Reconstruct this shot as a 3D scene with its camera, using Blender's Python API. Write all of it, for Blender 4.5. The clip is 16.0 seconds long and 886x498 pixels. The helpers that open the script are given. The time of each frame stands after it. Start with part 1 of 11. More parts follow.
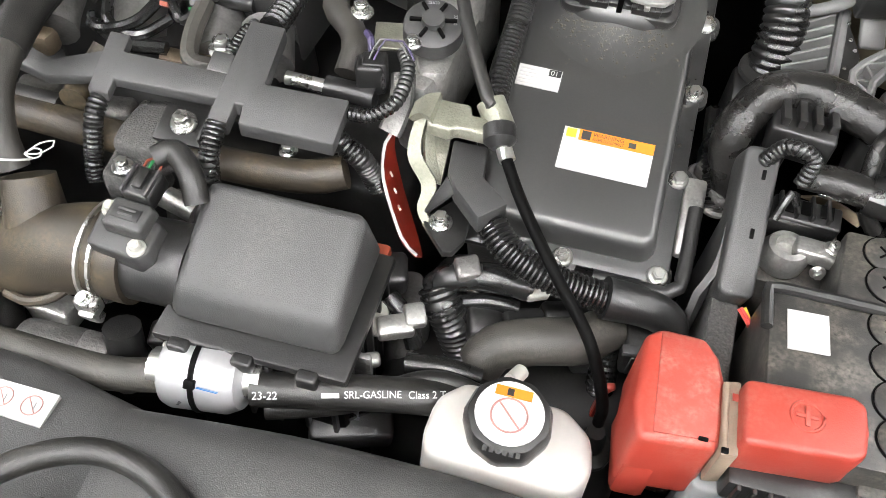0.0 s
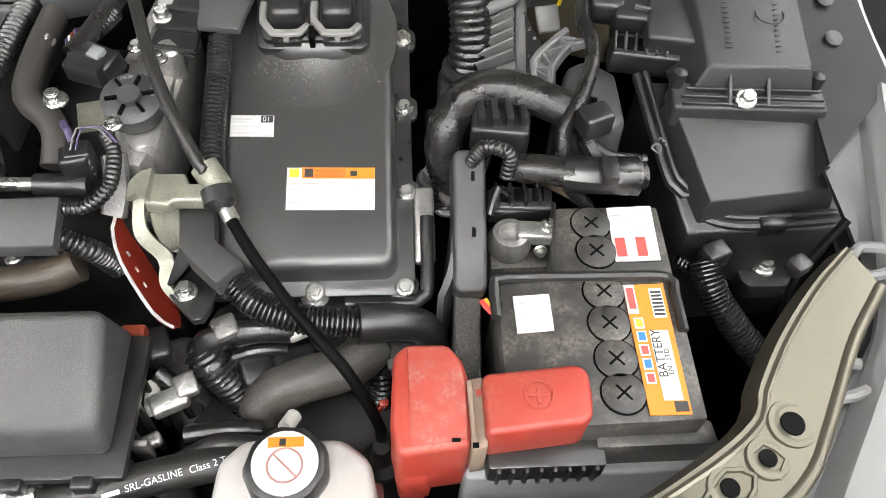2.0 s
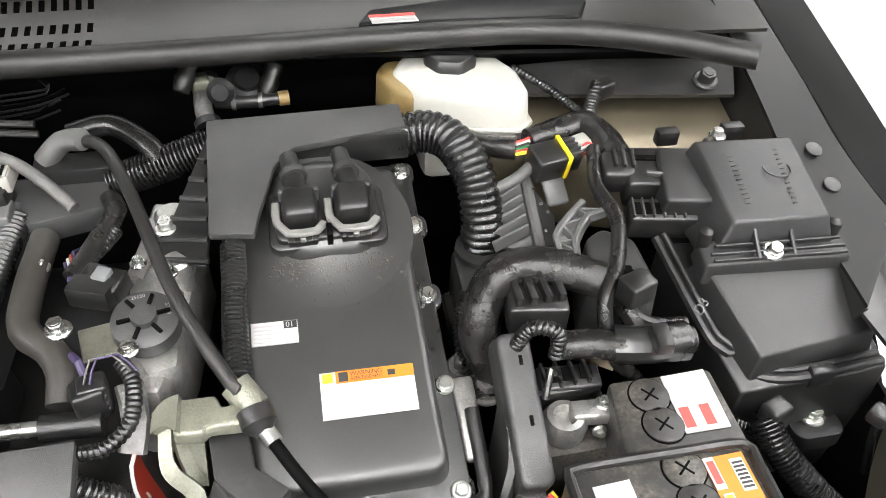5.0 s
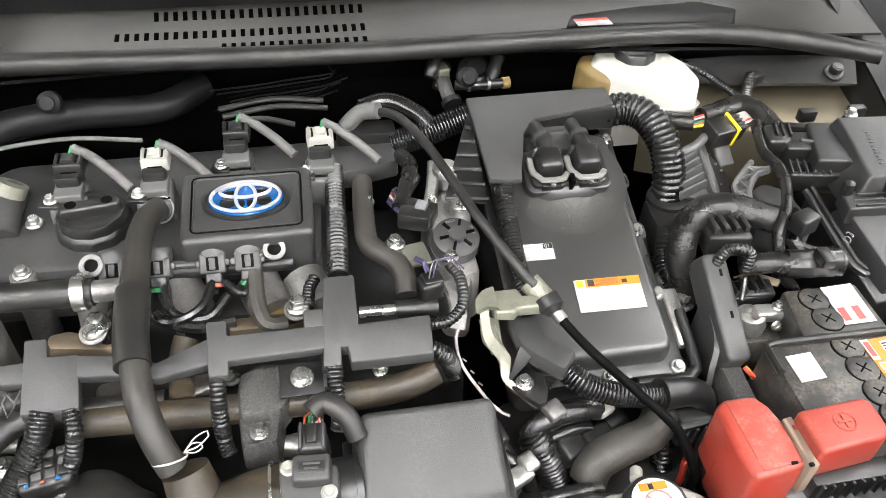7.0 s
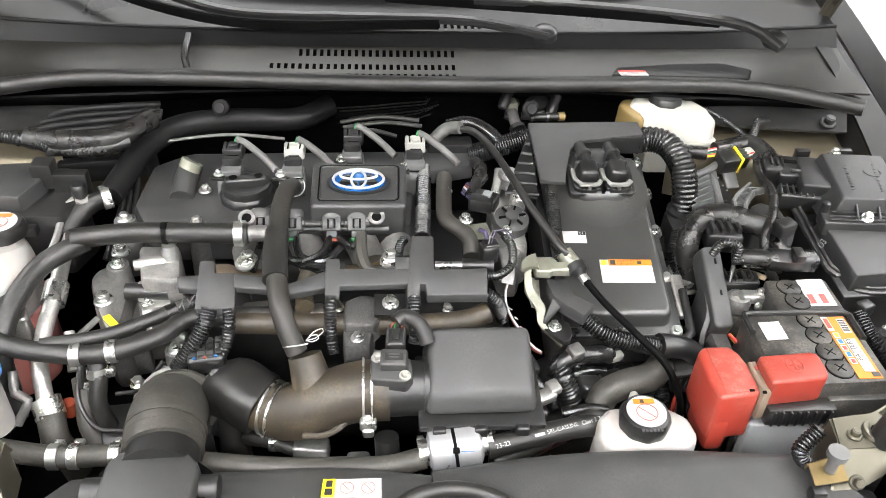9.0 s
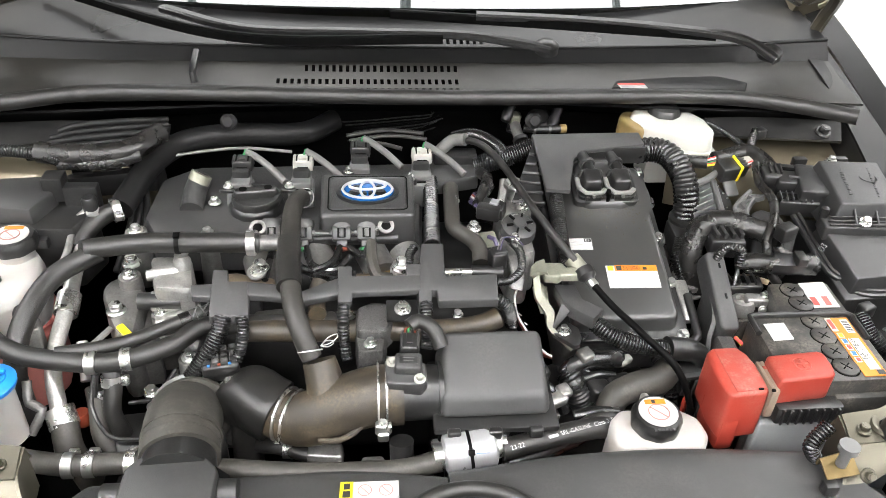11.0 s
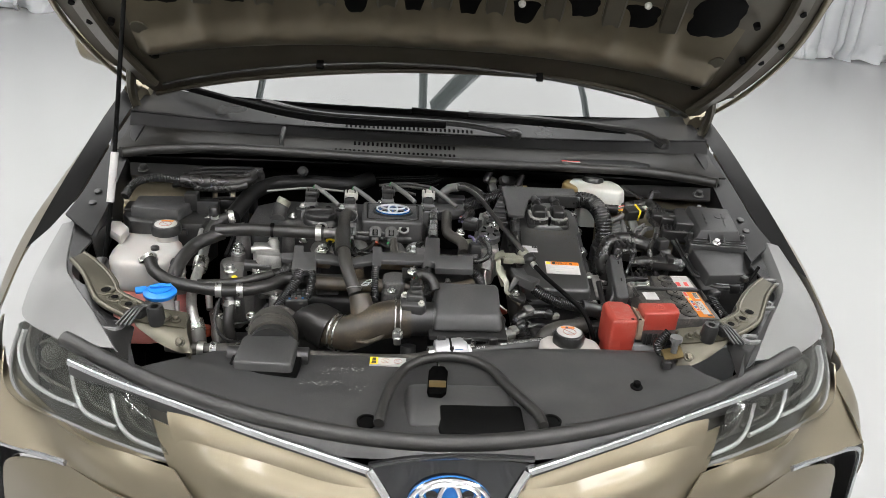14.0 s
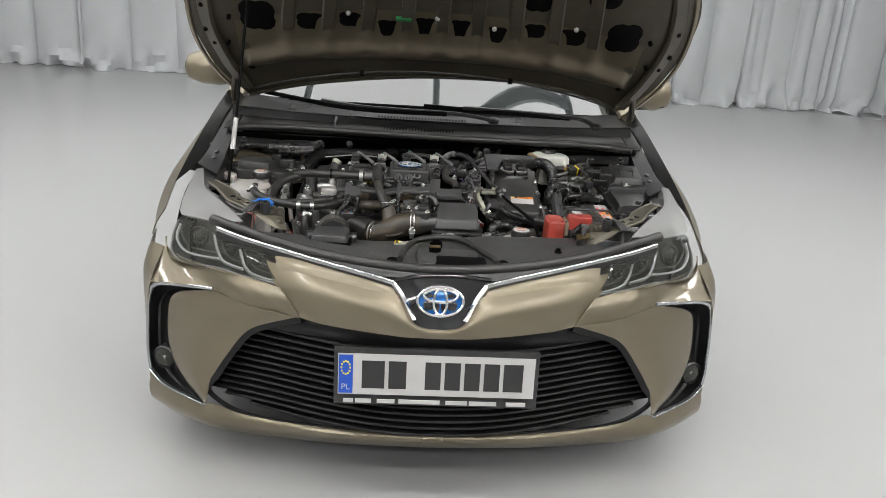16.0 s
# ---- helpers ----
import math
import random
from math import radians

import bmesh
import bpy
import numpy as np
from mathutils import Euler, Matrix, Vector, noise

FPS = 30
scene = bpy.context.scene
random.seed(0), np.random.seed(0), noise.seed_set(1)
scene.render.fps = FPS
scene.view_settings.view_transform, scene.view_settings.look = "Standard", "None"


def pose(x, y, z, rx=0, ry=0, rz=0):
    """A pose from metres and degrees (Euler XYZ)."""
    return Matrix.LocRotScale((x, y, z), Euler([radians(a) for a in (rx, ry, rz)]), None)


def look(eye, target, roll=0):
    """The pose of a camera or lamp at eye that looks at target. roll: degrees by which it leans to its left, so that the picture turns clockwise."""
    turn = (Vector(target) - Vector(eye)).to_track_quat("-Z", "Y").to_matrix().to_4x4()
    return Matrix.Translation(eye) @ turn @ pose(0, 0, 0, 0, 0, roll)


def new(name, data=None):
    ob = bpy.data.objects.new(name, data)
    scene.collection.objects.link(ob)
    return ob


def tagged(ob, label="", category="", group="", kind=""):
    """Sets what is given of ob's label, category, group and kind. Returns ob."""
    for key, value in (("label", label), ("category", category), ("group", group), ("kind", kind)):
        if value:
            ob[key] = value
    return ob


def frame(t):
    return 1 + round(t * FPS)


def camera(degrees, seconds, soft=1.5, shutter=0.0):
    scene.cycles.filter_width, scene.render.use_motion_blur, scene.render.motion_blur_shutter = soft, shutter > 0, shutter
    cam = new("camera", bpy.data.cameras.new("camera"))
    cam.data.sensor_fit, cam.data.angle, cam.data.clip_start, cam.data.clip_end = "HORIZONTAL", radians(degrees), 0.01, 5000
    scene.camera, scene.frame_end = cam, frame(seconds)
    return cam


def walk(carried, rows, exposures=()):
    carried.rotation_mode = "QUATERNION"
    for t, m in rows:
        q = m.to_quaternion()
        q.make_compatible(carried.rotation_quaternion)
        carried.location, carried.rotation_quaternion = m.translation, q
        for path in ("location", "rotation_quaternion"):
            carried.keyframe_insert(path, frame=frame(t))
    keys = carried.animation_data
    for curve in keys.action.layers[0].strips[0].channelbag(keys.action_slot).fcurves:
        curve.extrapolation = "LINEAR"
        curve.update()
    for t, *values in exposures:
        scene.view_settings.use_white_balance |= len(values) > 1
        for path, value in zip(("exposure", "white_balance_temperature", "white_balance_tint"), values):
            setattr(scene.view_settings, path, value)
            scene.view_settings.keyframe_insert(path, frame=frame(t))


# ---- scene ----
cam = camera(57.919, 16.0, 0.7)
PATH = [
    (0, (0.259, 0.142, 1.207), (0.006, 1.319, -0.391), 3.3),
    (0.5, (0.299, 0.130, 1.211), (0.165, 1.292, -0.411), 2.5),
    (1, (0.320, 0.128, 1.216), (0.310, 1.294, -0.409), 3.4),
    (1.5, (0.341, 0.147, 1.234), (0.416, 1.306, -0.394), 3.5),
    (2, (0.340, 0.176, 1.264), (0.460, 1.333, -0.363), 3.7),
    (2.5, (0.336, 0.225, 1.249), (0.527, 1.456, -0.316), 3.9),
    (3, (0.323, 0.261, 1.249), (0.627, 1.647, -0.162), 3.9),
    (3.2, (0.319, 0.275, 1.244), (0.677, 1.677, -0.137), 4.2),
    (5.5, (0.198, 0.197, 1.245), (0.548, 1.633, -0.102), 2.9),
    (6, (0.129, 0.157, 1.281), (0.515, 1.575, -0.075), 4.3),
    (6.5, (0.040, 0.110, 1.328), (0.410, 1.536, -0.024), 4.0),
    (7, (-0.025, 0.060, 1.347), (0.303, 1.500, -0.001), 3.2),
    (7.5, (-0.046, -0.060, 1.400), (0.265, 1.390, 0.058), 5.5),
    (8, (-0.065, -0.147, 1.432), (0.118, 1.389, 0.164), 4.4),
    (8.5, (-0.069, -0.198, 1.431), (0.090, 1.373, 0.205), 4.0),
    (9, (-0.056, -0.234, 1.431), (0.101, 1.349, 0.219), 2.9),
    (9.2, (-0.051, -0.246, 1.431), (0.103, 1.343, 0.225), 2.7),
    (11.3, (-0.111, -0.267, 1.416), (0.082, 1.359, 0.267), 2.9),
    (11.5, (-0.130, -0.280, 1.416), (0.060, 1.349, 0.271), 2.9),
    (12, (-0.144, -0.373, 1.440), (0.042, 1.269, 0.313), 2.8),
    (12.5, (-0.127, -0.531, 1.467), (0.065, 1.178, 0.444), 3.2),
    (13, (-0.107, -0.667, 1.463), (0.088, 1.129, 0.604), 3.7),
    (13.5, (-0.121, -0.838, 1.445), (0.053, 0.979, 0.627), 4.1),
    (14, (-0.121, -0.949, 1.455), (0.047, 0.878, 0.659), 4.4),
    (14.5, (-0.111, -1.016, 1.445), (0.022, 0.825, 0.675), 4.1),
    (15, (-0.103, -1.243, 1.423), (0.020, 0.612, 0.687), 3.9),
    (15.5, (-0.077, -1.534, 1.390), (0.044, 0.335, 0.689), 4.0),
    (16, (-0.109, -1.916, 1.427), (0.001, -0.027, 0.778), 3.9),
]

EXPOSURES = [(0.0, 1.48), (1.0, 1.45), (2.0, 1.28), (3.2, 1.28), (5.5, 1.45), (7.5, 1.5), (9.2, 1.5), (11.3, 1.40), (12.5, 1.13), (13.5, 0.76), (14.5, 0.47), (15.2, 0.36), (16.0, 0.20)]
walk(cam, [(t, look(*p)) for t, *p in PATH], EXPOSURES)

# ---- light: a closed white studio hall, lit by its own ceiling panels ----
PANEL_GLOW = 31.5
SOFTBOX_GLOW = 3.1
world = bpy.data.worlds.new("hall_air")
world.use_nodes = True
world.node_tree.nodes["Background"].inputs[0].default_value = (1.0, 0.98, 0.95, 1)
world.node_tree.nodes["Background"].inputs[1].default_value = 0.05
scene.world = world


# ---- materials ----
def surface(name, color, rough, metal=0.0, var=0.12, scale=9.0, bump=0.08, grain=260.0, dirt=0.0,
            dirt_color=(0.28, 0.25, 0.2), coat=0.0, glow=0.0, clear=0.0, spec=0.5, flakes=0.0, sss=0.0, even=False):
    """A surface with large stains, fine grain and relief, in world metres."""
    m = bpy.data.materials.new(name)
    m.use_nodes = True
    nt = m.node_tree
    n, link = nt.nodes, nt.links.new
    p = n["Principled BSDF"]
    geo = n.new("ShaderNodeNewGeometry")
    info = n.new("ShaderNodeObjectInfo")

    def noise_node(s, detail):
        t = n.new("ShaderNodeTexNoise")
        t.inputs["Scale"].default_value = s
        t.inputs["Detail"].default_value = detail
        link(geo.outputs["Position"], t.inputs["Vector"])
        return t

    big, fine = noise_node(scale, 4.0), noise_node(grain, 2.0)
    hsv = n.new("ShaderNodeHueSaturation")
    hsv.inputs["Color"].default_value = (*color, 1)
    mix = n.new("ShaderNodeMath")
    mix.operation = "ADD"
    link(big.outputs["Fac"], mix.inputs[0])
    half = n.new("ShaderNodeMath")
    half.operation = "MULTIPLY_ADD"
    link(fine.outputs["Fac"], half.inputs[0])
    half.inputs[1].default_value = 0.5
    half.inputs[2].default_value = -0.75
    link(half.outputs[0], mix.inputs[1])
    val = n.new("ShaderNodeMath")
    val.operation = "MULTIPLY_ADD"
    link(mix.outputs[0], val.inputs[0])
    val.inputs[1].default_value = 2.0 * var
    val.inputs[2].default_value = 1.0
    rnd = n.new("ShaderNodeMath")
    rnd.operation = "MULTIPLY_ADD"
    link(info.outputs["Random"], rnd.inputs[0])
    rnd.inputs[1].default_value = 0.6 * var
    link(val.outputs[0], rnd.inputs[2])
    link(rnd.outputs[0], hsv.inputs["Value"])
    out = hsv.outputs[0]
    if dirt:
        blot, dots = noise_node(scale * 1.7 + 3, 6.0), noise_node(330.0, 4.0)
        ramp = n.new("ShaderNodeMapRange")
        ramp.inputs["From Min"].default_value, ramp.inputs["From Max"].default_value = 0.42, 0.72
        ramp.inputs["To Max"].default_value = dirt
        link(blot.outputs["Fac"], ramp.inputs["Value"])
        sp = n.new("ShaderNodeMapRange")
        sp.inputs["From Min"].default_value, sp.inputs["From Max"].default_value = 0.30, 0.72
        link(dots.outputs["Fac"], sp.inputs["Value"])
        mul = n.new("ShaderNodeMath")
        mul.operation = "MULTIPLY"
        link(ramp.outputs[0], mul.inputs[0])
        link(sp.outputs[0], mul.inputs[1])
        mx = n.new("ShaderNodeMix")
        mx.data_type = "RGBA"
        link(mul.outputs[0], mx.inputs["Factor"])
        link(out, mx.inputs[6])
        mx.inputs[7].default_value = (*dirt_color, 1)
        out = mx.outputs[2]
    link(out, p.inputs["Base Color"])
    rr = n.new("ShaderNodeMapRange")
    rr.inputs["To Min"].default_value = max(0.02, rough - 0.12 * min(1, rough * 3))
    rr.inputs["To Max"].default_value = min(1.0, rough + 0.12 * min(1, rough * 3))
    link(big.outputs["Fac"], rr.inputs["Value"])
    if even:
        p.inputs["Roughness"].default_value = rough
    else:
        link(rr.outputs[0], p.inputs["Roughness"])
    if bump:
        b = n.new("ShaderNodeBump")
        b.inputs["Strength"].default_value = bump
        b.inputs["Distance"].default_value = 0.0015
        link(fine.outputs["Fac"], b.inputs["Height"])
        link(b.outputs[0], p.inputs["Normal"])
    p.inputs["Metallic"].default_value = metal
    p.inputs["Coat Weight"].default_value = coat
    p.inputs["Coat Roughness"].default_value = 0.04
    p.inputs["Specular IOR Level"].default_value = spec
    if glow:
        p.inputs["Emission Color"].default_value = (*color, 1)
        p.inputs["Emission Strength"].default_value = glow
    if sss:
        p.inputs["Subsurface Weight"].default_value = sss
        p.inputs["Subsurface Radius"].default_value = (0.02, 0.015, 0.012)
    if clear:
        p.inputs["Transmission Weight"].default_value = clear
    return m


def clear_sheet(name, color, see, rough):
    """A thin clear sheet: part of the light goes straight on, the rest is a glossy dielectric."""
    m = bpy.data.materials.new(name)
    m.use_nodes = True
    n, link = m.node_tree.nodes, m.node_tree.links.new
    p = n["Principled BSDF"]
    p.inputs["Base Color"].default_value = (*color, 1)
    p.inputs["Roughness"].default_value = rough
    t = n.new("ShaderNodeBsdfTransparent")
    t.inputs[0].default_value = (0.95, 0.97, 0.96, 1)
    mx = n.new("ShaderNodeMixShader")
    mx.inputs[0].default_value = see
    link(p.outputs[0], mx.inputs[1])
    link(t.outputs[0], mx.inputs[2])
    link(mx.outputs[0], n["Material Output"].inputs[0])
    return m


M_FLOOR = surface("epoxy_floor", (0.345, 0.345, 0.345), 0.13, var=0.0, scale=0.5, bump=0.0, grain=60, spec=0.7, even=True)
M_CURTAIN = surface("curtain_cloth", (0.80, 0.815, 0.83), 0.75, var=0.08, scale=2.0, bump=0.05, grain=400)
M_CEIL = surface("white_ceiling", (0.78, 0.78, 0.77), 0.8, var=0.04, scale=1.0, bump=0.02)
M_BEAM = surface("grey_steel", (0.30, 0.32, 0.325), 0.5, 0.3, var=0.1, scale=3)
M_GLOW = surface("panel_light", (1.0, 0.985, 0.97), 0.5, var=0.0, bump=0, glow=PANEL_GLOW)
M_SOFTBOX = surface("stretched_light_ceiling", (1.0, 1.0, 0.99), 0.5, var=0.0, bump=0, glow=SOFTBOX_GLOW)
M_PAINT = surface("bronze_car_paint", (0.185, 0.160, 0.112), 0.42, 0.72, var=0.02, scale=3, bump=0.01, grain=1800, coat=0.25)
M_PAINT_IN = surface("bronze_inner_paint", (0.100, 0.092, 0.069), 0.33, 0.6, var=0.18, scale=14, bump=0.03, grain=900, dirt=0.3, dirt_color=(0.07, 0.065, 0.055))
# one bonnet paint twice: darkened as in shade, lightened as if lit
M_HOODSHADE = surface("bonnet_paint_shaded", (0.047, 0.041, 0.029), 0.34, 0.2, var=0.3, scale=10, bump=0.05, grain=600, dirt=0.06)
M_HOODLIT = surface("bonnet_paint_lit", (0.088, 0.074, 0.049), 0.36, 0.45, var=0.35, scale=12, bump=0.05, grain=600, dirt=0.08)
M_COWL = surface("satin_black_cowl", (0.0100, 0.0100, 0.0102), 0.40, var=0.25, scale=7, bump=0.12, grain=1500, dirt=0.10, dirt_color=(0.05, 0.048, 0.043), spec=0.18)
M_COWLTOP = surface("dusty_cowl_shelf", (0.017, 0.0162, 0.0145), 0.42, var=0.3, scale=5, bump=0.12, grain=1500, dirt=0.22, dirt_color=(0.085, 0.078, 0.064), spec=0.3)
M_COWLSHELF = surface("polished_cowl_shelf", (0.0075, 0.0075, 0.0078), 0.30, var=0.25, scale=6, bump=0.03, grain=1200, spec=0.16)
M_FUSE = surface("black_fuse_lid", (0.015, 0.015, 0.0153), 0.40, var=0.2, scale=9, bump=0.22, grain=1500, dirt=0.15, dirt_color=(0.09, 0.086, 0.08), spec=0.6)
M_SLAT = surface("matt_black_slat", (0.008, 0.008, 0.0085), 0.42, var=0.2, scale=20, bump=0.06, spec=0.25)
M_DUSTR = surface("dusty_grey_rubber", (0.036, 0.034, 0.030), 0.50, var=0.35, scale=24, bump=0.2, grain=900, dirt=0.55, dirt_color=(0.13, 0.12, 0.10))
M_GREYP = surface("pale_grey_moulding", (0.095, 0.095, 0.094), 0.44, var=0.25, scale=20, bump=0.12, grain=900, dirt=0.25, dirt_color=(0.05, 0.048, 0.045))
M_FLANGE = surface("machined_black_flange", (0.075, 0.075, 0.075), 0.30, 0.75, var=0.35, scale=40, bump=0.12, grain=900)
M_BLACK = surface("black_moulded_plastic", (0.0095, 0.0095, 0.0097), 0.34, var=0.25, scale=18, bump=0.14, grain=900, dirt=0.20, dirt_color=(0.11, 0.105, 0.095), spec=0.65)
M_COVER = surface("grained_black_cover", (0.031, 0.031, 0.0313), 0.43, var=0.22, scale=9, bump=0.30, grain=1300, dirt=0.28, dirt_color=(0.13, 0.125, 0.115), spec=0.65)
M_GREY = surface("grey_black_tray_plastic", (0.038, 0.038, 0.0385), 0.47, var=0.18, scale=14, bump=0.20, grain=1200, dirt=0.22, dirt_color=(0.13, 0.125, 0.115), spec=0.6)
# near black: black parts, and shade put into gaps, holes and grooves
M_DARK = surface("black_and_shade", (0.0022, 0.0022, 0.0022), 0.55, var=0.4, scale=20, bump=0.1, spec=0.06)
# near black without sheen: the shade inside the slots, put into colour
M_SLOTSHADE = surface("slot_shade_black", (0.002, 0.002, 0.002), 0.9, var=0.2, scale=20, bump=0.0, spec=0.0)
M_RUBBER = surface("black_rubber_hose", (0.0115, 0.0112, 0.0106), 0.41, var=0.35, scale=26, bump=0.2, grain=1400, dirt=0.24, dirt_color=(0.085, 0.078, 0.066), spec=0.6)
M_BROWNR = surface("dusty_brown_rubber", (0.030, 0.0245, 0.018), 0.46, var=0.4, scale=16, bump=0.2, grain=1000, dirt=0.8, dirt_color=(0.125, 0.094, 0.050))
M_CONDUIT = surface("corrugated_loom", (0.0085, 0.0085, 0.0085), 0.27, var=0.2, scale=20, bump=0.03, spec=0.75)
M_INV = surface("inverter_black_metal", (0.030, 0.030, 0.0298), 0.33, 0.0, var=0.35, scale=8, bump=0.02, grain=700, dirt=0.09, dirt_color=(0.12, 0.108, 0.088), spec=0.9)
M_ALU = surface("cast_aluminium", (0.40, 0.395, 0.38), 0.36, 0.8, var=0.4, scale=45, bump=0.35, grain=420, dirt=0.5, dirt_color=(0.10, 0.092, 0.08))
M_ALUD = surface("dull_aluminium", (0.20, 0.195, 0.19), 0.48, 0.7, var=0.4, scale=45, bump=0.45, grain=380, dirt=0.55, dirt_color=(0.07, 0.065, 0.06))
M_ZINC = surface("zinc_plated_steel", (0.55, 0.55, 0.53), 0.28, 0.95, var=0.2, scale=60, bump=0.1, grain=900)
M_YZINC = surface("greenish_plated_steel", (0.23, 0.23, 0.185), 0.42, 0.45, var=0.35, scale=40, bump=0.35, grain=500, dirt=0.5, dirt_color=(0.12, 0.115, 0.09))
M_RED = surface("faded_red_plastic", (0.29, 0.034, 0.022), 0.45, var=0.14, scale=14, bump=0.08, grain=900, dirt=0.4, dirt_color=(0.34, 0.17, 0.13))
M_REDDUST = surface("dusty_faded_red", (0.29, 0.044, 0.032), 0.55, var=0.2, scale=30, bump=0.15, grain=700, dirt=0.9, dirt_color=(0.31, 0.18, 0.14))
M_SILVER = surface("silver_badge_paint", (0.50, 0.51, 0.52), 0.3, 0.35, var=0.03, bump=0)
M_REDTAG = surface("red_tag_plastic", (0.24, 0.020, 0.010), 0.42, var=0.2, scale=40, dirt=0.25, dirt_color=(0.16, 0.09, 0.07))
M_TANK = surface("milky_tank_plastic", (0.39, 0.375, 0.355), 0.40, var=0.07, scale=12, bump=0.03, sss=0.25)
M_PINK = surface("pink_coolant_through_plastic", (0.62, 0.24, 0.21), 0.42, var=0.15, scale=14, bump=0.03, sss=0.2)
M_YELTANK = surface("yellowed_tank_plastic", (0.47, 0.47, 0.43), 0.42, var=0.1, scale=9, bump=0.03, sss=0.2)
M_BLUE = surface("blue_cap_plastic", (0.015, 0.21, 0.68), 0.38, var=0.08, scale=30)
M_WHITE = surface("white_label_paper", (0.43, 0.425, 0.415), 0.5, var=0.06, scale=30, bump=0.02)
M_ORANGE = surface("orange_label_print", (0.56, 0.165, 0.008), 0.5, var=0.04, scale=30, bump=0)
M_YELLOW = surface("yellow_plastic", (0.80, 0.60, 0.02), 0.45, var=0.05, scale=30, bump=0)
M_INK = surface("black_ink", (0.02, 0.02, 0.02), 0.5, var=0.05, bump=0)
M_GREYINK = surface("grey_ink", (0.38, 0.38, 0.38), 0.5, var=0.05, bump=0)
M_REDINK = surface("red_ink", (0.62, 0.06, 0.05), 0.5, var=0.05, bump=0)
M_BLUEINK = surface("blue_ink", (0.015, 0.13, 0.36), 0.4, var=0.05, bump=0)
M_EUBLUE = surface("plate_blue", (0.01, 0.07, 0.42), 0.4, var=0.05, bump=0)
M_EMBLUE = surface("emblem_blue", (0.006, 0.115, 0.38), 0.2, 0.4, var=0.05, bump=0, coat=0.6)
M_CHROME = surface("chrome", (0.80, 0.80, 0.80), 0.10, 1.0, var=0.04, bump=0)
M_SATIN = surface("satin_chrome", (0.42, 0.43, 0.44), 0.24, 0.95, var=0.05, bump=0)
M_FILTER = surface("white_metal_can", (0.36, 0.36, 0.37), 0.34, 0.45, var=0.1, scale=30, bump=0.03)
M_GLOSS = surface("gloss_black", (0.010, 0.010, 0.011), 0.10, var=0.1, bump=0, coat=0.5)
M_BATT = surface("dusty_battery_black", (0.028, 0.027, 0.026), 0.42, var=0.25, scale=22, bump=0.15, grain=900, dirt=0.75, dirt_color=(0.20, 0.18, 0.15))
M_GREYBOX = surface("grey_battery_jacket", (0.17, 0.175, 0.18), 0.5, var=0.12, scale=12, bump=0.05, dirt=0.2, dirt_color=(0.08, 0.078, 0.07))
M_TAPE = surface("wrinkled_cloth_tape", (0.0095, 0.0093, 0.009), 0.28, var=0.3, scale=30, bump=0.3, grain=500, dirt=0.3, dirt_color=(0.075, 0.066, 0.06), spec=0.5)
M_BRONZE = surface("heat_stained_metal", (0.22, 0.175, 0.125), 0.38, 0.75, var=0.35, scale=30, bump=0.15, grain=500, dirt=0.3, dirt_color=(0.08, 0.06, 0.045))
M_SCUFF = surface("pale_scuffed_plastic", (0.16, 0.16, 0.158), 0.6, var=0.5, scale=300, bump=0.1)
M_RINGINK = surface("faded_sign_ink", (0.34, 0.17, 0.15), 0.5, var=0.05, bump=0)
M_FOAM = surface("dusty_grey_foam", (0.040, 0.039, 0.038), 0.7, var=0.9, scale=300, bump=0.9, grain=600, dirt=0.8, dirt_color=(0.15, 0.148, 0.142))
M_BEIGEC = surface("white_connector_plastic", (0.33, 0.325, 0.295), 0.5, var=0.12, scale=40)
M_GREYLOOM = surface("grey_loom_sleeve", (0.105, 0.104, 0.100), 0.55, var=0.3, scale=60, bump=0.3, grain=900)
M_GREEN = surface("green_plastic", (0.015, 0.17, 0.05), 0.5, var=0.1)
M_PURPLE = surface("purple_wire", (0.045, 0.034, 0.085), 0.5, var=0.1)
M_WIREW = surface("white_wire", (0.46, 0.46, 0.45), 0.5, var=0.1)
M_GOLD = surface("brass_plated_steel", (0.20, 0.145, 0.065), 0.4, 0.8, var=0.2, scale=40)
M_BRICKR = surface("red_rubber", (0.22, 0.04, 0.018), 0.5, var=0.1)
M_LENS = clear_sheet("headlamp_lens", (0.045, 0.045, 0.041), 0.70, 0.05)
M_LENSRIM = clear_sheet("hazy_lamp_plastic", (0.19, 0.19, 0.188), 0.30, 0.34)
M_GLASS = clear_sheet("windscreen_glass", (0.03, 0.035, 0.035), 0.05, 0.02)
M_GLASS.node_tree.nodes["Principled BSDF"].inputs["IOR"].default_value = 1.9
M_LED = surface("lamp_light_guide", (0.88, 0.88, 0.88), 0.22, 0.35, var=0.03, bump=0)
M_HLDARK = surface("headlamp_inner_dark", (0.075, 0.073, 0.063), 0.42, 0.1, var=0.08, scale=10, bump=0.0)
M_HOSEGREY = surface("worn_grey_brown_hose", (0.026, 0.0243, 0.0215), 0.46, var=0.35, scale=20, bump=0.2, grain=1200, dirt=0.35, dirt_color=(0.068, 0.062, 0.053), spec=0.5)
M_PLUGGREY = surface("dark_grey_plug_plastic", (0.045, 0.045, 0.0445), 0.42, var=0.25, scale=30, bump=0.1, grain=900, dirt=0.25, dirt_color=(0.11, 0.108, 0.10), spec=0.6)
M_STRAP = surface("dust_covered_strap", (0.20, 0.155, 0.115), 0.6, var=0.3, scale=60, bump=0.15, grain=900, dirt=0.4, dirt_color=(0.26, 0.13, 0.10))
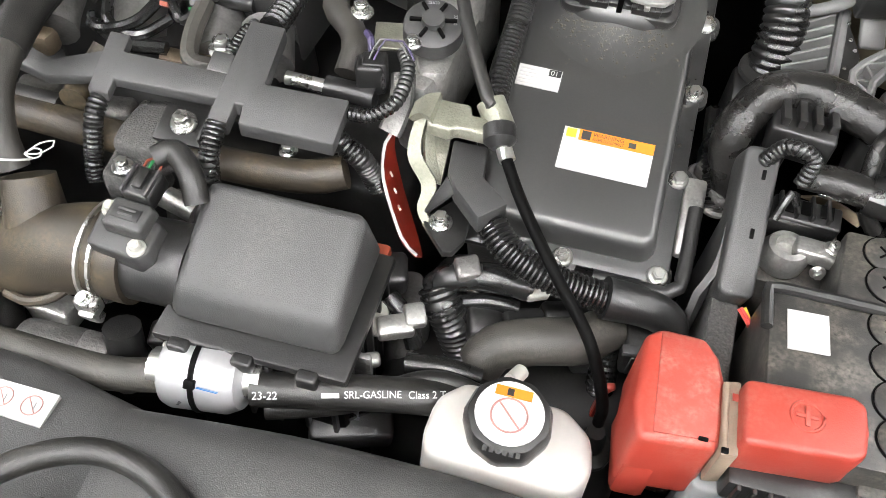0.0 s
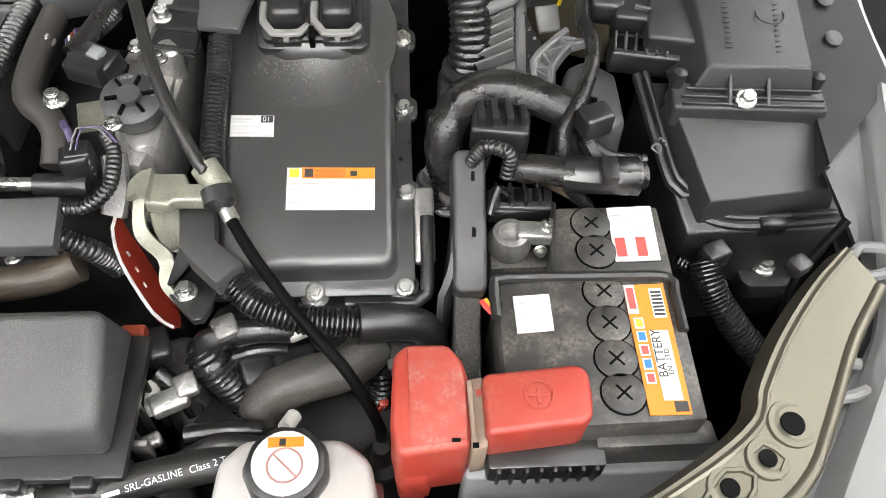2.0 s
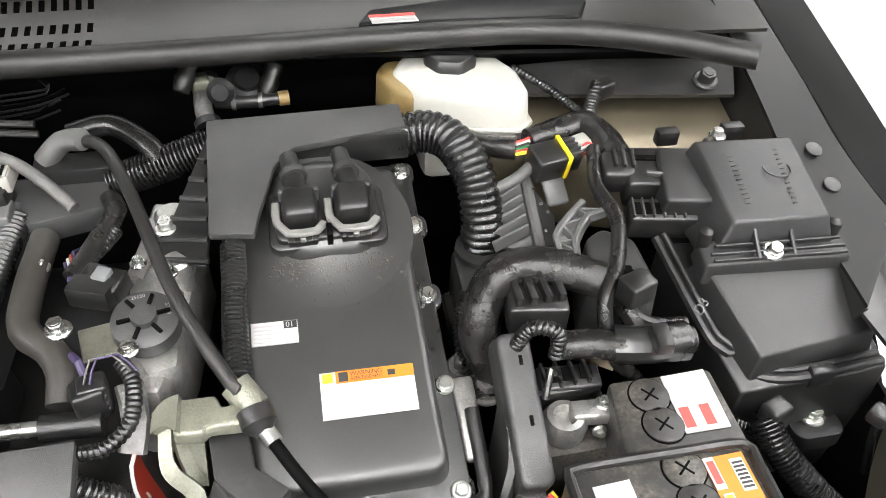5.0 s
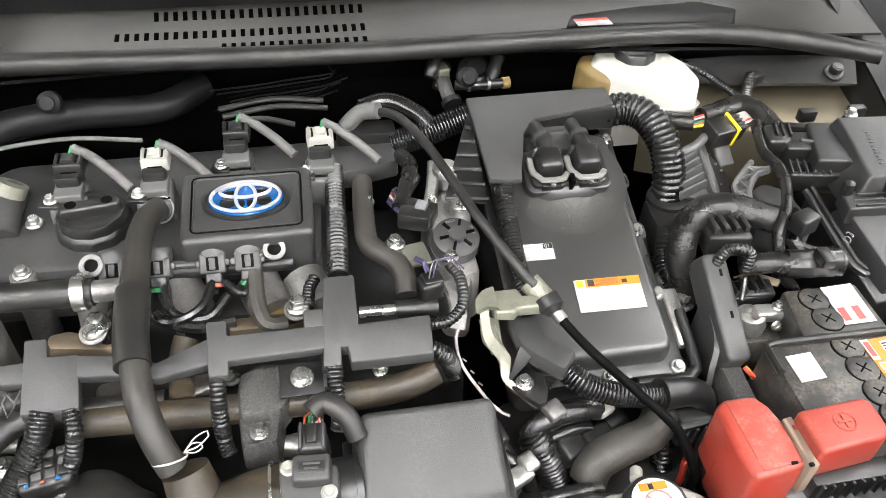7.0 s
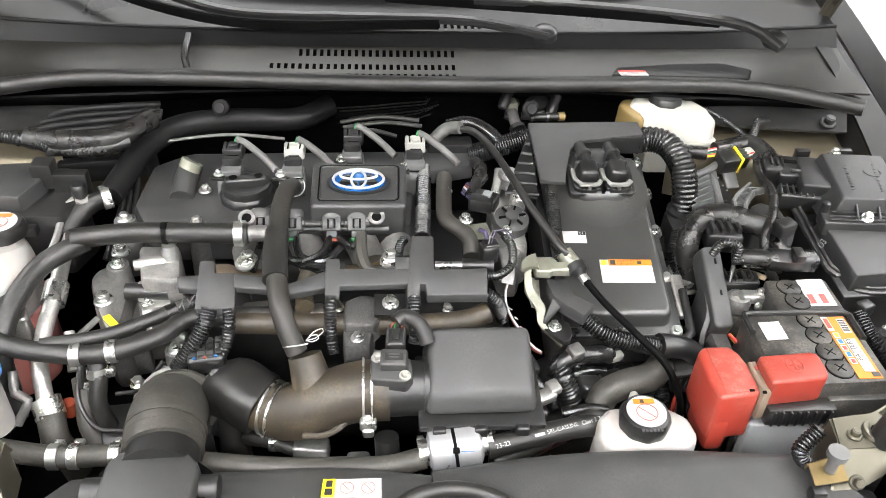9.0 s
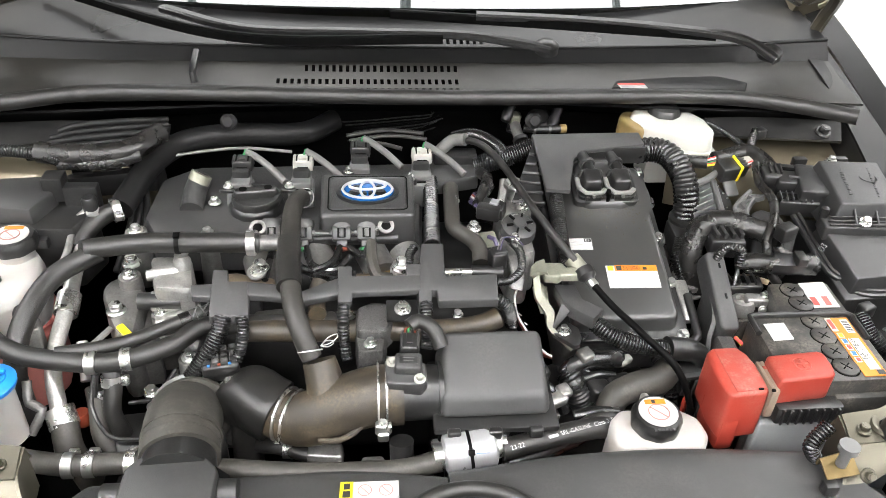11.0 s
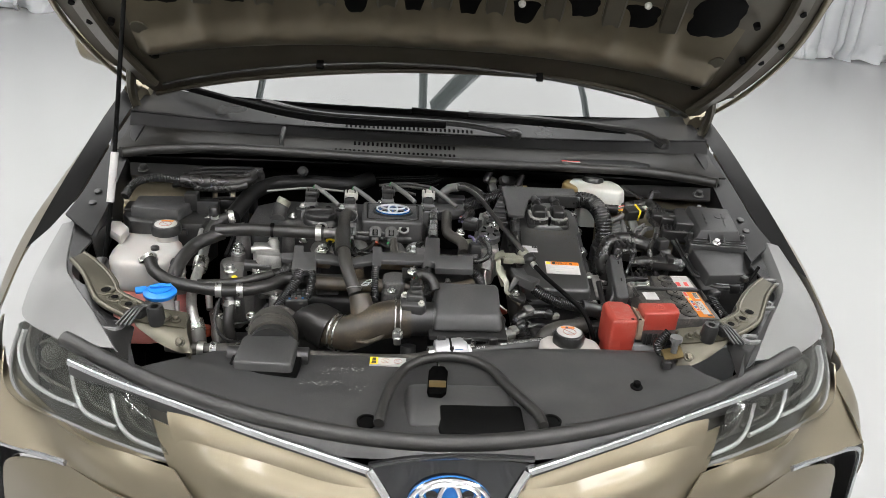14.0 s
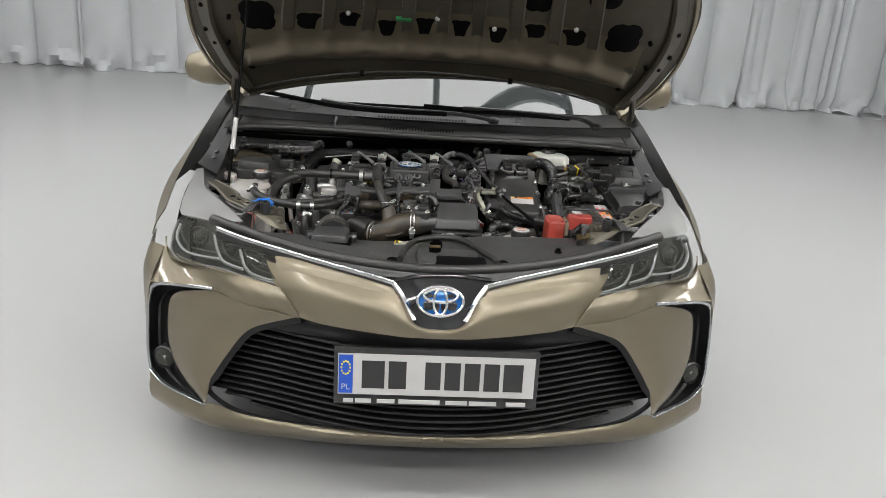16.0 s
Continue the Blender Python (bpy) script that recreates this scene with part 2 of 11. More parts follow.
M_DUSTFLECK = surface("dried_dust", (0.075, 0.068, 0.055), 0.8, var=0.4, scale=400, bump=0.1)
M_AMBER = surface("fluid_through_plastic", (0.19, 0.135, 0.055), 0.4, var=0.35, scale=30, bump=0.03, sss=0.2)
M_LATCH = surface("pale_grey_latch", (0.17, 0.168, 0.16), 0.5, var=0.3, scale=40, bump=0.1, grain=900, dirt=0.4, dirt_color=(0.06, 0.058, 0.054))
M_REFLECT = surface("headlamp_reflector", (0.6, 0.6, 0.6), 0.15, 1.0, var=0.1, bump=0)
M_SEAT = surface("cabin_dark", (0.03, 0.03, 0.03), 0.7, var=0.2)
M_TYRE = surface("tyre_rubber", (0.02, 0.02, 0.02), 0.7, var=0.2, scale=30)


# ---- mesh helpers: a shape is (points, faces) ----
def join(*shapes):
    v, f = [], []
    for sv, sf in shapes:
        o = len(v)
        v += [tuple(p) for p in sv]
        f += [tuple(i + o for i in q) for q in sf]
    return v, f


def moved(shape, m):
    return [tuple(m @ Vector(p)) for p in shape[0]], shape[1]


def mirrored(shape):
    return [(-x, y, z) for x, y, z in shape[0]], [tuple(reversed(q)) for q in shape[1]]


def from_bm(bm):
    bm.verts.index_update()
    s = [tuple(v.co) for v in bm.verts], [tuple(v.index for v in f.verts) for f in bm.faces]
    bm.free()
    return s


def bevelled(shape, w, seg=2):
    bm = bmesh.new()
    vs = [bm.verts.new(p) for p in shape[0]]
    for q in shape[1]:
        bm.faces.new([vs[i] for i in q])
    bm.normal_update()
    es = [e for e in bm.edges if len(e.link_faces) == 2 and e.calc_face_angle(0) > 0.5]
    bmesh.ops.bevel(bm, geom=es, offset=w, segments=seg, profile=0.5, affect="EDGES", clamp_overlap=True)
    return from_bm(bm)


def prism(poly, z0, z1, bev=0.003, shrink=1.0, m=None, seg=2):
    """A polygon in x, y pulled up from z0 to z1; the top shrinks about its middle."""
    cx, cy = sum(p[0] for p in poly) / len(poly), sum(p[1] for p in poly) / len(poly)
    n = len(poly)
    area = sum(poly[i][0] * poly[(i + 1) % n][1] - poly[(i + 1) % n][0] * poly[i][1] for i in range(n))
    if area < 0:
        poly = list(reversed(poly))
    v = [(x, y, z0) for x, y in poly] + [(cx + (x - cx) * shrink, cy + (y - cy) * shrink, z1) for x, y in poly]
    f = [tuple(reversed(range(n))), tuple(range(n, 2 * n))] + [(i, (i + 1) % n, n + (i + 1) % n, n + i) for i in range(n)]
    s = bevelled((v, f), bev, seg) if bev else (v, f)
    return moved(s, m) if m else s


def box(sx, sy, sz, bev=0.003, m=None, shrink=1.0, seg=2):
    """A box about its middle."""
    p = [(-sx / 2, -sy / 2), (sx / 2, -sy / 2), (sx / 2, sy / 2), (-sx / 2, sy / 2)]
    return prism(p, -sz / 2, sz / 2, bev, shrink, m, seg)


def lathe(profile, n=24, m=None, flutes=0, depth=0.0):
    """Turn (radius, height) pairs about z; ends at radius 0 close it."""
    v, f = [], []
    for r, z in profile:
        for i in range(n):
            a = 2 * math.pi * i / n
            k = r * (1 - depth * (flutes > 0 and (i * flutes // n) % 2))
            v.append((k * math.cos(a), k * math.sin(a), z))
    for j in range(len(profile) - 1):
        for i in range(n):
            f.append((j * n + i, j * n + (i + 1) % n, (j + 1) * n + (i + 1) % n, (j + 1) * n + i))
    f.append(tuple(reversed(range(n))))
    f.append(tuple(range((len(profile) - 1) * n, len(profile) * n)))
    s = (v, f)
    return moved(s, m) if m else s


def spline(pts, step):
    """A smooth line through the points, with a point about every step."""
    p = [Vector(q) for q in pts]
    if len(p) == 2:
        k = max(1, int((p[1] - p[0]).length / step))
        return [p[0].lerp(p[1], i / k) for i in range(k + 1)]
    p = [2 * p[0] - p[1]] + p + [2 * p[-1] - p[-2]]
    out = []
    for i in range(1, len(p) - 2):
        a, b, c, d = p[i - 1:i + 3]
        k = max(1, int((c - b).length / step))
        for j in range(k):
            t = j / k
            out.append(0.5 * (2 * b + (c - a) * t + (2 * a - 5 * b + 4 * c - d) * t * t + (3 * b - a - 3 * c + d) * t ** 3))
    return out + [p[-2]]


def sweep(line, rings):
    """Carry ring shapes (lists of x, y pairs, one for each point of the line) along it."""
    n, v, f = len(rings[0]), [], []
    t0 = (line[1] - line[0]).normalized()
    up = Vector((0, 0, 1)) if abs(t0.z) < 0.9 else Vector((0, 1, 0))
    for i, c in enumerate(line):
        t = (line[min(i + 1, len(line) - 1)] - line[max(i - 1, 0)]).normalized()
        side = t.cross(up).normalized()
        up = side.cross(t).normalized()
        v += [tuple(c + side * x + up * y) for x, y in rings[i]]
    for i in range(len(line) - 1):
        for j in range(n):
            f.append((i * n + j, i * n + (j + 1) % n, (i + 1) * n + (j + 1) % n, (i + 1) * n + j))
    f.append(tuple(reversed(range(n))))
    f.append(tuple(range((len(line) - 1) * n, len(line) * n)))
    return v, f


def ring(r, n):
    return [(r * math.cos(2 * math.pi * i / n), r * math.sin(2 * math.pi * i / n)) for i in range(n)]


def tube(pts, r, n=12, step=0.008, ribs=0.0, depth=0.12, r2=None):
    """A hose along a smooth line; ribs: the pitch of its corrugation."""
    if ribs:
        line = spline(pts, ribs / 3.0)
        rr = [r * (1 if i % 3 else 1 - depth) for i in range(len(line))]
    else:
        line = spline(pts, step)
        k = len(line) - 1
        rr = [r + ((r2 or r) - r) * i / k for i in range(k + 1)]
    return sweep(line, [ring(q, n) for q in rr])


def band(pts, w, h, step=0.01, bev=0.25):
    """A flat strip w wide and h thick along a smooth line."""
    line = spline(pts, step)
    b = min(w, h) * bev
    q = [(-w / 2, -h / 2 + b), (-w / 2 + b, -h / 2), (w / 2 - b, -h / 2), (w / 2, -h / 2 + b),
         (w / 2, h / 2 - b), (w / 2 - b, h / 2), (-w / 2 + b, h / 2), (-w / 2, h / 2 - b)]
    return sweep(line, [q] * len(line))


def sheet(rows, thick=0.002, nu=24, nv=8, flip=False):
    """A smooth skin through rows of points (each row resampled evenly), with a thickness."""
    fine = []
    for row in rows:
        l = spline(row, 0.004)
        d = [0.0]
        for a, b in zip(l, l[1:]):
            d.append(d[-1] + (b - a).length)
        out, j = [], 0
        for i in range(nu + 1):
            s = d[-1] * i / nu
            while j < len(d) - 2 and d[j + 1] < s:
                j += 1
            k = (s - d[j]) / max(1e-9, d[j + 1] - d[j])
            out.append(l[j].lerp(l[j + 1], min(1, max(0, k))))
        fine.append(out)
    cols = []
    for i in range(nu + 1):
        c = [r[i] for r in fine]
        pts = [Vector(q) for q in c]
        if len(pts) > 2:
            pp = [2 * pts[0] - pts[1]] + pts + [2 * pts[-1] - pts[-2]]
        col = []
        for k in range(nv + 1):
            s = (len(pts) - 1) * k / nv
            b = min(int(s), len(pts) - 2)
            t = s - b
            if len(pts) == 2:
                col.append(pts[0].lerp(pts[1], t))
            else:
                a0, b0, c0, d0 = pp[b:b + 4]
                col.append(0.5 * (2 * b0 + (c0 - a0) * t + (2 * a0 - 5 * b0 + 4 * c0 - d0) * t * t + (3 * b0 - a0 - 3 * c0 + d0) * t ** 3))
        cols.append(col)
    bm = bmesh.new()
    g = [[bm.verts.new(p) for p in col] for col in cols]
    for i in range(nu):
        for k in range(nv):
            q = [g[i][k], g[i + 1][k], g[i + 1][k + 1], g[i][k + 1]]
            bm.faces.new(reversed(q) if flip else q)
    bm.normal_update()
    if thick:
        bmesh.ops.solidify(bm, geom=bm.faces[:], thickness=thick)
    return from_bm(bm)


def aim(at, axis=(0, 0, 1), spin=0.0):
    """The pose at a place whose z points along axis."""
    q = Vector(axis).to_track_quat("Z", "Y").to_matrix().to_4x4()
    return Matrix.Translation(at) @ q @ pose(0, 0, 0, 0, 0, spin)


def mesh_of(name, shape, material):
    me = bpy.data.meshes.new(name)
    me.from_pydata(shape[0], [], shape[1])
    me.materials.append(material)
    me.polygons.foreach_set("use_smooth", [True] * len(me.polygons))
    me.set_sharp_from_angle(angle=radians(38))
    return me


def thing(name, at, label, category, group="", kind=""):
    """An empty at the base of a thing; its parts hang under it."""
    return tagged(place(new(name), at), label, category, group, kind)


def place(ob, at):
    ob.location = at
    return ob


def part(name, shape, material, parent, label=""):
    """One mesh, given in world places, under a thing or a part."""
    o, q = Vector((0, 0, 0)), parent
    while q:
        o, q = o + Vector(q.location), q.parent
    ob = new(name, mesh_of(name, ([tuple(Vector(p) - o) for p in shape[0]], shape[1]), material))
    ob.parent = parent
    return tagged(ob, label)


def solid(name, shape, material, label, category, group="", kind=""):
    """A thing that is one mesh."""
    c = [sum(p[i] for p in shape[0]) / len(shape[0]) for i in range(3)]
    c[2] = min(p[2] for p in shape[0])
    ob = new(name, mesh_of(name, ([tuple(Vector(p) - Vector(c)) for p in shape[0]], shape[1]), material))
    ob.location = c
    return tagged(ob, label, category, group, kind)


def bolt_shape(r, m=None):
    """A flanged hexagon bolt head, z up from its seat."""
    f = lathe([(r, 0), (r, r * 0.18), (r * 0.86, r * 0.32)], 20)
    h = bevelled(lathe([(r * 0.66, r * 0.25), (r * 0.66, r * 1.0)], 6), r * 0.08, 1)
    d = lathe([(r * 0.4, r * 0.98), (r * 0.36, r * 1.06)], 12)
    s = join(f, h, d)
    return moved(s, m) if m else s


BOLT_MESHES = {}


def bolt(at, r=0.008, axis=(0, 0, 1), material=None, parent=None, spin=10.0, label="zinc-plated flanged hexagon bolt seated on its bracket"):
    material = material or M_ZINC
    key = (r, material.name)
    if key not in BOLT_MESHES:
        BOLT_MESHES[key] = mesh_of("bolt", bolt_shape(r), material)
    ob = new("bolt", BOLT_MESHES[key])
    m = aim(at, axis, spin)
    if parent:
        o, q = Vector((0, 0, 0)), parent
        while q:
            o, q = o + Vector(q.location), q.parent
        ob.parent = parent
        ob.matrix_basis = Matrix.Translation(-o) @ m
    else:
        ob.matrix_basis = m
        tagged(ob, label, "bolt", "bolts in the engine bay")
    return ob


def quad(a, b, c, d, lift=0.0006, t=0.0008):
    """A thin label plate on four corners (counter-clockwise seen from outside), lifted off its surface."""
    a, b, c, d = (Vector(p) for p in (a, b, c, d))
    n = (b - a).cross(d - a).normalized()
    lo, hi = n * (lift - t), n * lift
    v = [p + lo for p in (a, b, c, d)] + [p + hi for p in (a, b, c, d)]
    return [tuple(p) for p in v], [(3, 2, 1, 0), (4, 5, 6, 7), (0, 1, 5, 4), (1, 2, 6, 5), (2, 3, 7, 6), (3, 0, 4, 7)]


def on_quad(q, u0, v0, u1, v1, lift, t=0.0006):
    """A smaller plate on a label: u along its first edge, v up its side, both 0 to 1."""
    a, b, c, d = (Vector(p) for p in q)

    def at(u, v):
        return a.lerp(b, u).lerp(d.lerp(c, u), v)
    return quad(at(u0, v0), at(u1, v0), at(u1, v1), at(u0, v1), lift, t)


def lettering(text, q, u, v, h, material, parent, width=None, lift=0.0012, name="lettering"):
    """Raised built-in font text, its lower left corner at u, v of a quad; h: height in metres."""
    cu = bpy.data.curves.new(name, "FONT")
    cu.body, cu.size = text, h * 1.38
    tmp = bpy.data.objects.new(name, cu)
    scene.collection.objects.link(tmp)
    bpy.context.view_layer.update()
    me = bpy.data.meshes.new_from_object(tmp.evaluated_get(bpy.context.evaluated_depsgraph_get()))
    bpy.data.objects.remove(tmp)
    a, b, c, d = (Vector(p) for p in q)
    x, y = (b - a).normalized(), (d - a).normalized()
    nrm = x.cross(y).normalized()
    y = nrm.cross(x)
    at = a.lerp(b, u).lerp(d.lerp(c, u), v) + nrm * lift
    w = max([p.co.x for p in me.vertices] + [1e-6])
    k = (width / w) if width else 1.0
    shape = [tuple(at + x * (p.co.x * k) + y * p.co.y) for p in me.vertices], [tuple(f.vertices) for f in me.polygons]
    bpy.data.meshes.remove(me)
    return part(name, shape, material, parent)


# ---- the hall ----
HX0, HX1, HY0, HY1, HZ = -8.5, 8.5, -7.5, 8.75, 4.6
tagged(new("floor", mesh_of("floor", box(HX1 - HX0 + 2, HY1 - HY0 + 2, 0.1, 0, pose(0, (HY0 + HY1) / 2, -0.05)), M_FLOOR)),
       "light grey polished epoxy hall floor with soft reflections", "floor", kind="structure")
tagged(new("ceiling", mesh_of("ceiling", box(HX1 - HX0 + 2, HY1 - HY0 + 2, 0.1, 0, pose(0, (HY0 + HY1) / 2, HZ + 0.05)), M_CEIL)),
       "plain white hall ceiling above the car", "ceiling", kind="structure")
for wname, sx, sy, x, y in (("wall_north", HX1 - HX0 + 1, 0.1, 0, HY1 + 0.5), ("wall_south", HX1 - HX0 + 1, 0.1, 0, HY0 - 0.5),
                            ("wall_east", 0.1, HY1 - HY0 + 1, HX1 + 0.5, (HY0 + HY1) / 2), ("wall_west", 0.1, HY1 - HY0 + 1, HX0 - 0.5, (HY0 + HY1) / 2)):
    tagged(new(wname, mesh_of(wname, box(sx, sy, HZ, 0, pose(x, y, HZ / 2)), M_CEIL)), "plain white wall behind the curtains", "wall", kind="structure")


def curtain_shape(width, seed):
    """A hanging cloth: broad flat drops between narrow deep creases, crumpled where it meets the floor; x along the wall."""
    rng = random.Random(seed)
    xs, x = [], 0.0
    while x < width:
        w = rng.choice((rng.uniform(0.10, 0.24), rng.uniform(0.35, 0.75)))
        xs.append((x, w, rng.uniform(0.05, 0.17), rng.uniform(-0.04, 0.04)))
        x += w
    nx, nz, v, f = int(width / 0.022), 20, [], []
    for k in range(nz + 1):
        z = HZ * (k / nz) ** 2.2 + 0.004
        low = max(0.0, 1 - z / 0.34)
        for i in range(nx + 1):
            u = width * i / nx
            d = 0.0
            for x0, w, a, tilt in xs:
                if x0 <= u < x0 + w:
                    c = (u - x0) / w
                    d = -a * abs(math.sin(math.pi * c)) ** 0.45 + tilt * (c - 0.5)
            d += low * 0.20 * noise.noise(Vector((u * 5.3 + seed, z * 6, seed)))
            s = u + 0.10 * (1 - z / HZ) * noise.noise(Vector((u * 0.9, seed, 0.3))) + low * 0.05 * noise.noise(Vector((u * 7.1, seed, 4.2)))
            v.append((s, d * (0.7 + 0.6 * (1 - z / HZ)), max(0.003, z + low * 0.06 * noise.noise(Vector((u * 5, 1.7, seed))))))
    for k in range(nz):
        for i in range(nx):
            a = k * (nx + 1) + i
            f.append((a, a + 1, a + nx + 2, a + nx + 1))
    bm = bmesh.new()
    vs = [bm.verts.new(p) for p in v]
    for q in f:
        bm.faces.new([vs[i] for i in q])
    bmesh.ops.solidify(bm, geom=bm.faces[:], thickness=0.004)
    return from_bm(bm)


def hang(x, y, turn, width, seed):
    ob = new("curtain", mesh_of("curtain", curtain_shape(width, seed), M_CURTAIN))
    ob.matrix_basis = pose(x, y, 0, 0, 0, turn)
    tagged(ob, "floor-length pale grey cloth curtain hanging in folds", "curtain", "curtains round the hall")


for i in range(8):
    hang(HX0 + i * 2.125, HY1, 0, 2.15, i + 1)
for i in range(6):
    hang(HX1, HY1 - i * 2.71, -90, 2.73, i + 20)
    hang(HX0, HY0 + i * 2.71, 90, 2.73, i + 30)
for i in range(4):
    hang(HX1 - i * 4.25, HY0, 180, 4.27, i + 40)


def ceiling_light(x, y, turn):
    t = thing("ceiling_light", (x, y, HZ - 0.25), "long white ceiling light panel hanging under the hall ceiling", "ceiling light", "ceiling lights")
    m = pose(x, y, HZ - 0.25, 0, 0, turn)
    part("frame", box(1.56, 0.36, 0.05, 0.004, m @ pose(0, 0, 0.03)), M_BEAM, t)
    part("diffuser", box(1.5, 0.3, 0.012, 0, m @ pose(0, 0, -0.002)), M_GLOW, t)
    for s in (-0.7, 0.7):
        part("hanger", tube([m @ Vector((s, 0, 0.05)), m @ Vector((s, 0, 0.25))], 0.004, 6), M_BEAM, t)


for ix in (-5.4, -2.7, 0.0, 2.7, 5.4):
    for iy in (-5.6, -3.4, -1.2):
        ceiling_light(ix, iy, 0)
for ix in (-5.8, 5.8):
    for iy in (1.2, 4.4):
        ceiling_light(ix, iy, 90)

# a stretched light ceiling over the car, with dark roof beams below it
box_t = thing("light_ceiling", (0, 3.0, HZ - 0.2), "wide stretched white light ceiling glowing over the car", "ceiling light")
part("light_sheet", box(8.4, 4.6, 0.02, 0, pose(0, 3.0, HZ - 0.10)), M_SOFTBOX, box_t)
for x in (-4.25, 4.25):
    part("side_frame", box(0.1, 4.8, 0.16, 0.005, pose(x, 3.0, HZ - 0.12)), M_BEAM, box_t)
for y in (0.65, 5.35):
    part("end_frame", box(8.6, 0.1, 0.16, 0.005, pose(0, y, HZ - 0.12)), M_BEAM, box_t)
for x0, y0, x1, y1 in ((0.14, 0.7, 0.14, 5.3), (2.30, 0.7, 2.16, 5.3), (-1.90, 0.7, -1.65, 5.3)):
    part("beam", tube([(x0, y0, HZ - 0.2), (x1, y1, HZ - 0.2)], 0.05, 8, 0.5), M_BEAM, box_t)


part("diagonal_beam", tube([(0.25, 1.45, HZ - 0.22), (2.20, 2.60, HZ - 0.22)], 0.060, 8, 0.5), M_BEAM, box_t)


# ---- the car's body ----
car = thing("car", (0, 0.9, 0.0), "bronze saloon car with its bonnet propped open", "car")


def flared(shape):
    """Widens the body towards its sides by two centimetres."""
    def out(x):
        k = min(1.0, max(0.0, (abs(x) - 0.52) / 0.26))
        return x + math.copysign(0.020 * k * k * (3 - 2 * k), x)
    return [(out(x), y, z) for x, y, z in shape[0]], shape[1]


def both(name, make, material, label=""):
    """A part and its mirror image on the other side of the car."""
    s = flared(make)
    return part(name, s, material, car, label), part(name, mirrored(s), material, car, label)


# front bumper skin, left half then mirrored: upper panel, cheeks, corner, lower lip
both("bumper_upper_panel", sheet([
    [(-0.4700, 0.1480, 0.6640), (-0.3900, 0.1060, 0.6600), (-0.2975, 0.0736, 0.6520), (-0.2068, 0.0409, 0.6425), (-0.1178, 0.0177, 0.6330), (-0.0898, -0.0068, 0.6027), (-0.0634, -0.0215, 0.5658), (-0.0293, -0.0228, 0.5549), (0.0087, -0.0237, 0.5536)],
    [(-0.4330, 0.0940, 0.6060), (-0.3461, 0.0510, 0.6120), (-0.2778, 0.0246, 0.6129), (-0.1887, -0.0053, 0.6043), (-0.1300, -0.0205, 0.5945), (-0.0931, -0.0323, 0.5777), (-0.0559, -0.0318, 0.5581), (-0.0263, -0.0309, 0.5493), (0.0089, -0.0296, 0.5468)],
    [(-0.3659, 0.0448, 0.5453), (-0.3140, 0.0295, 0.5381), (-0.2611, 0.0140, 0.5362), (-0.2013, -0.0036, 0.5356), (-0.1424, -0.0132, 0.5329), (-0.0983, -0.0201, 0.5314), (-0.0544, -0.0218, 0.5308), (-0.0251, -0.0230, 0.5309), (0.0101, -0.0236, 0.5309)]], 0.003, 48, 10), M_PAINT)
both("bumper_cheek", sheet([
    [(-0.7983, 0.4000, 0.6046), (-0.7047, 0.3000, 0.6031), (-0.5753, 0.1405, 0.6331), (-0.4956, 0.1130, 0.6197), (-0.4641, 0.1028, 0.6155), (-0.4262, 0.0877, 0.6120)],
    [(-0.8058, 0.3300, 0.5697), (-0.7002, 0.2450, 0.5830), (-0.5727, 0.1234, 0.6056), (-0.4929, 0.0945, 0.5900), (-0.4458, 0.0779, 0.5827), (-0.3924, 0.0559, 0.5816)],
    [(-0.8069, 0.2650, 0.5427), (-0.7055, 0.2000, 0.5651), (-0.6076, 0.1420, 0.5749), (-0.5081, 0.0922, 0.5525), (-0.4380, 0.0732, 0.5441), (-0.3659, 0.0448, 0.5453)]], 0.003, 30, 8), M_PAINT)
both("bumper_side_panel", sheet([
    [(-0.6145, 0.1460, 0.5746), (-0.7249, 0.2150, 0.5306), (-0.7527, 0.2350, 0.4524), (-0.7497, 0.2250, 0.3640), (-0.7123, 0.1850, 0.2952), (-0.6411, 0.1280, 0.2312)],
    [(-0.5063, 0.0820, 0.5571), (-0.5880, 0.1120, 0.5153), (-0.6293, 0.1250, 0.4532), (-0.6542, 0.1280, 0.3814), (-0.6575, 0.1300, 0.3092), (-0.6343, 0.1220, 0.2496)],
    [(-0.3659, 0.0448, 0.5453), (-0.4620, 0.0809, 0.5047), (-0.5176, 0.0945, 0.4724), (-0.5674, 0.1067, 0.3992), (-0.6018, 0.1151, 0.3373), (-0.6325, 0.1312, 0.2698)]], 0.003, 30, 10), M_PAINT)
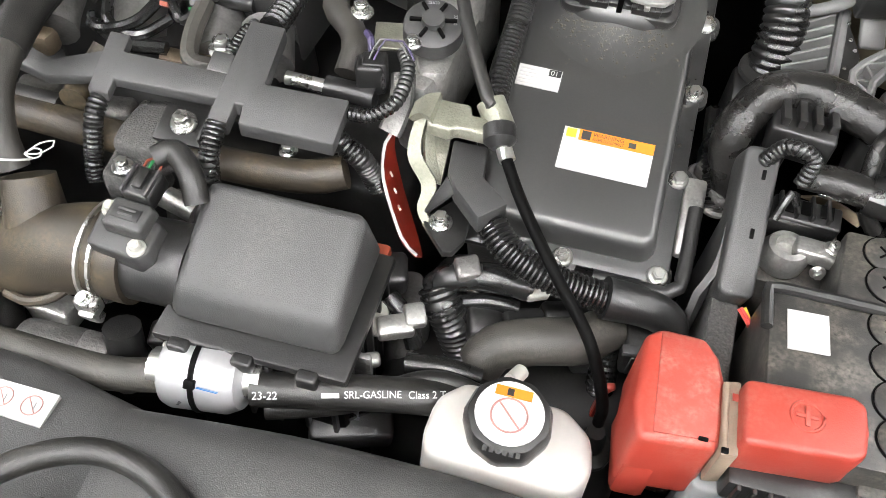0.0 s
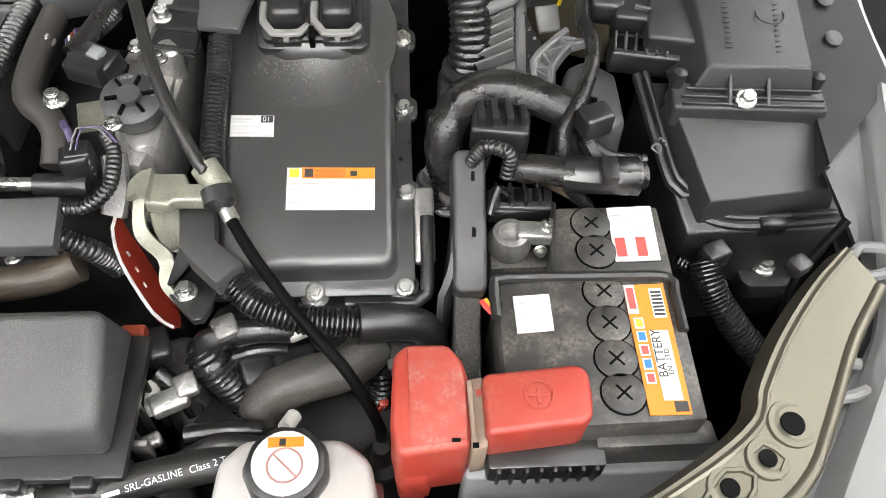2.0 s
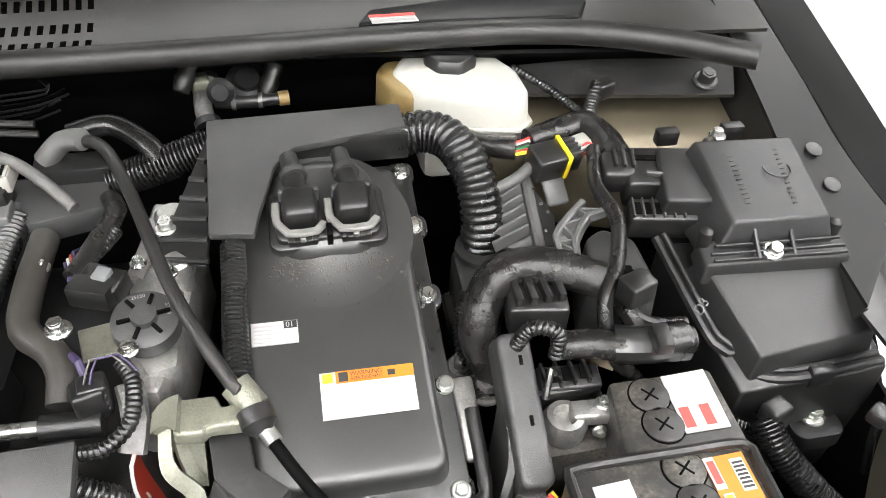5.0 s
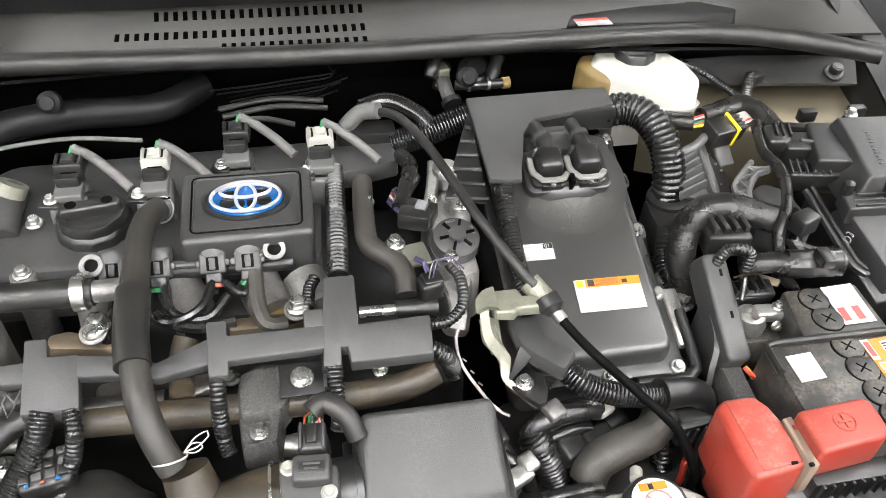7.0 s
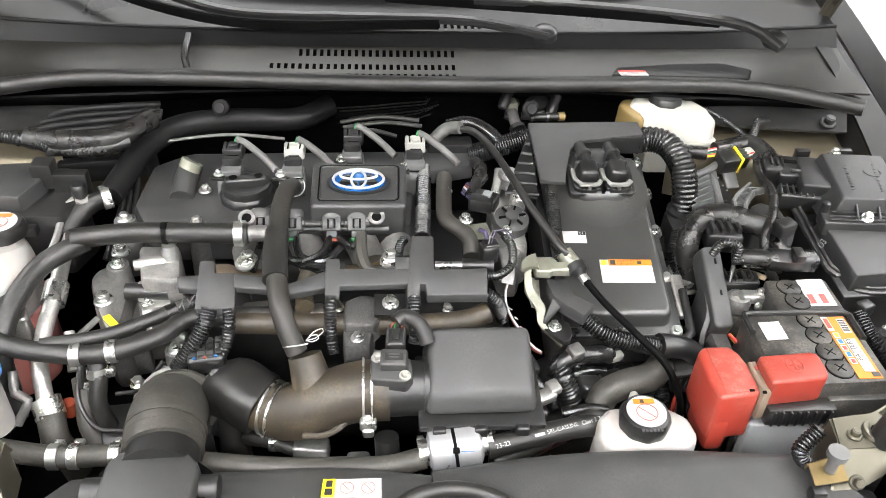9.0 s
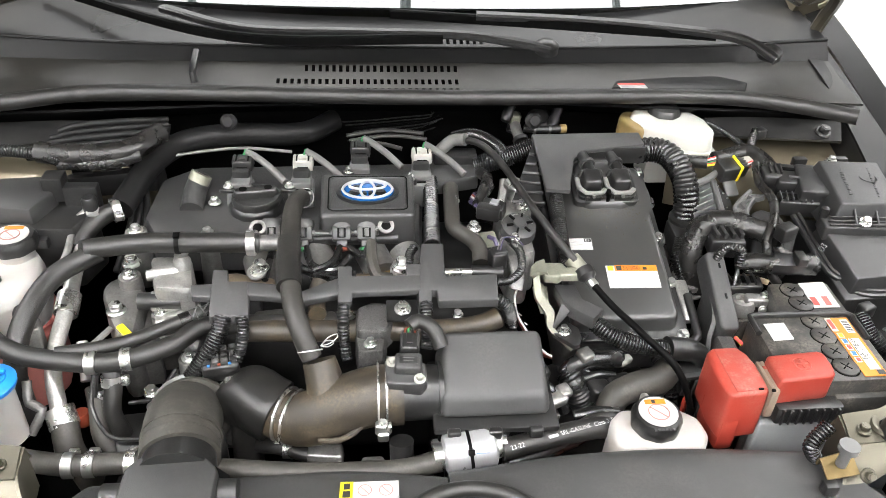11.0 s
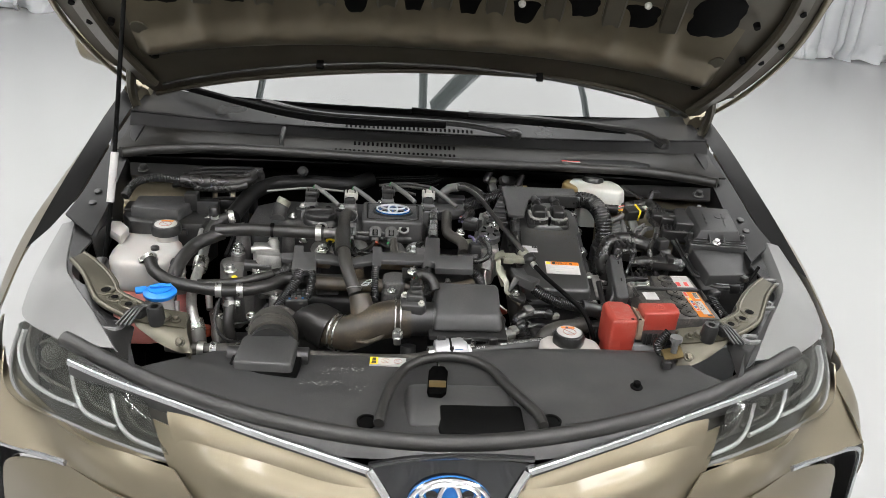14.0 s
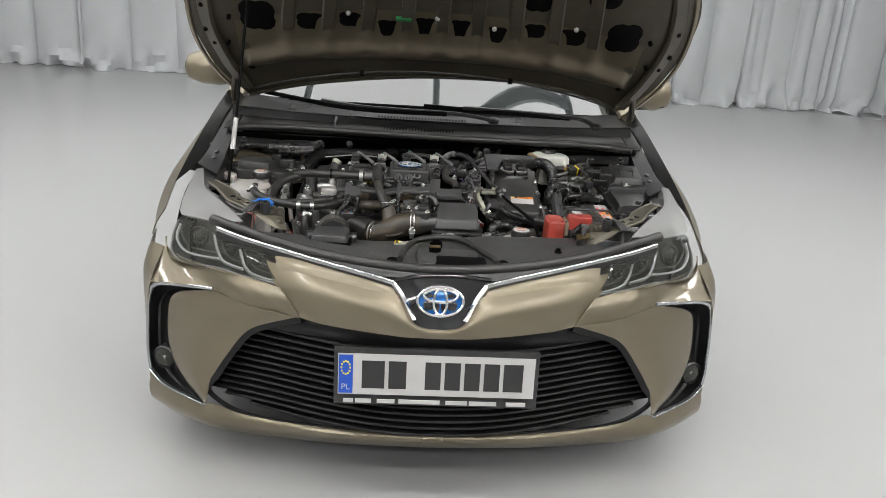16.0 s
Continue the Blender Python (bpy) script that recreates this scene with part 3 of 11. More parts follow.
both("bumper_lower_lip", sheet([
    [(-0.8216, 0.2750, 0.2461), (-0.7319, 0.2000, 0.2307), (-0.6442, 0.1280, 0.2311), (-0.6180, 0.1300, 0.2300), (-0.5198, 0.1207, 0.1974), (-0.2568, 0.0341, 0.2143), (0.0292, -0.0056, 0.2310)],
    [(-0.8338, 0.2850, 0.1980), (-0.7469, 0.2000, 0.1888), (-0.6574, 0.1250, 0.1993), (-0.5853, 0.1277, 0.1853), (-0.4852, 0.1033, 0.1852), (-0.2559, 0.0238, 0.2065), (0.0292, -0.0156, 0.2232)],
    [(-0.8291, 0.2900, 0.1564), (-0.7348, 0.2100, 0.1528), (-0.6525, 0.1400, 0.1661), (-0.5914, 0.1521, 0.1417), (-0.4895, 0.1260, 0.1465), (-0.2568, 0.0428, 0.1796), (0.0315, 0.0026, 0.1987)],
    [(-0.8270, 0.3600, 0.1079), (-0.7350, 0.2700, 0.1086), (-0.6596, 0.2000, 0.1191), (-0.6057, 0.2311, 0.0798), (-0.5033, 0.2050, 0.0840), (-0.2614, 0.1195, 0.1182), (0.0385, 0.0781, 0.1380)]], 0.003, 48, 10), M_PAINT)
# bumper corner behind the side vent, round to the wheel arch
both("bumper_corner", sheet([
    [(-0.7983, 0.4000, 0.6046), (-0.8028, 0.2620, 0.5441), (-0.8256, 0.2850, 0.4266), (-0.8351, 0.2950, 0.3106), (-0.8273, 0.2800, 0.2279), (-0.8308, 0.2900, 0.1564)],
    [(-0.855, 0.47, 0.60), (-0.862, 0.40, 0.55), (-0.866, 0.40, 0.46), (-0.864, 0.40, 0.36), (-0.856, 0.40, 0.28), (-0.845, 0.41, 0.22)],
    [(-0.882, 0.60, 0.60), (-0.886, 0.58, 0.55), (-0.888, 0.565, 0.46), (-0.886, 0.555, 0.36), (-0.88, 0.55, 0.28), (-0.87, 0.55, 0.22)]], 0.003, 20, 12), M_PAINT)
both("bumper_top_return", sheet([
    [(-0.4474, 0.1551, 0.6870), (-0.3927, 0.1297, 0.6843), (-0.2992, 0.0923, 0.6753), (-0.1929, 0.0546, 0.6629), (-0.1153, 0.0317, 0.6454)],
    [(-0.4411, 0.1316, 0.6652), (-0.3820, 0.1033, 0.6626), (-0.2974, 0.0746, 0.6583), (-0.1919, 0.0397, 0.6500), (-0.1056, 0.0129, 0.6283)],
    [(-0.4146, 0.0905, 0.6178), (-0.3484, 0.0701, 0.6258), (-0.2804, 0.0525, 0.6297), (-0.1907, 0.0258, 0.6272), (-0.0989, 0.0009, 0.6100)]], 0.003, 40, 8), M_PAINT)
# side vents with their trims
both("side_vent", sheet([
    [(-0.6124, 0.1500, 0.5730), (-0.6994, 0.2050, 0.5565), (-0.7897, 0.2580, 0.5306), (-0.8213, 0.2870, 0.4258), (-0.8305, 0.2960, 0.3103), (-0.7971, 0.2620, 0.2351), (-0.6457, 0.1340, 0.2275)],
    [(-0.6159, 0.1650, 0.5649), (-0.6977, 0.2450, 0.5312), (-0.7803, 0.3100, 0.4897), (-0.8031, 0.3300, 0.4069), (-0.8057, 0.3300, 0.2940), (-0.7678, 0.2900, 0.2361), (-0.6497, 0.1500, 0.2179)],
    [(-0.6125, 0.1500, 0.5713), (-0.6884, 0.2200, 0.5352), (-0.7334, 0.2450, 0.5122), (-0.7572, 0.2620, 0.4399), (-0.7541, 0.2520, 0.3503), (-0.7158, 0.2100, 0.2852), (-0.6425, 0.1340, 0.2276)]], 0.002, 40, 8), M_BLACK)
both("vent_trim", band([(-0.6100, 0.1400, 0.5806), (-0.6973, 0.1980, 0.5646), (-0.7721, 0.2430, 0.5480), (-0.8057, 0.2620, 0.5195), (-0.8247, 0.2820, 0.4280), (-0.8339, 0.2910, 0.3127), (-0.8259, 0.2800, 0.2527)], 0.007, 0.010), M_SATIN, "slim satin chrome trim")
both("vent_lower_trim", band([(-0.8244, 0.2750, 0.2555), (-0.7675, 0.2250, 0.2340), (-0.6413, 0.1220, 0.2311)], 0.012, 0.007), M_SATIN, "satin chrome blade below the vent")
for sx in (-1, 1):
    fog = part("fog_lamp", lathe([(0.036, -0.03), (0.036, 0.0), (0.032, 0.004), (0.030, -0.004), (0.001, -0.004)], 24, aim((sx * 0.802, 0.268, 0.302), (sx * 0.35, -1, 0.1))), M_BLACK, car)
    part("lens", lathe([(0.030, 0.0), (0.024, 0.009), (0.012, 0.013), (0.001, 0.014)], 24, aim((sx * 0.802, 0.268, 0.302), (sx * 0.35, -1, 0.1))), M_LENS, fog)
    part("reflector", lathe([(0.028, -0.001), (0.012, -0.02), (0.001, -0.02)], 24, aim((sx * 0.802, 0.268, 0.302), (sx * 0.35, -1, 0.1))), M_HLDARK, fog)
    part("bulb", lathe([(0.010, -0.018), (0.010, -0.004), (0.004, 0.002), (0.001, 0.003)], 16, aim((sx * 0.802, 0.268, 0.302), (sx * 0.35, -1, 0.1))), M_REFLECT, fog)


# lower grille: dark back, each slat on its own
def front_y(x, z):
    xs = [0, .1, .2, .37, .45, .63, .72, .78, .83]
    ys = [-.024, -.02, -.004, .046, .078, .122, .18, .237, .33]
    return float(np.interp(abs(x), xs, ys))


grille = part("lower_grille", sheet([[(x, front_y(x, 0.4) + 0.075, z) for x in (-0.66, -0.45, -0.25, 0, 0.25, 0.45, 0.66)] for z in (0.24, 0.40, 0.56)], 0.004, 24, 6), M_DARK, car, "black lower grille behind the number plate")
for k in range(13):
    z = 0.234 + k * 0.0205
    w = float(np.interp(z, [0.23, 0.25, 0.275, 0.33, 0.395, 0.466, 0.50], [0.50, 0.585, 0.622, 0.600, 0.565, 0.512, 0.458]))
    part("slat", band([(x, front_y(x, z) + 0.022 + 0.03 * abs(x / w) ** 3, z) for x in np.linspace(-w, w, 9)], 0.030, 0.0075, 0.03), M_SLAT, grille)
part("grille_header", sheet([[(x, front_y(x, 0.5) + 0.022, 0.485) for x in np.linspace(-0.46, 0.46, 9)],
                             [(x, front_y(x, 0.5) + 0.012, 0.535 - 0.05 * abs(x)) for x in np.linspace(-0.44, 0.44, 9)],
                             [(x, front_y(x, 0.5) + 0.03, 0.565 - 0.06 * abs(x)) for x in np.linspace(-0.40, 0.40, 9)]], 0.004, 30, 6), M_SLAT, grille)
both("grille_edge", band([(-0.3661, 0.0469, 0.5410), (-0.4624, 0.0830, 0.5003), (-0.5181, 0.0967, 0.4662), (-0.5679, 0.1088, 0.3946), (-0.6024, 0.1172, 0.3325), (-0.6296, 0.1320, 0.2676), (-0.5202, 0.1226, 0.1980), (-0.2570, 0.0360, 0.2149), (0.0292, -0.0037, 0.2317)], 0.006, 0.018), M_SLAT)

# emblem recess and emblem
part("emblem_panel", sheet([
    [(-0.1335, 0.0372, 0.6598), (-0.0606, 0.0370, 0.6710), (0.0040, 0.0373, 0.6752), (0.0663, 0.0391, 0.6740), (0.1355, 0.0407, 0.6651)],
    [(-0.0992, 0.0071, 0.6152), (-0.0510, 0.0065, 0.6175), (0.0060, 0.0062, 0.6200), (0.0591, 0.0082, 0.6197), (0.1066, 0.0097, 0.6178)],
    [(-0.0604, -0.0176, 0.5640), (-0.0336, -0.0187, 0.5543), (0.0061, -0.0198, 0.5516), (0.0470, -0.0181, 0.5557), (0.0758, -0.0170, 0.5660)]], 0.004, 16, 8), M_GLOSS, car, "gloss black panel round the emblem")


def emblem(at, axis, w, spin, parent, name, rings=None, bold=0.034):
    """An oval badge: chrome rim, blue field and three crossed ovals."""
    m = aim(at, axis, spin)
    h = w * 0.66
    rings = rings or M_CHROME

    def oval(cx, cy, rx, ry, r, n=40):
        pts = [m @ Vector((cx + rx * math.cos(2 * math.pi * i / n), cy + ry * math.sin(2 * math.pi * i / n), 0.02 * w + 0.55 * r)) for i in range(n)]
        return sweep(pts + [pts[0], pts[1]], [ring(r, 8)] * (n + 2))
    base = part(name, moved(lathe([(0.5, -0.04), (0.5, 0.0), (0.47, 0.015), (0.001, 0.02)], 40), m @ Matrix.Diagonal((w, h, w, 1))), M_EMBLUE, parent, "blue oval badge with chrome ovals")
    part("outer_ring", oval(0, 0, w * 0.465, h * 0.455, w * bold), rings, base)
    part("wide_oval", oval(0, h * 0.17, w * 0.34, h * 0.20, w * bold), rings, base)
    for sx in (-1, 1):
        for cx, cy, rx, ry in ((0.235, -0.13, 0.115, 0.17), (0.215, 0.165, 0.075, 0.085), (0.055, -0.19, 0.045, 0.14)):
            part("dark_cell", moved(lathe([(1.0, -0.3), (0.9, 0.4), (0.001, 0.6)], 24), m @ pose(sx * cx * w, cy * h, 0.017 * w) @ Matrix.Diagonal((rx * w, ry * h, 0.012 * w, 1))), M_GLOSS, base)
    part("tall_oval", oval(0, -h * 0.02, w * 0.135, h * 0.40, w * bold), rings, base)
    return base


emblem((0.0, -0.004, 0.627), (0, -1, 0.32), 0.128, 0, car, "front_emblem")

# number plate in its frame, with plain bars where its characters stand
PLY = -0.036
pq = [(-0.259, PLY, 0.369), (0.259, PLY, 0.369), (0.259, PLY + 0.008, 0.483), (-0.259, PLY + 0.008, 0.483)]
plate = part("number_plate", quad(*pq, 0.004, 0.006), M_WHITE, car, "white number plate with a blue band in a black frame")
part("plate_frame", bevelled(join(quad((-0.270, PLY - 0.002, 0.338), (0.270, PLY - 0.002, 0.338), (0.270, PLY + 0.008, 0.500), (-0.270, PLY + 0.008, 0.500), 0.001, 0.014)), 0.003), M_BLACK, plate)
part("blue_band", on_quad(pq, 0.004, 0.03, 0.075, 0.97, 0.0052, 0.001), M_EUBLUE, plate)
lettering("PL", pq, 0.016, 0.12, 0.017, M_WHITE, plate, lift=0.0058)
for a in range(12):
    cx, cy = 0.039 + 0.022 * math.cos(a * math.pi / 6), 0.66 + 0.16 * math.sin(a * math.pi / 6)
    part("star", on_quad(pq, cx - 0.004, cy - 0.02, cx + 0.004, cy + 0.02, 0.0060, 0.0006), M_YELLOW, plate)
for u0, u1 in ((0.12, 0.235), (0.255, 0.345), (0.44, 0.52), (0.54, 0.62), (0.64, 0.72), (0.74, 0.82), (0.84, 0.94)):
    part("character_bar", on_quad(pq, u0, 0.16, u1, 0.84, 0.0052, 0.001), M_INK, plate)
fq = [(-0.259, PLY - 0.0135, 0.344), (0.259, PLY - 0.0135, 0.344), (0.259, PLY - 0.0115, 0.367), (-0.259, PLY - 0.0115, 0.367)]
for u0, u1 in ((0.03, 0.08), (0.09, 0.17), (0.20, 0.29), (0.31, 0.52), (0.55, 0.66), (0.67, 0.81), (0.86, 0.96)):
    part("frame_text_bar", on_quad(fq, u0, 0.3, u1, 0.75, 0.0035, 0.004), M_WHITE, plate)

# bright strip under the bonnet edge, each side, and the black panel above it
for sgn in (-1, 1):
    rows = [(-0.6143, 0.2044, 0.7337), (-0.5347, 0.1747, 0.7166), (-0.4232, 0.1337, 0.7008), (-0.2985, 0.0831, 0.6869), (-0.1929, 0.0456, 0.6745), (-0.1217, 0.0264, 0.6616)]
    low = [(-0.1217, 0.0265, 0.6600), (-0.0938, 0.0013, 0.6259), (-0.0672, -0.0268, 0.5809)]
    rows2 = [(p[0], p[1] + 0.008, p[2] - 0.017) for p in rows]
    strip_s, leg_s, under_s = band(rows, 0.009, 0.013), band(low, 0.014, 0.010), band(rows2, 0.012, 0.026)
    if sgn > 0:
        strip_s, leg_s, under_s = mirrored(strip_s), mirrored(leg_s), mirrored(under_s)
    st = part("bright_strip", strip_s, M_SATIN, car, "satin chrome strip below the bonnet edge")
    part("strip_leg", leg_s, M_CHROME, st)
    part("strip_shadow_gap", under_s, M_BLACK, st, "black trim under the strip")
part("emblem_top_strip", band([(-0.1220, 0.0335, 0.6666), (-0.0610, 0.0344, 0.6783), (0.0034, 0.0347, 0.6826), (0.0656, 0.0365, 0.6814), (0.1317, 0.0400, 0.6748)], 0.010, 0.008), M_GLOSS, car)


# headlamps: clear cover over a dark inner bowl with light guides
HL_LOW = [(-0.4288, 0.1014, 0.6290), (-0.5253, 0.1418, 0.6320), (-0.6141, 0.1853, 0.6380), (-0.7261, 0.2803, 0.6160), (-0.7800, 0.3487, 0.6200), (-0.7879, 0.3845, 0.6580), (-0.7725, 0.4047, 0.7050)]
HL_TOP = [(-0.4794, 0.1540, 0.6900), (-0.5567, 0.1970, 0.7180), (-0.6205, 0.2399, 0.7350), (-0.6450, 0.2567, 0.7380), (-0.6765, 0.2843, 0.7350), (-0.7147, 0.3237, 0.7280), (-0.7452, 0.3567, 0.7220)]
HL_LOW = [(x, y, z - 0.013) for x, y, z in HL_LOW]
HL_MID = [(a[0] * 0.5 + b[0] * 0.5 - 0.004, a[1] * 0.5 + b[1] * 0.5 - 0.010, a[2] * 0.5 + b[2] * 0.5) for a, b in zip(HL_LOW, HL_TOP)]
HAZE_OUT = [(-0.7830, 0.6622, 0.7850), (-0.7715, 0.5100, 0.7650), (-0.7696, 0.4305, 0.7380), (-0.7557, 0.3761, 0.7160), (-0.6408, 0.2602, 0.7350)]
HAZE_IN = [(-0.7643, 0.6805, 0.7850), (-0.7149, 0.4903, 0.7760), (-0.6754, 0.4143, 0.7720), (-0.6119, 0.3212, 0.7650), (-0.5448, 0.2184, 0.7520)]
GUIDES = [[(-0.7666, 0.3975, 0.6968), (-0.7737, 0.3788, 0.6605), (-0.7401, 0.3248, 0.6396), (-0.6785, 0.2638, 0.6448), (-0.6148, 0.2136, 0.6570)],
          [(-0.6345, 0.2560, 0.7115), (-0.6198, 0.2263, 0.6763), (-0.6007, 0.2042, 0.6532), (-0.5715, 0.1879, 0.6465), (-0.5397, 0.1721, 0.6433)],
          [(-0.5521, 0.2008, 0.6911), (-0.5372, 0.1770, 0.6549), (-0.5162, 0.1603, 0.6372), (-0.4844, 0.1445, 0.6310), (-0.4512, 0.1297, 0.6278)]]
BOWLS = [((-0.6981, 0.3168, 0.6818), 0.036), ((-0.5894, 0.2252, 0.6697), 0.024), ((-0.5146, 0.1845, 0.6572), 0.020)]


GUIDES = [[(x, y - 0.002, z - 0.015) for x, y, z in g] for g in GUIDES]
BOWLS = [((x, y + 0.012, z - 0.012), r * 0.72) for (x, y, z), r in BOWLS]


def shrunk(rows, d):
    return [[(x + d * 0.55, y + d, z - d * 0.45) for x, y, z in r] for r in rows]


for sgn in (-1, 1):
    fl = (lambda s: s) if sgn < 0 else mirrored
    hl = part("headlight", fl(sheet(shrunk([HL_LOW, HL_MID, HL_TOP], 0.055), 0.003, 30, 10)), M_HLDARK, car, "headlamp with a clear cover and dark bowl")
    part("cover", fl(sheet([HL_LOW, HL_MID, HL_TOP], 0.002, 36, 12)), M_LENS, hl, "clear headlamp cover").visible_shadow = False
    part("lower_housing", fl(sheet([HL_LOW, shrunk([HL_LOW], 0.05)[0]], 0.002, 30, 3)), M_HLDARK, hl)
    part("hazy_flange", fl(sheet([HAZE_OUT, HAZE_IN], 0.002, 24, 8)), M_LENSRIM, hl, "hazy clear upper part of the lamp cover").visible_shadow = False
    part("flange_skirt", fl(sheet([HAZE_IN, [(x + 0.016, y + 0.012, z - 0.035) for x, y, z in HAZE_IN]], 0.002, 24, 4)), M_LENSRIM, hl)
    part("cover_rim", fl(tube([(x - 0.001, y - 0.002, z) for x, y, z in HL_LOW], 0.0035, 8)), M_LENSRIM, hl)
    for f in (0.25, 0.55, 0.85):
        c = Vector(HAZE_IN[int(f * 4)]).lerp(Vector(HAZE_IN[int(f * 4) + 1]), f * 4 - int(f * 4)) + Vector((0.012, 0.006, -0.010))
        part("mounting_lug", fl(tube([c + Vector(p) for p in ((-0.010, 0, 0), (0.012, -0.006, 0.002), (0.020, 0.008, 0.002), (0.008, 0.022, 0), (-0.012, 0.020, 0))], 0.0045, 8)), M_LENSRIM, hl)
    for pts in GUIDES:
        part("light_guide", fl(band(pts, 0.0062, 0.0105, 0.006)), M_LED, hl, "pale light guide inside the lamp")
        inner = [(x + 0.012, y + 0.012, z + 0.010) for x, y, z in pts]
        part("guide_edge", fl(tube(inner, 0.004, 8)), M_HLDARK, hl)
    for c, r in BOWLS:
        ax = Vector((-0.3, -1, 0.25))
        b = part("projector", fl(lathe([(r * 1.1, -0.03), (r * 1.1, 0.002), (r * 0.95, 0.004), (r * 0.8, -0.006)], 28, aim(c, ax))), M_HLDARK, hl)
        part("projector_lens", fl(lathe([(r * 0.8, -0.008), (r * 0.6, 0.004), (r * 0.3, 0.010), (0.001, 0.012)], 28, aim(c, ax))), M_HLDARK, b)

both("cheek_top_return", sheet([HL_LOW[:6], [(-0.4287, 0.1050, 0.6046), (-0.5113, 0.1173, 0.6206), (-0.5910, 0.1432, 0.6313), (-0.7128, 0.3000, 0.5993), (-0.7861, 0.3850, 0.6034), (-0.8040, 0.4200, 0.6296)]], 0.003, 30, 5), M_PAINT)
# the nose parts are tilted and shifted to fit the camera's view
ASKEW = pose(0.012, 0, 0, 0, -0.66, 0)
for ob in car.children:
    ob.matrix_basis = ASKEW
# front wings: outer skin, from the lamp back to the door, and the top edge
WING_TOP = [(-0.800, 0.44, 0.705), (-0.806, 0.58, 0.752), (-0.800, 0.75, 0.812), (-0.795, 0.92, 0.862), (-0.785, 1.08, 0.912), (-0.775, 1.22, 0.950)]
WING_MID = [(-0.838, 0.47, 0.650), (-0.860, 0.60, 0.690), (-0.866, 0.75, 0.735), (-0.862, 0.92, 0.770), (-0.86, 1.08, 0.79), (-0.86, 1.30, 0.80)]
WING_LOW = [(-0.862, 0.50, 0.60), (-0.882, 0.62, 0.62), (-0.89, 0.75, 0.66), (-0.892, 0.92, 0.68), (-0.89, 1.10, 0.66), (-0.885, 1.32, 0.55)]
WING_LIP = [(-0.770, 0.70, 0.770), (-0.765, 0.76, 0.795), (-0.762, 0.84, 0.818), (-0.758, 0.92, 0.842), (-0.75, 1.08, 0.892), (-0.74, 1.22, 0.930)]
both("front_wing", sheet([WING_TOP, WING_MID, WING_LOW], 0.003, 30, 12), M_PAINT)
both("wing_lip", sheet([WING_TOP[1:], [(-0.784, 0.66, 0.768)] + WING_LIP[1:]], 0.003, 20, 3, True), M_COWL, "black plastic cover over the wing edge")
both("door", sheet([[(-0.78, 1.24, 0.93), (-0.80, 1.7, 0.96), (-0.80, 2.6, 0.96), (-0.78, 3.4, 0.97)], [(-0.87, 1.30, 0.70), (-0.89, 1.7, 0.70), (-0.89, 2.6, 0.70), (-0.88, 3.4, 0.72)],
                     [(-0.87, 1.34, 0.30), (-0.87, 1.7, 0.25), (-0.87, 2.6, 0.25), (-0.86, 3.4, 0.3)]], 0.01, 20, 10), M_PAINT)
both("a_pillar", band([(-0.74, 1.18, 0.94), (-0.68, 1.55, 1.17), (-0.60, 1.95, 1.40)], 0.06, 0.05), M_PAINT)
part("roof", sheet([[(-0.60, 1.92, 1.40), (-0.3, 1.86, 1.425), (0, 1.85, 1.43), (0.3, 1.86, 1.425), (0.60, 1.92, 1.40)],
                    [(-0.58, 2.6, 1.44), (-0.3, 2.6, 1.465), (0, 2.6, 1.47), (0.3, 2.6, 1.465), (0.58, 2.6, 1.44)],
                    [(-0.52, 3.5, 1.28), (-0.3, 3.5, 1.31), (0, 3.5, 1.32), (0.3, 3.5, 1.31), (0.52, 3.5, 1.28)]], 0.02, 16, 16), M_PAINT, car)
part("rear_body", sheet([[(-0.55, 3.5, 1.27), (0, 3.5, 1.30), (0.55, 3.5, 1.27)], [(-0.72, 4.0, 1.02), (0, 4.05, 1.05), (0.72, 4.0, 1.02)], [(-0.75, 4.5, 0.95), (0, 4.6, 0.98), (0.75, 4.5, 0.95)], [(-0.75, 4.5, 0.3), (0, 4.6, 0.3), (0.75, 4.5, 0.3)]], 0.02, 12, 16), M_PAINT, car)
part("cabin_floor", box(1.5, 3.2, 0.1, 0.02, pose(0, 2.7, 0.3)), M_SEAT, car)
part("dashboard", sheet([[(-0.68, 1.30, 0.93), (0, 1.22, 0.945), (0.68, 1.30, 0.93)], [(-0.66, 1.6, 0.97), (0, 1.6, 0.98), (0.66, 1.6, 0.97)], [(-0.66, 1.8, 0.90), (0, 1.8, 0.9), (0.66, 1.8, 0.9)], [(-0.66, 1.85, 0.5), (0, 1.85, 0.5), (0.66, 1.85, 0.5)]], 0.01, 12, 12), M_SEAT, car)
for sx in (-0.36, 0.36):
    part("seat", join(box(0.5, 0.5, 0.25, 0.06, pose(sx, 2.25, 0.5)), box(0.48, 0.16, 0.65, 0.06, pose(sx, 2.52, 0.85, -12)), box(0.26, 0.1, 0.18, 0.04, pose(sx, 2.6, 1.24, -8))), M_SEAT, car)
part("windscreen", sheet([[(-0.70, 1.24, 0.935), (-0.36, 1.15, 0.945), (0, 1.12, 0.95), (0.36, 1.15, 0.945), (0.70, 1.24, 0.935)],
                          [(-0.65, 1.60, 1.16), (-0.34, 1.50, 1.185), (0, 1.47, 1.195), (0.34, 1.50, 1.185), (0.65, 1.60, 1.16)],
                          [(-0.58, 1.95, 1.38), (-0.3, 1.88, 1.41), (0, 1.86, 1.42), (0.3, 1.88, 1.41), (0.58, 1.95, 1.38)]], 0.005, 24, 12), M_GLASS, car, "laminated windscreen reflecting the ceiling").visible_shadow = False
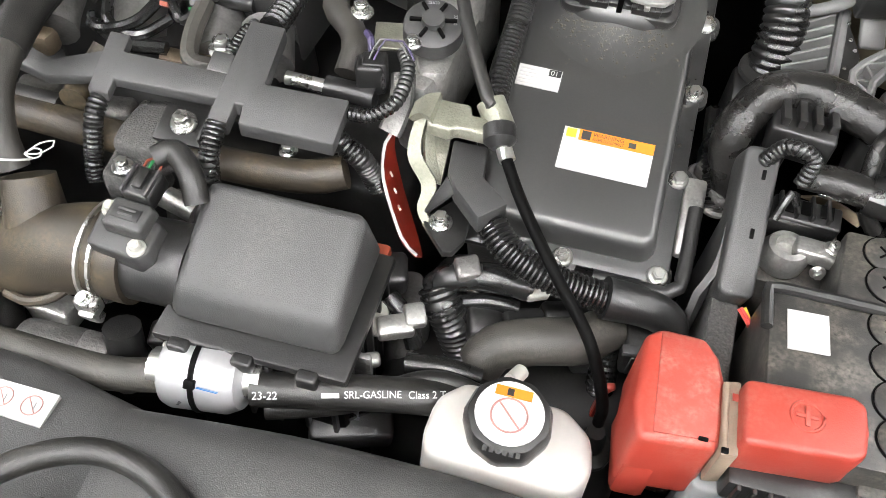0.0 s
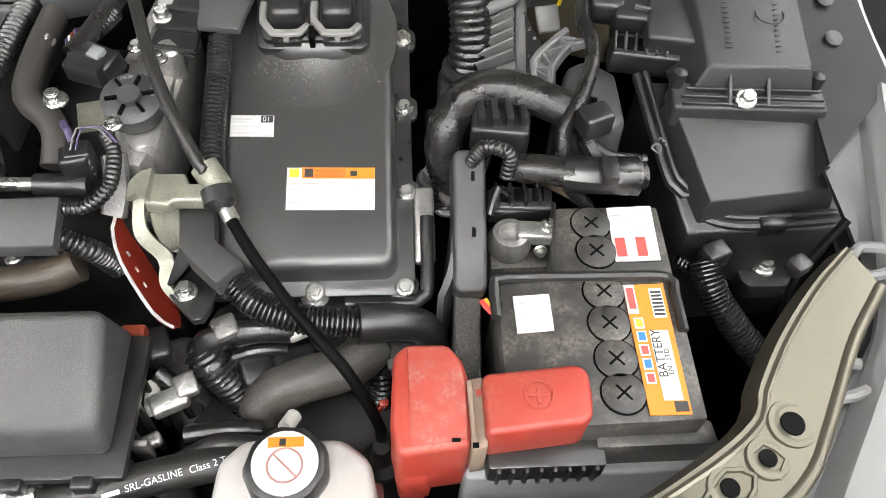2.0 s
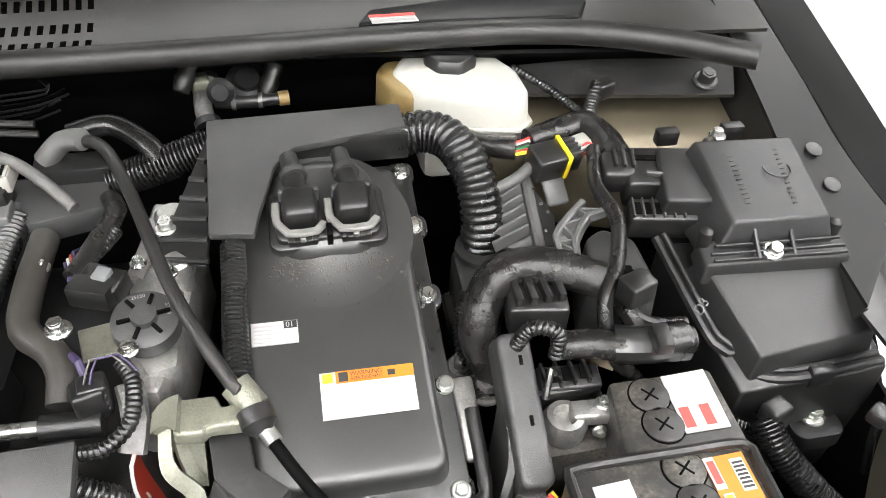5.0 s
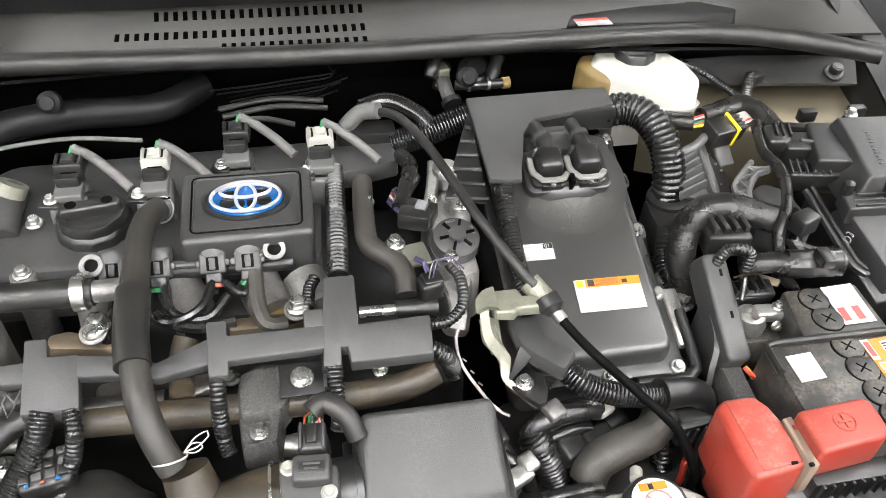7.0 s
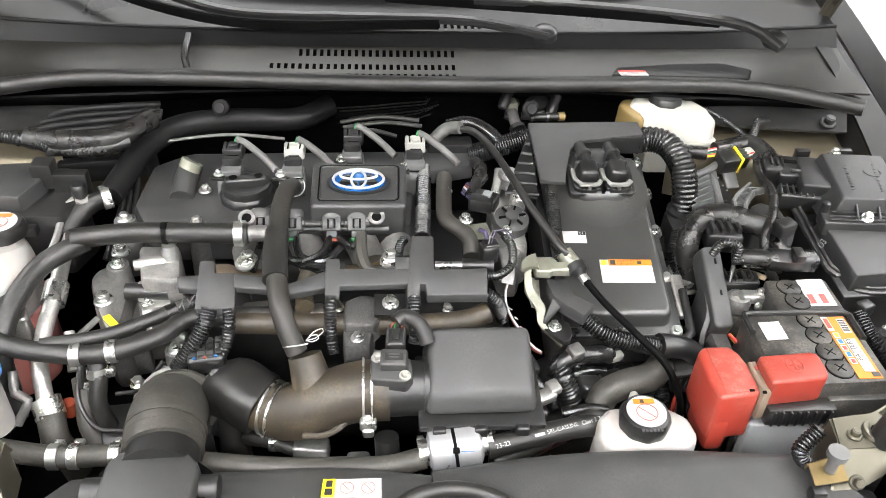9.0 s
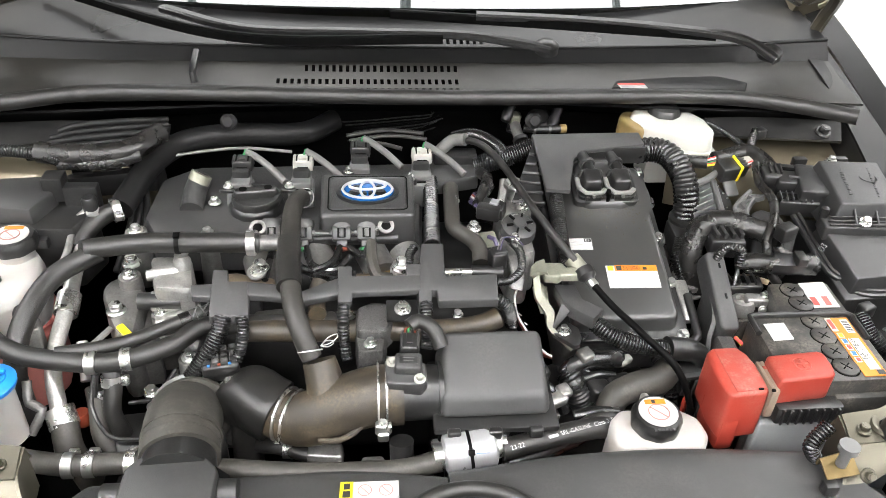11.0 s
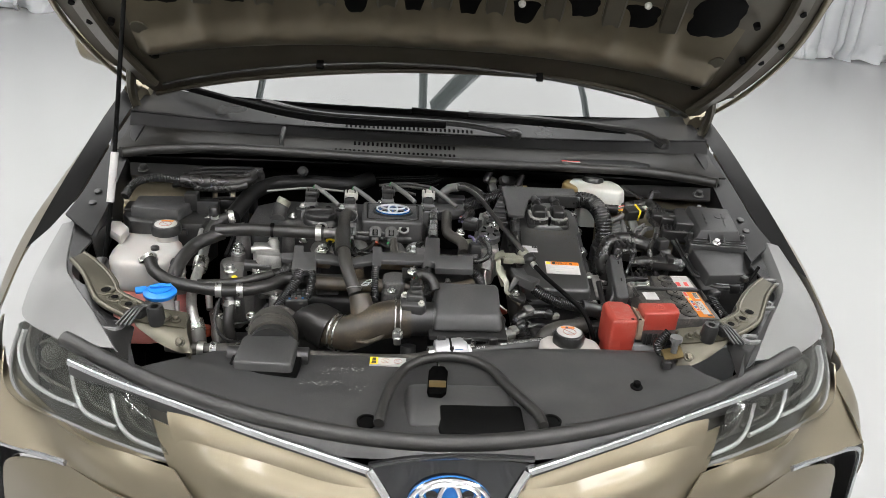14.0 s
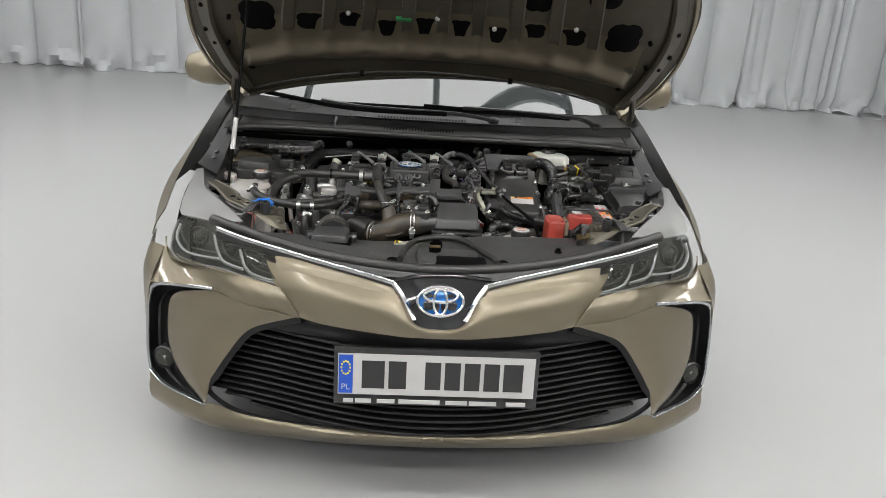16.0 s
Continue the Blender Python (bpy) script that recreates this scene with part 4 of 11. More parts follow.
for sx in (-1, 1):
    mir = part("door_mirror", bevelled(moved(lathe([(0.02, -0.09), (0.055, -0.075), (0.075, -0.03), (0.078, 0.03), (0.06, 0.075), (0.02, 0.09)], 20), pose(sx * 0.945, 1.62, 0.985, 0, 90, 0) @ Matrix.Diagonal((0.95, 1.0, 1.25, 1))), 0.003), M_PAINT, car, "bronze door mirror")
    part("mirror_base", sheet([[(sx * 0.78, 1.65, 0.925), (sx * 0.88, 1.59, 0.925), (sx * 1.02, 1.575, 0.945)], [(sx * 0.78, 1.74, 0.92), (sx * 0.88, 1.68, 0.92), (sx * 1.02, 1.66, 0.935)]], 0.012, 8, 4), M_BLACK, mir)
    for y in (0.94, 3.64):
        wm = pose(sx * 0.78, y, 0.315, 0, 90, 0)
        wheel = part("wheel", lathe([(0.20, -0.10), (0.285, -0.105), (0.31, -0.085), (0.315, -0.05), (0.315, 0.05), (0.31, 0.085), (0.285, 0.105), (0.20, 0.10)], 40, wm), M_TYRE, car)
        part("rim", lathe([(0.20, -0.09), (0.20, 0.09), (0.14, 0.06), (0.05, 0.07), (0.001, 0.07)], 30, wm), M_ALU, wheel)
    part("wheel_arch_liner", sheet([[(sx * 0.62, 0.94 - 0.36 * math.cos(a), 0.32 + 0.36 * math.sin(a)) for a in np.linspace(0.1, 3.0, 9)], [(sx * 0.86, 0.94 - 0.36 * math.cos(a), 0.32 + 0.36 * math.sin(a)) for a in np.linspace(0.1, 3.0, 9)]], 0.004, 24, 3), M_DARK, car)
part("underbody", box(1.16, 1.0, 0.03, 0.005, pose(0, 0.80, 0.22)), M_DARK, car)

for ob in both("front_trim", sheet([[(-0.60, 0.238, 0.742), (-0.44, 0.160, 0.720), (-0.30, 0.110, 0.706), (-0.15, 0.075, 0.697), (0.0, 0.062, 0.693)],
                          [(-0.60, 0.222, 0.722), (-0.44, 0.144, 0.702), (-0.30, 0.092, 0.690), (-0.15, 0.058, 0.682), (0.0, 0.045, 0.678)],
                          [(-0.5855, 0.2035, 0.7239), (-0.4246, 0.1440, 0.6970), (-0.2993, 0.0930, 0.6830), (-0.1783, 0.0521, 0.6693), (0.0041, 0.0389, 0.6746)]], 0.003, 36, 8), M_BLACK, "black plastic trim under the bonnet seal"):
    ob.matrix_basis = ASKEW
# bonnet seal over the front edge
part("bonnet_front_seal", tube([(-0.640, 0.262, 0.742), (-0.56, 0.215, 0.732), (-0.44, 0.155, 0.717), (-0.30, 0.105, 0.703), (-0.15, 0.070, 0.694), (0, 0.058, 0.690),
                                (0.15, 0.070, 0.694), (0.30, 0.105, 0.703), (0.44, 0.155, 0.717), (0.56, 0.215, 0.732), (0.640, 0.262, 0.742)], 0.014, 12, 0.015), M_RUBBER, car, "black rubber seal along the front edge").matrix_basis = ASKEW

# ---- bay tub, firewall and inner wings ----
# tub walls coloured near black so the gaps above them read as shade
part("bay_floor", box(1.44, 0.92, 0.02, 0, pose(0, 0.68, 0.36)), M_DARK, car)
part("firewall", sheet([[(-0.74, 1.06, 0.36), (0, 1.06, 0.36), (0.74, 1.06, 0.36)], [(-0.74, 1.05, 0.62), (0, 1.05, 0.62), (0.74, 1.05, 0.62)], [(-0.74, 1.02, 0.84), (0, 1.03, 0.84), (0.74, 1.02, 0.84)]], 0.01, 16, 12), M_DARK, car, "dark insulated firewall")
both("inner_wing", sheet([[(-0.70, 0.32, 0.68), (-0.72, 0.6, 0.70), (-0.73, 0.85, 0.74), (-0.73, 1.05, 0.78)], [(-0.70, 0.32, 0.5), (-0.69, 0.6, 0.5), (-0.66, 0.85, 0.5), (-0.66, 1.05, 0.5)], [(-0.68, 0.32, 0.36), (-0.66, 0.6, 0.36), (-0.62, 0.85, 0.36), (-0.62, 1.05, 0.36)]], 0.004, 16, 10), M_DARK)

# ---- bonnet, propped open ----
HN = Vector((0, 1.1, 1.0)).normalized()
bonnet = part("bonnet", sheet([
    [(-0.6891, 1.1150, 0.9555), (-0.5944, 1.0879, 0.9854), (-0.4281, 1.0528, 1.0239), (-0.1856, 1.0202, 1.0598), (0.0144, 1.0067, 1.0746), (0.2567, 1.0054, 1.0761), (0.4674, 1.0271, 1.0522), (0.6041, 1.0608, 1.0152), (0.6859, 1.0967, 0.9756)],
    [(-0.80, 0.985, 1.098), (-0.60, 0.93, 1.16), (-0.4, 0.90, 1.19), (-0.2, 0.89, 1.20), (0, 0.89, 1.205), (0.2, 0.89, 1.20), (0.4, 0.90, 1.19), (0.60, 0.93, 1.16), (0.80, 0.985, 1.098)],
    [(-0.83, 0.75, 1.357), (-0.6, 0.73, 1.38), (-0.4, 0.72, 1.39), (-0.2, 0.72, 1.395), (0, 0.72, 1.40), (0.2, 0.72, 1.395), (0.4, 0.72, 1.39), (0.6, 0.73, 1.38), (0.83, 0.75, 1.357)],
    [(-0.66, 0.55, 1.60), (-0.5, 0.47, 1.68), (-0.35, 0.42, 1.73), (-0.18, 0.39, 1.765), (0, 0.385, 1.77), (0.18, 0.39, 1.765), (0.35, 0.42, 1.73), (0.5, 0.47, 1.68), (0.66, 0.55, 1.60)]], 0.003, 40, 24), M_HOODSHADE, car, "open bonnet, its inner panel in a shade-darkened bronze")


def on_bonnet(x, s, d=0.0):
    """A place on the bonnet's underside: x across, s metres up from its hinge line, d towards the bay."""
    return Vector((x, 1.12 - s * 0.6727, 0.95 + s * 0.7400)) - HN * d


part("outer_skin", sheet([[on_bonnet(x, s, -0.022 - 0.015 * (1 - (x / 0.8) ** 2)) for x in np.linspace(-0.80 + max(0, s - 0.5) * 0.3, 0.80 - max(0, s - 0.5) * 0.3, 9)] for s in (0.13, 0.3, 0.5, 0.75, 0.95)], 0.002, 30, 16), M_PAINT, bonnet)
for sx in (-1, 1):
    part("side_channel", band([on_bonnet(sx * x, s, 0.010) for x, s in ((0.69, 0.07), (0.745, 0.22), (0.775, 0.42), (0.74, 0.62), (0.66, 0.80))], 0.05, 0.022, 0.02), M_HOODSHADE, bonnet)
    part("side_flange", band([on_bonnet(sx * x, s, 0.004) for x, s in ((0.73, 0.03), (0.80, 0.17), (0.835, 0.36), (0.80, 0.60), (0.70, 0.80))], 0.016, 0.010, 0.02), M_PAINT, bonnet)
    part("hinge_arm", tube([(sx * 0.735, 1.11, 0.90), (sx * 0.745, 1.10, 0.95), (sx * 0.735, 1.06, 1.0), (sx * 0.715, 1.02, 1.06)], 0.012, 8), M_HOODSHADE, bonnet)
    for x, s in ((0.60, 0.24), (0.66, 0.17)):
        part("rubber_plug", lathe([(0.012, 0.0), (0.012, 0.004), (0.006, 0.006)], 16, aim(on_bonnet(sx * x, s, 0.001), -HN)), M_DARK, bonnet)
    part("pale_plug", lathe([(0.020, 0.0), (0.019, 0.005), (0.001, 0.005)], 20, aim(on_bonnet(sx * 0.67, 0.27, 0.001), -HN)), M_PAINT_IN, bonnet)


def rear_pressing():
    """The soft beam along the bonnet's rear edge, running out into the roots of the ribs."""
    ribs = (-0.50, -0.37, -0.24, -0.115, 0.0, 0.115, 0.24, 0.37, 0.50)
    nx, nt = 180, 34
    verts, faces = [], []
    for j in range(nt + 1):
        t = -0.045 + 0.23 * j / nt
        for i in range(nx + 1):
            x = -0.69 + 1.38 * i / nx
            s0 = 0.30 - 0.10 * abs(x / 0.7) ** 2.4
            root = max(math.exp(-((x - 1.04 * r) / (0.026 + 0.020 * math.exp(-t / 0.03))) ** 2) for r in ribs)
            up = min(1.0, max(0.0, t / 0.03))
            fade = 1.0 - min(1.0, max(0.0, (t - 0.03) / 0.14))
            rim = min(1.0, (t + 0.045) / 0.02) * min(1.0, (0.69 - abs(x)) / 0.03)
            d = 0.0025 + 0.026 * math.exp(-(t / 0.036) ** 2) * rim + 0.020 * root * up * fade
            verts.append(on_bonnet(x, s0 + t, d))
    for j in range(nt):
        for i in range(nx):
            k = j * (nx + 1) + i
            faces.append((k, k + nx + 1, k + nx + 2, k + 1))
    return verts, faces


# the beam takes the lit copy of the bonnet's paint
part("rear_pressing", rear_pressing(), M_HOODLIT, bonnet, "soft bronze beam pressed into the bonnet")
part("front_beam", band([on_bonnet(x, 0.86 - 0.12 * abs(x / 0.6) ** 2, 0.008) for x in np.linspace(-0.58, 0.58, 9)], 0.08, 0.024, 0.03), M_HOODSHADE, bonnet)
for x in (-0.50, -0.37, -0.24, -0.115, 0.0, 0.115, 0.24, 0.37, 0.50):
    part("stiffening_rib", band([on_bonnet(x * 1.03, 0.40 - 0.06 * abs(x), 0.000), on_bonnet(x, 0.48, 0.008), on_bonnet(x * 0.95, 0.66, 0.010), on_bonnet(x * 0.9, 0.82, 0.004)], 0.045, 0.020, 0.03), M_HOODSHADE, bonnet)
# no holes are cut: near-black plates give the openings their shade
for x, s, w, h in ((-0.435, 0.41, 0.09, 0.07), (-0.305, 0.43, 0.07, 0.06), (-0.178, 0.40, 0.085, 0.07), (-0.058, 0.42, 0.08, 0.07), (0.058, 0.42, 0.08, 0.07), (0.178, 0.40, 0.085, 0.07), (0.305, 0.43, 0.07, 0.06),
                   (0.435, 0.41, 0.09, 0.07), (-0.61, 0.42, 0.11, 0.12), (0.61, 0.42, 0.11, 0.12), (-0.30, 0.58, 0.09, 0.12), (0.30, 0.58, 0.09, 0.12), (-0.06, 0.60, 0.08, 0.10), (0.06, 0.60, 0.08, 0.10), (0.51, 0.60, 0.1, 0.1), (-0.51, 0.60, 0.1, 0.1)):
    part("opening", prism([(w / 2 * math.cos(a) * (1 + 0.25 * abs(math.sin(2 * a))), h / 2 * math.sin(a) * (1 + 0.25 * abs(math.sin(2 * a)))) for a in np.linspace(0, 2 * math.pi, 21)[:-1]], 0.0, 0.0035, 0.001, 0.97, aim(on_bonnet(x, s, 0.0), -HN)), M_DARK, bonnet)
# the small holes likewise, shade laid on as near-black studs
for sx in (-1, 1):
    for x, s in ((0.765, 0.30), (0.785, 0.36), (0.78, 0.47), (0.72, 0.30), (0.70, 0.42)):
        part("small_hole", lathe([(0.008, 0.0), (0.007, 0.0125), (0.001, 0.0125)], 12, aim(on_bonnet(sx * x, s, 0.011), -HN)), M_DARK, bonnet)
for x, s in ((-0.31, 0.47), (-0.02, 0.47), (0.17, 0.44), (0.44, 0.46)):
    part("clip", lathe([(0.008, 0), (0.008, 0.006), (0.003, 0.012)], 10, aim(on_bonnet(x, s, 0.012), -HN)), M_BEIGEC, bonnet, "small pale plastic clip")
part("green_clip", box(0.05, 0.012, 0.012, 0.002, aim(on_bonnet(-0.13, 0.46, 0.016), -HN)), M_GREEN, bonnet, "green plastic clip")
part("washer_hose", tube([on_bonnet(x, 0.205 - 0.155 * abs(x / 0.7) ** 2.0, 0.012) for x in np.linspace(-0.66, 0.66, 15)], 0.004, 8), M_RUBBER, bonnet, "thin black washer hose")
for x in (-0.27, 0.26):
    part("hose_clip", box(0.018, 0.010, 0.022, 0.003, Matrix.Translation(on_bonnet(x, 0.205 - 0.155 * abs(x / 0.7) ** 2.0, 0.012)) @ pose(0, 0, 0, -40)), M_DARK, bonnet, "black hose clip")
part("rear_lip", tube([(-0.6879, 1.1086, 0.9565), (-0.5934, 1.0815, 0.9864), (-0.4275, 1.0466, 1.0248), (-0.1855, 1.0140, 1.0606), (0.0141, 1.0006, 1.0754), (0.2559, 0.9992, 1.0769), (0.4661, 1.0209, 1.0530), (0.6026, 1.0545, 1.0161), (0.6842, 1.0904, 0.9766)], 0.006, 8, 0.03), M_HOODSHADE, bonnet)

rod = thing("prop_rod", (-0.650, 0.505, 0.74), "thin black bonnet stay rod with a white sleeve", "prop rod")
part("rod", tube([(-0.650, 0.505, 0.735), (-0.634, 0.568, 0.925), (-0.612, 0.70, 1.32), (-0.60, 0.735, 1.372)], 0.0045, 10), M_DARK, rod)
part("grip_sleeve", tube([(-0.6385, 0.551, 0.873), (-0.631, 0.581, 0.965)], 0.0075, 12), M_WHITE, rod, "white grip sleeve")
part("pivot", box(0.022, 0.03, 0.05, 0.006, pose(-0.650, 0.505, 0.748, 20)), M_BLACK, rod)

# ---- cowl ----
def cowl_row(*yz):
    """A line across the cowl: (y, z) at the outer ends, at half a metre, at a quarter and in the middle."""
    xs = (0.74, 0.5, 0.25, 0.0, -0.25, -0.5, -0.74)
    return [(-x, *yz[i]) for x, i in zip(xs, (0, 1, 2, 3, 2, 1, 0))]


COWL_FRONT = cowl_row((0.90, 0.872), (0.935, 0.862), (0.955, 0.858), (0.962, 0.857))
COWL_MIDDLE = cowl_row((0.975, 0.879), (0.998, 0.868), (1.008, 0.865), (1.010, 0.864))
COWL_FOOT = cowl_row((1.035, 0.892), (1.043, 0.884), (1.046, 0.881), (1.047, 0.880))
COWL_EDGE = cowl_row((1.060, 0.922), (1.052, 0.912), (1.051, 0.907), (1.051, 0.906))
COWL_REAR = cowl_row((1.25, 0.940), (1.19, 0.935), (1.14, 0.932), (1.125, 0.932))
front_s, riser_s = sheet([COWL_FRONT, COWL_MIDDLE, COWL_FOOT], 0.004, 40, 8), sheet([COWL_FOOT, COWL_EDGE], 0.004, 40, 4)
shelf_s = sheet([COWL_EDGE, COWL_REAR], 0.004, 40, 6)
cowl = part("cowl_panel", front_s, M_COWLTOP, car, "black plastic cowl panel below the windscreen")
part("cowl_riser", riser_s, M_COWL, cowl)
part("upper_shelf", shelf_s, M_COWLSHELF, cowl)
part("shelf_bead", tube(COWL_EDGE, 0.0035, 8, 0.02), M_COWL, cowl)
from mathutils.bvhtree import BVHTree
cowl_tree = BVHTree.FromPolygons(*join(front_s, riser_s, shelf_s))
# near-black plates on the panel stand for the shaded vent holes
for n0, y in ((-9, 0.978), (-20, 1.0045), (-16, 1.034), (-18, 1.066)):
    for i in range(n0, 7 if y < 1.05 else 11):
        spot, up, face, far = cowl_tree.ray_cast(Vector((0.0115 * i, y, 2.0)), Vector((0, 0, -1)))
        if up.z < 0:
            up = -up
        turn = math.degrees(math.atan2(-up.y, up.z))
        part("vent_slot", box(0.0056, 0.0135, 0.0014, 0.0005, pose(spot.x, spot.y, spot.z, turn)), M_SLOTSHADE, cowl)
part("cowl_seal", tube([(-0.7020, 0.8340, 0.8840), (-0.6560, 0.8650, 0.8840), (-0.6037, 0.8876, 0.8820), (-0.5192, 0.9234, 0.8780), (-0.3726, 0.9332, 0.8750), (0.0252, 0.9232, 0.8720), (0.3806, 0.9283, 0.8720), (0.5171, 0.9170, 0.8740), (0.6129, 0.8791, 0.8780), (0.6890, 0.8289, 0.8820)], 0.0125, 12, 0.02), M_RUBBER, car, "black rubber seal along the cowl")
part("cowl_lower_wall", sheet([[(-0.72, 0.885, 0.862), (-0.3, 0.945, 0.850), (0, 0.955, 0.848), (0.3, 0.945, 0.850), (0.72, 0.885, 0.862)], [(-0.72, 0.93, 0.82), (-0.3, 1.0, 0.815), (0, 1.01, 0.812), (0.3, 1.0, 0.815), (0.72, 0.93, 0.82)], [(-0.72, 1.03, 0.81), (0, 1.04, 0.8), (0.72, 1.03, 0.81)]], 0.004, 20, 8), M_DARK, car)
part("hatch", bevelled(prism([(0.325, 0.962), (0.340, 0.990), (0.440, 1.006), (0.530, 1.012), (0.575, 0.985), (0.555, 0.948)], 0.858, 0.8735, 0.003, 0.985), 0.001), M_COWL, cowl, "raised satin black hatch in the cowl")
# hatch slots: their shade as near-black plates too
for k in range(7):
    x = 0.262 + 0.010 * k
    part("hatch_slot", box(0.0065, 0.0045, 0.003, 0.0008, pose(x, 0.946 + 0.0022 * k, 0.8655 + 0.0004 * k, 8)), M_SLOTSHADE, cowl)
lq = [(0.3405, 0.9560, 0.8736), (0.3870, 0.9564, 0.8736), (0.3845, 0.9731, 0.8736), (0.3385, 0.9726, 0.8736)]
lab = part("cowl_label", quad(*lq, 0.0012, 0.001), M_WHITE, cowl, "small white sticker with a red heading")
part("heading_bar", on_quad(lq, 0.0, 0.7, 1.0, 1.0, 0.0018, 0.0006), M_REDINK, lab)
for k in range(3):
    part("text_bar", on_quad(lq, 0.05, 0.1 + 0.2 * k, 0.95, 0.18 + 0.2 * k, 0.0018, 0.0006), M_GREYINK, lab)
part("cowl_step", band([(-0.3606, 0.9831, 0.8700), (-0.3636, 0.9878, 0.8850), (-0.3608, 1.0299, 0.9050)], 0.010, 0.012), M_BLACK, cowl)


def wiper(name_pts, blade_pts, pivot):
    w = part("wiper", band(name_pts, 0.018, 0.012, 0.02), M_BLACK, car, "black windscreen wiper lying at the screen's base")
    part("blade", band(blade_pts, 0.010, 0.016, 0.02), M_DARK, w)
    part("pivot_cap", lathe([(0.020, 0), (0.019, 0.012), (0.010, 0.018), (0.001, 0.018)], 18, aim(pivot, (0, -0.25, 1))), M_BLACK, w)


wiper([(0.5693, 0.9039, 0.9450), (0.5276, 0.9498, 0.9620), (0.4271, 0.9879, 0.9650), (0.2666, 1.0238, 0.9650), (0.1007, 1.0422, 0.9650)],
      [(0.4905, 0.9711, 0.9600), (0.2660, 1.0173, 0.9580), (-0.0427, 1.0631, 0.9600)], (0.5846, 0.9613, 0.9300))
wiper([(0.2140, 0.9699, 0.9350), (0.1485, 0.9781, 0.9450), (0.0626, 0.9937, 0.9500), (-0.1211, 0.9950, 0.9520), (-0.2801, 1.0004, 0.9550), (-0.4169, 1.0828, 0.9580)],
      [(0.0394, 0.9791, 0.9480), (-0.2998, 0.9820, 0.9500), (-0.6476, 1.1942, 0.9580)], (0.2117, 0.9832, 0.9280))

# inner wing tops: black side covers, both sides
for sgn in (-1, 1):
    s = sheet([[(0.700, 0.60, 0.775), (0.705, 0.72, 0.792), (0.705, 0.84, 0.835), (0.705, 0.98, 0.878), (0.70, 1.12, 0.905)],
               [(0.780, 0.685, 0.786), (0.772, 0.78, 0.806), (0.765, 0.86, 0.835), (0.760, 0.98, 0.868), (0.748, 1.14, 0.915)]], 0.004, 20, 4)
    w = sheet([[(0.700, 0.60, 0.775), (0.705, 0.72, 0.792), (0.705, 0.84, 0.835), (0.705, 0.98, 0.878), (0.70, 1.12, 0.905)],
               [(0.695, 0.62, 0.70), (0.70, 0.72, 0.72), (0.70, 0.84, 0.74), (0.70, 0.98, 0.76), (0.70, 1.12, 0.80)]], 0.003, 16, 4)
    if sgn < 0:
        s, w = mirrored(s), mirrored(w)
    sc = part("side_cover", s, M_COWL, car, "black plastic cover along the wing")
    part("side_cover_wall", w, M_BLACK, sc)
    for y, z in ((0.73, 0.80), (0.77, 0.812)):
        part("clip", lathe([(0.008, 0), (0.008, 0.002), (0.005, 0.003), (0.001, 0.003)], 16, aim((sgn * 0.738, y, z), (0, -0.3, 1))), M_BLACK, sc)
# strut tower tops, painted, with black stay plates
for sgn in (-1, 1):
    tw = sheet([[(sgn * 0.42, 0.95, 0.79), (sgn * 0.55, 0.93, 0.80), (sgn * 0.70, 0.90, 0.805)], [(sgn * 0.42, 0.89, 0.775), (sgn * 0.55, 0.86, 0.775), (sgn * 0.70, 0.82, 0.775)], [(sgn * 0.42, 0.87, 0.70), (sgn * 0.55, 0.83, 0.69), (sgn * 0.70, 0.79, 0.69)]], 0.003, 16, 10, sgn > 0)
    t = part("strut_tower", tw, M_PAINT, car, "bronze painted suspension tower top")
    p = sheet([[(sgn * 0.40, 0.945, 0.815), (sgn * 0.55, 0.925, 0.832), (sgn * 0.70, 0.885, 0.845)], [(sgn * 0.40, 0.925, 0.808), (sgn * 0.55, 0.885, 0.815), (sgn * 0.69, 0.85, 0.825)]], 0.006, 16, 4)
    part("stay_plate", p, M_BLACK, t)
    bolt((sgn * 0.665, 0.868, 0.835), 0.013, (0, -0.3, 1), M_BLACK, t)

# ---- radiator cover across the front ----
cover = thing("radiator_cover", (0, 0.2, 0.68), "wide matt black plastic cover over the radiator", "engine cover")
left_panel = part("left_panel", sheet([
    [(-0.50, 0.195, 0.724), (-0.38, 0.150, 0.712), (-0.25, 0.105, 0.702), (-0.13, 0.083, 0.694), (0.0, 0.073, 0.690)],
    [(-0.47, 0.235, 0.712), (-0.37, 0.215, 0.700), (-0.25, 0.19, 0.692), (-0.13, 0.17, 0.685), (0.0, 0.16, 0.682)],
    [(-0.42, 0.30, 0.690), (-0.35, 0.29, 0.680), (-0.25, 0.275, 0.675), (-0.13, 0.27, 0.672), (0.0, 0.27, 0.675)],
    [(-0.40, 0.345, 0.668), (-0.33, 0.35, 0.664), (-0.22, 0.352, 0.662), (-0.11, 0.352, 0.664), (0.0, 0.335, 0.668)],
    [(-0.40, 0.350, 0.640), (-0.33, 0.355, 0.63), (-0.22, 0.357, 0.63), (-0.11, 0.357, 0.63), (0.0, 0.34, 0.63)]], 0.004, 24, 18), M_COVER, cover)
scuff_tree = BVHTree.FromPolygons([v.co + cover.location for v in left_panel.data.vertices], [tuple(p.vertices) for p in left_panel.data.polygons])
rng = random.Random(7)
flecks = []
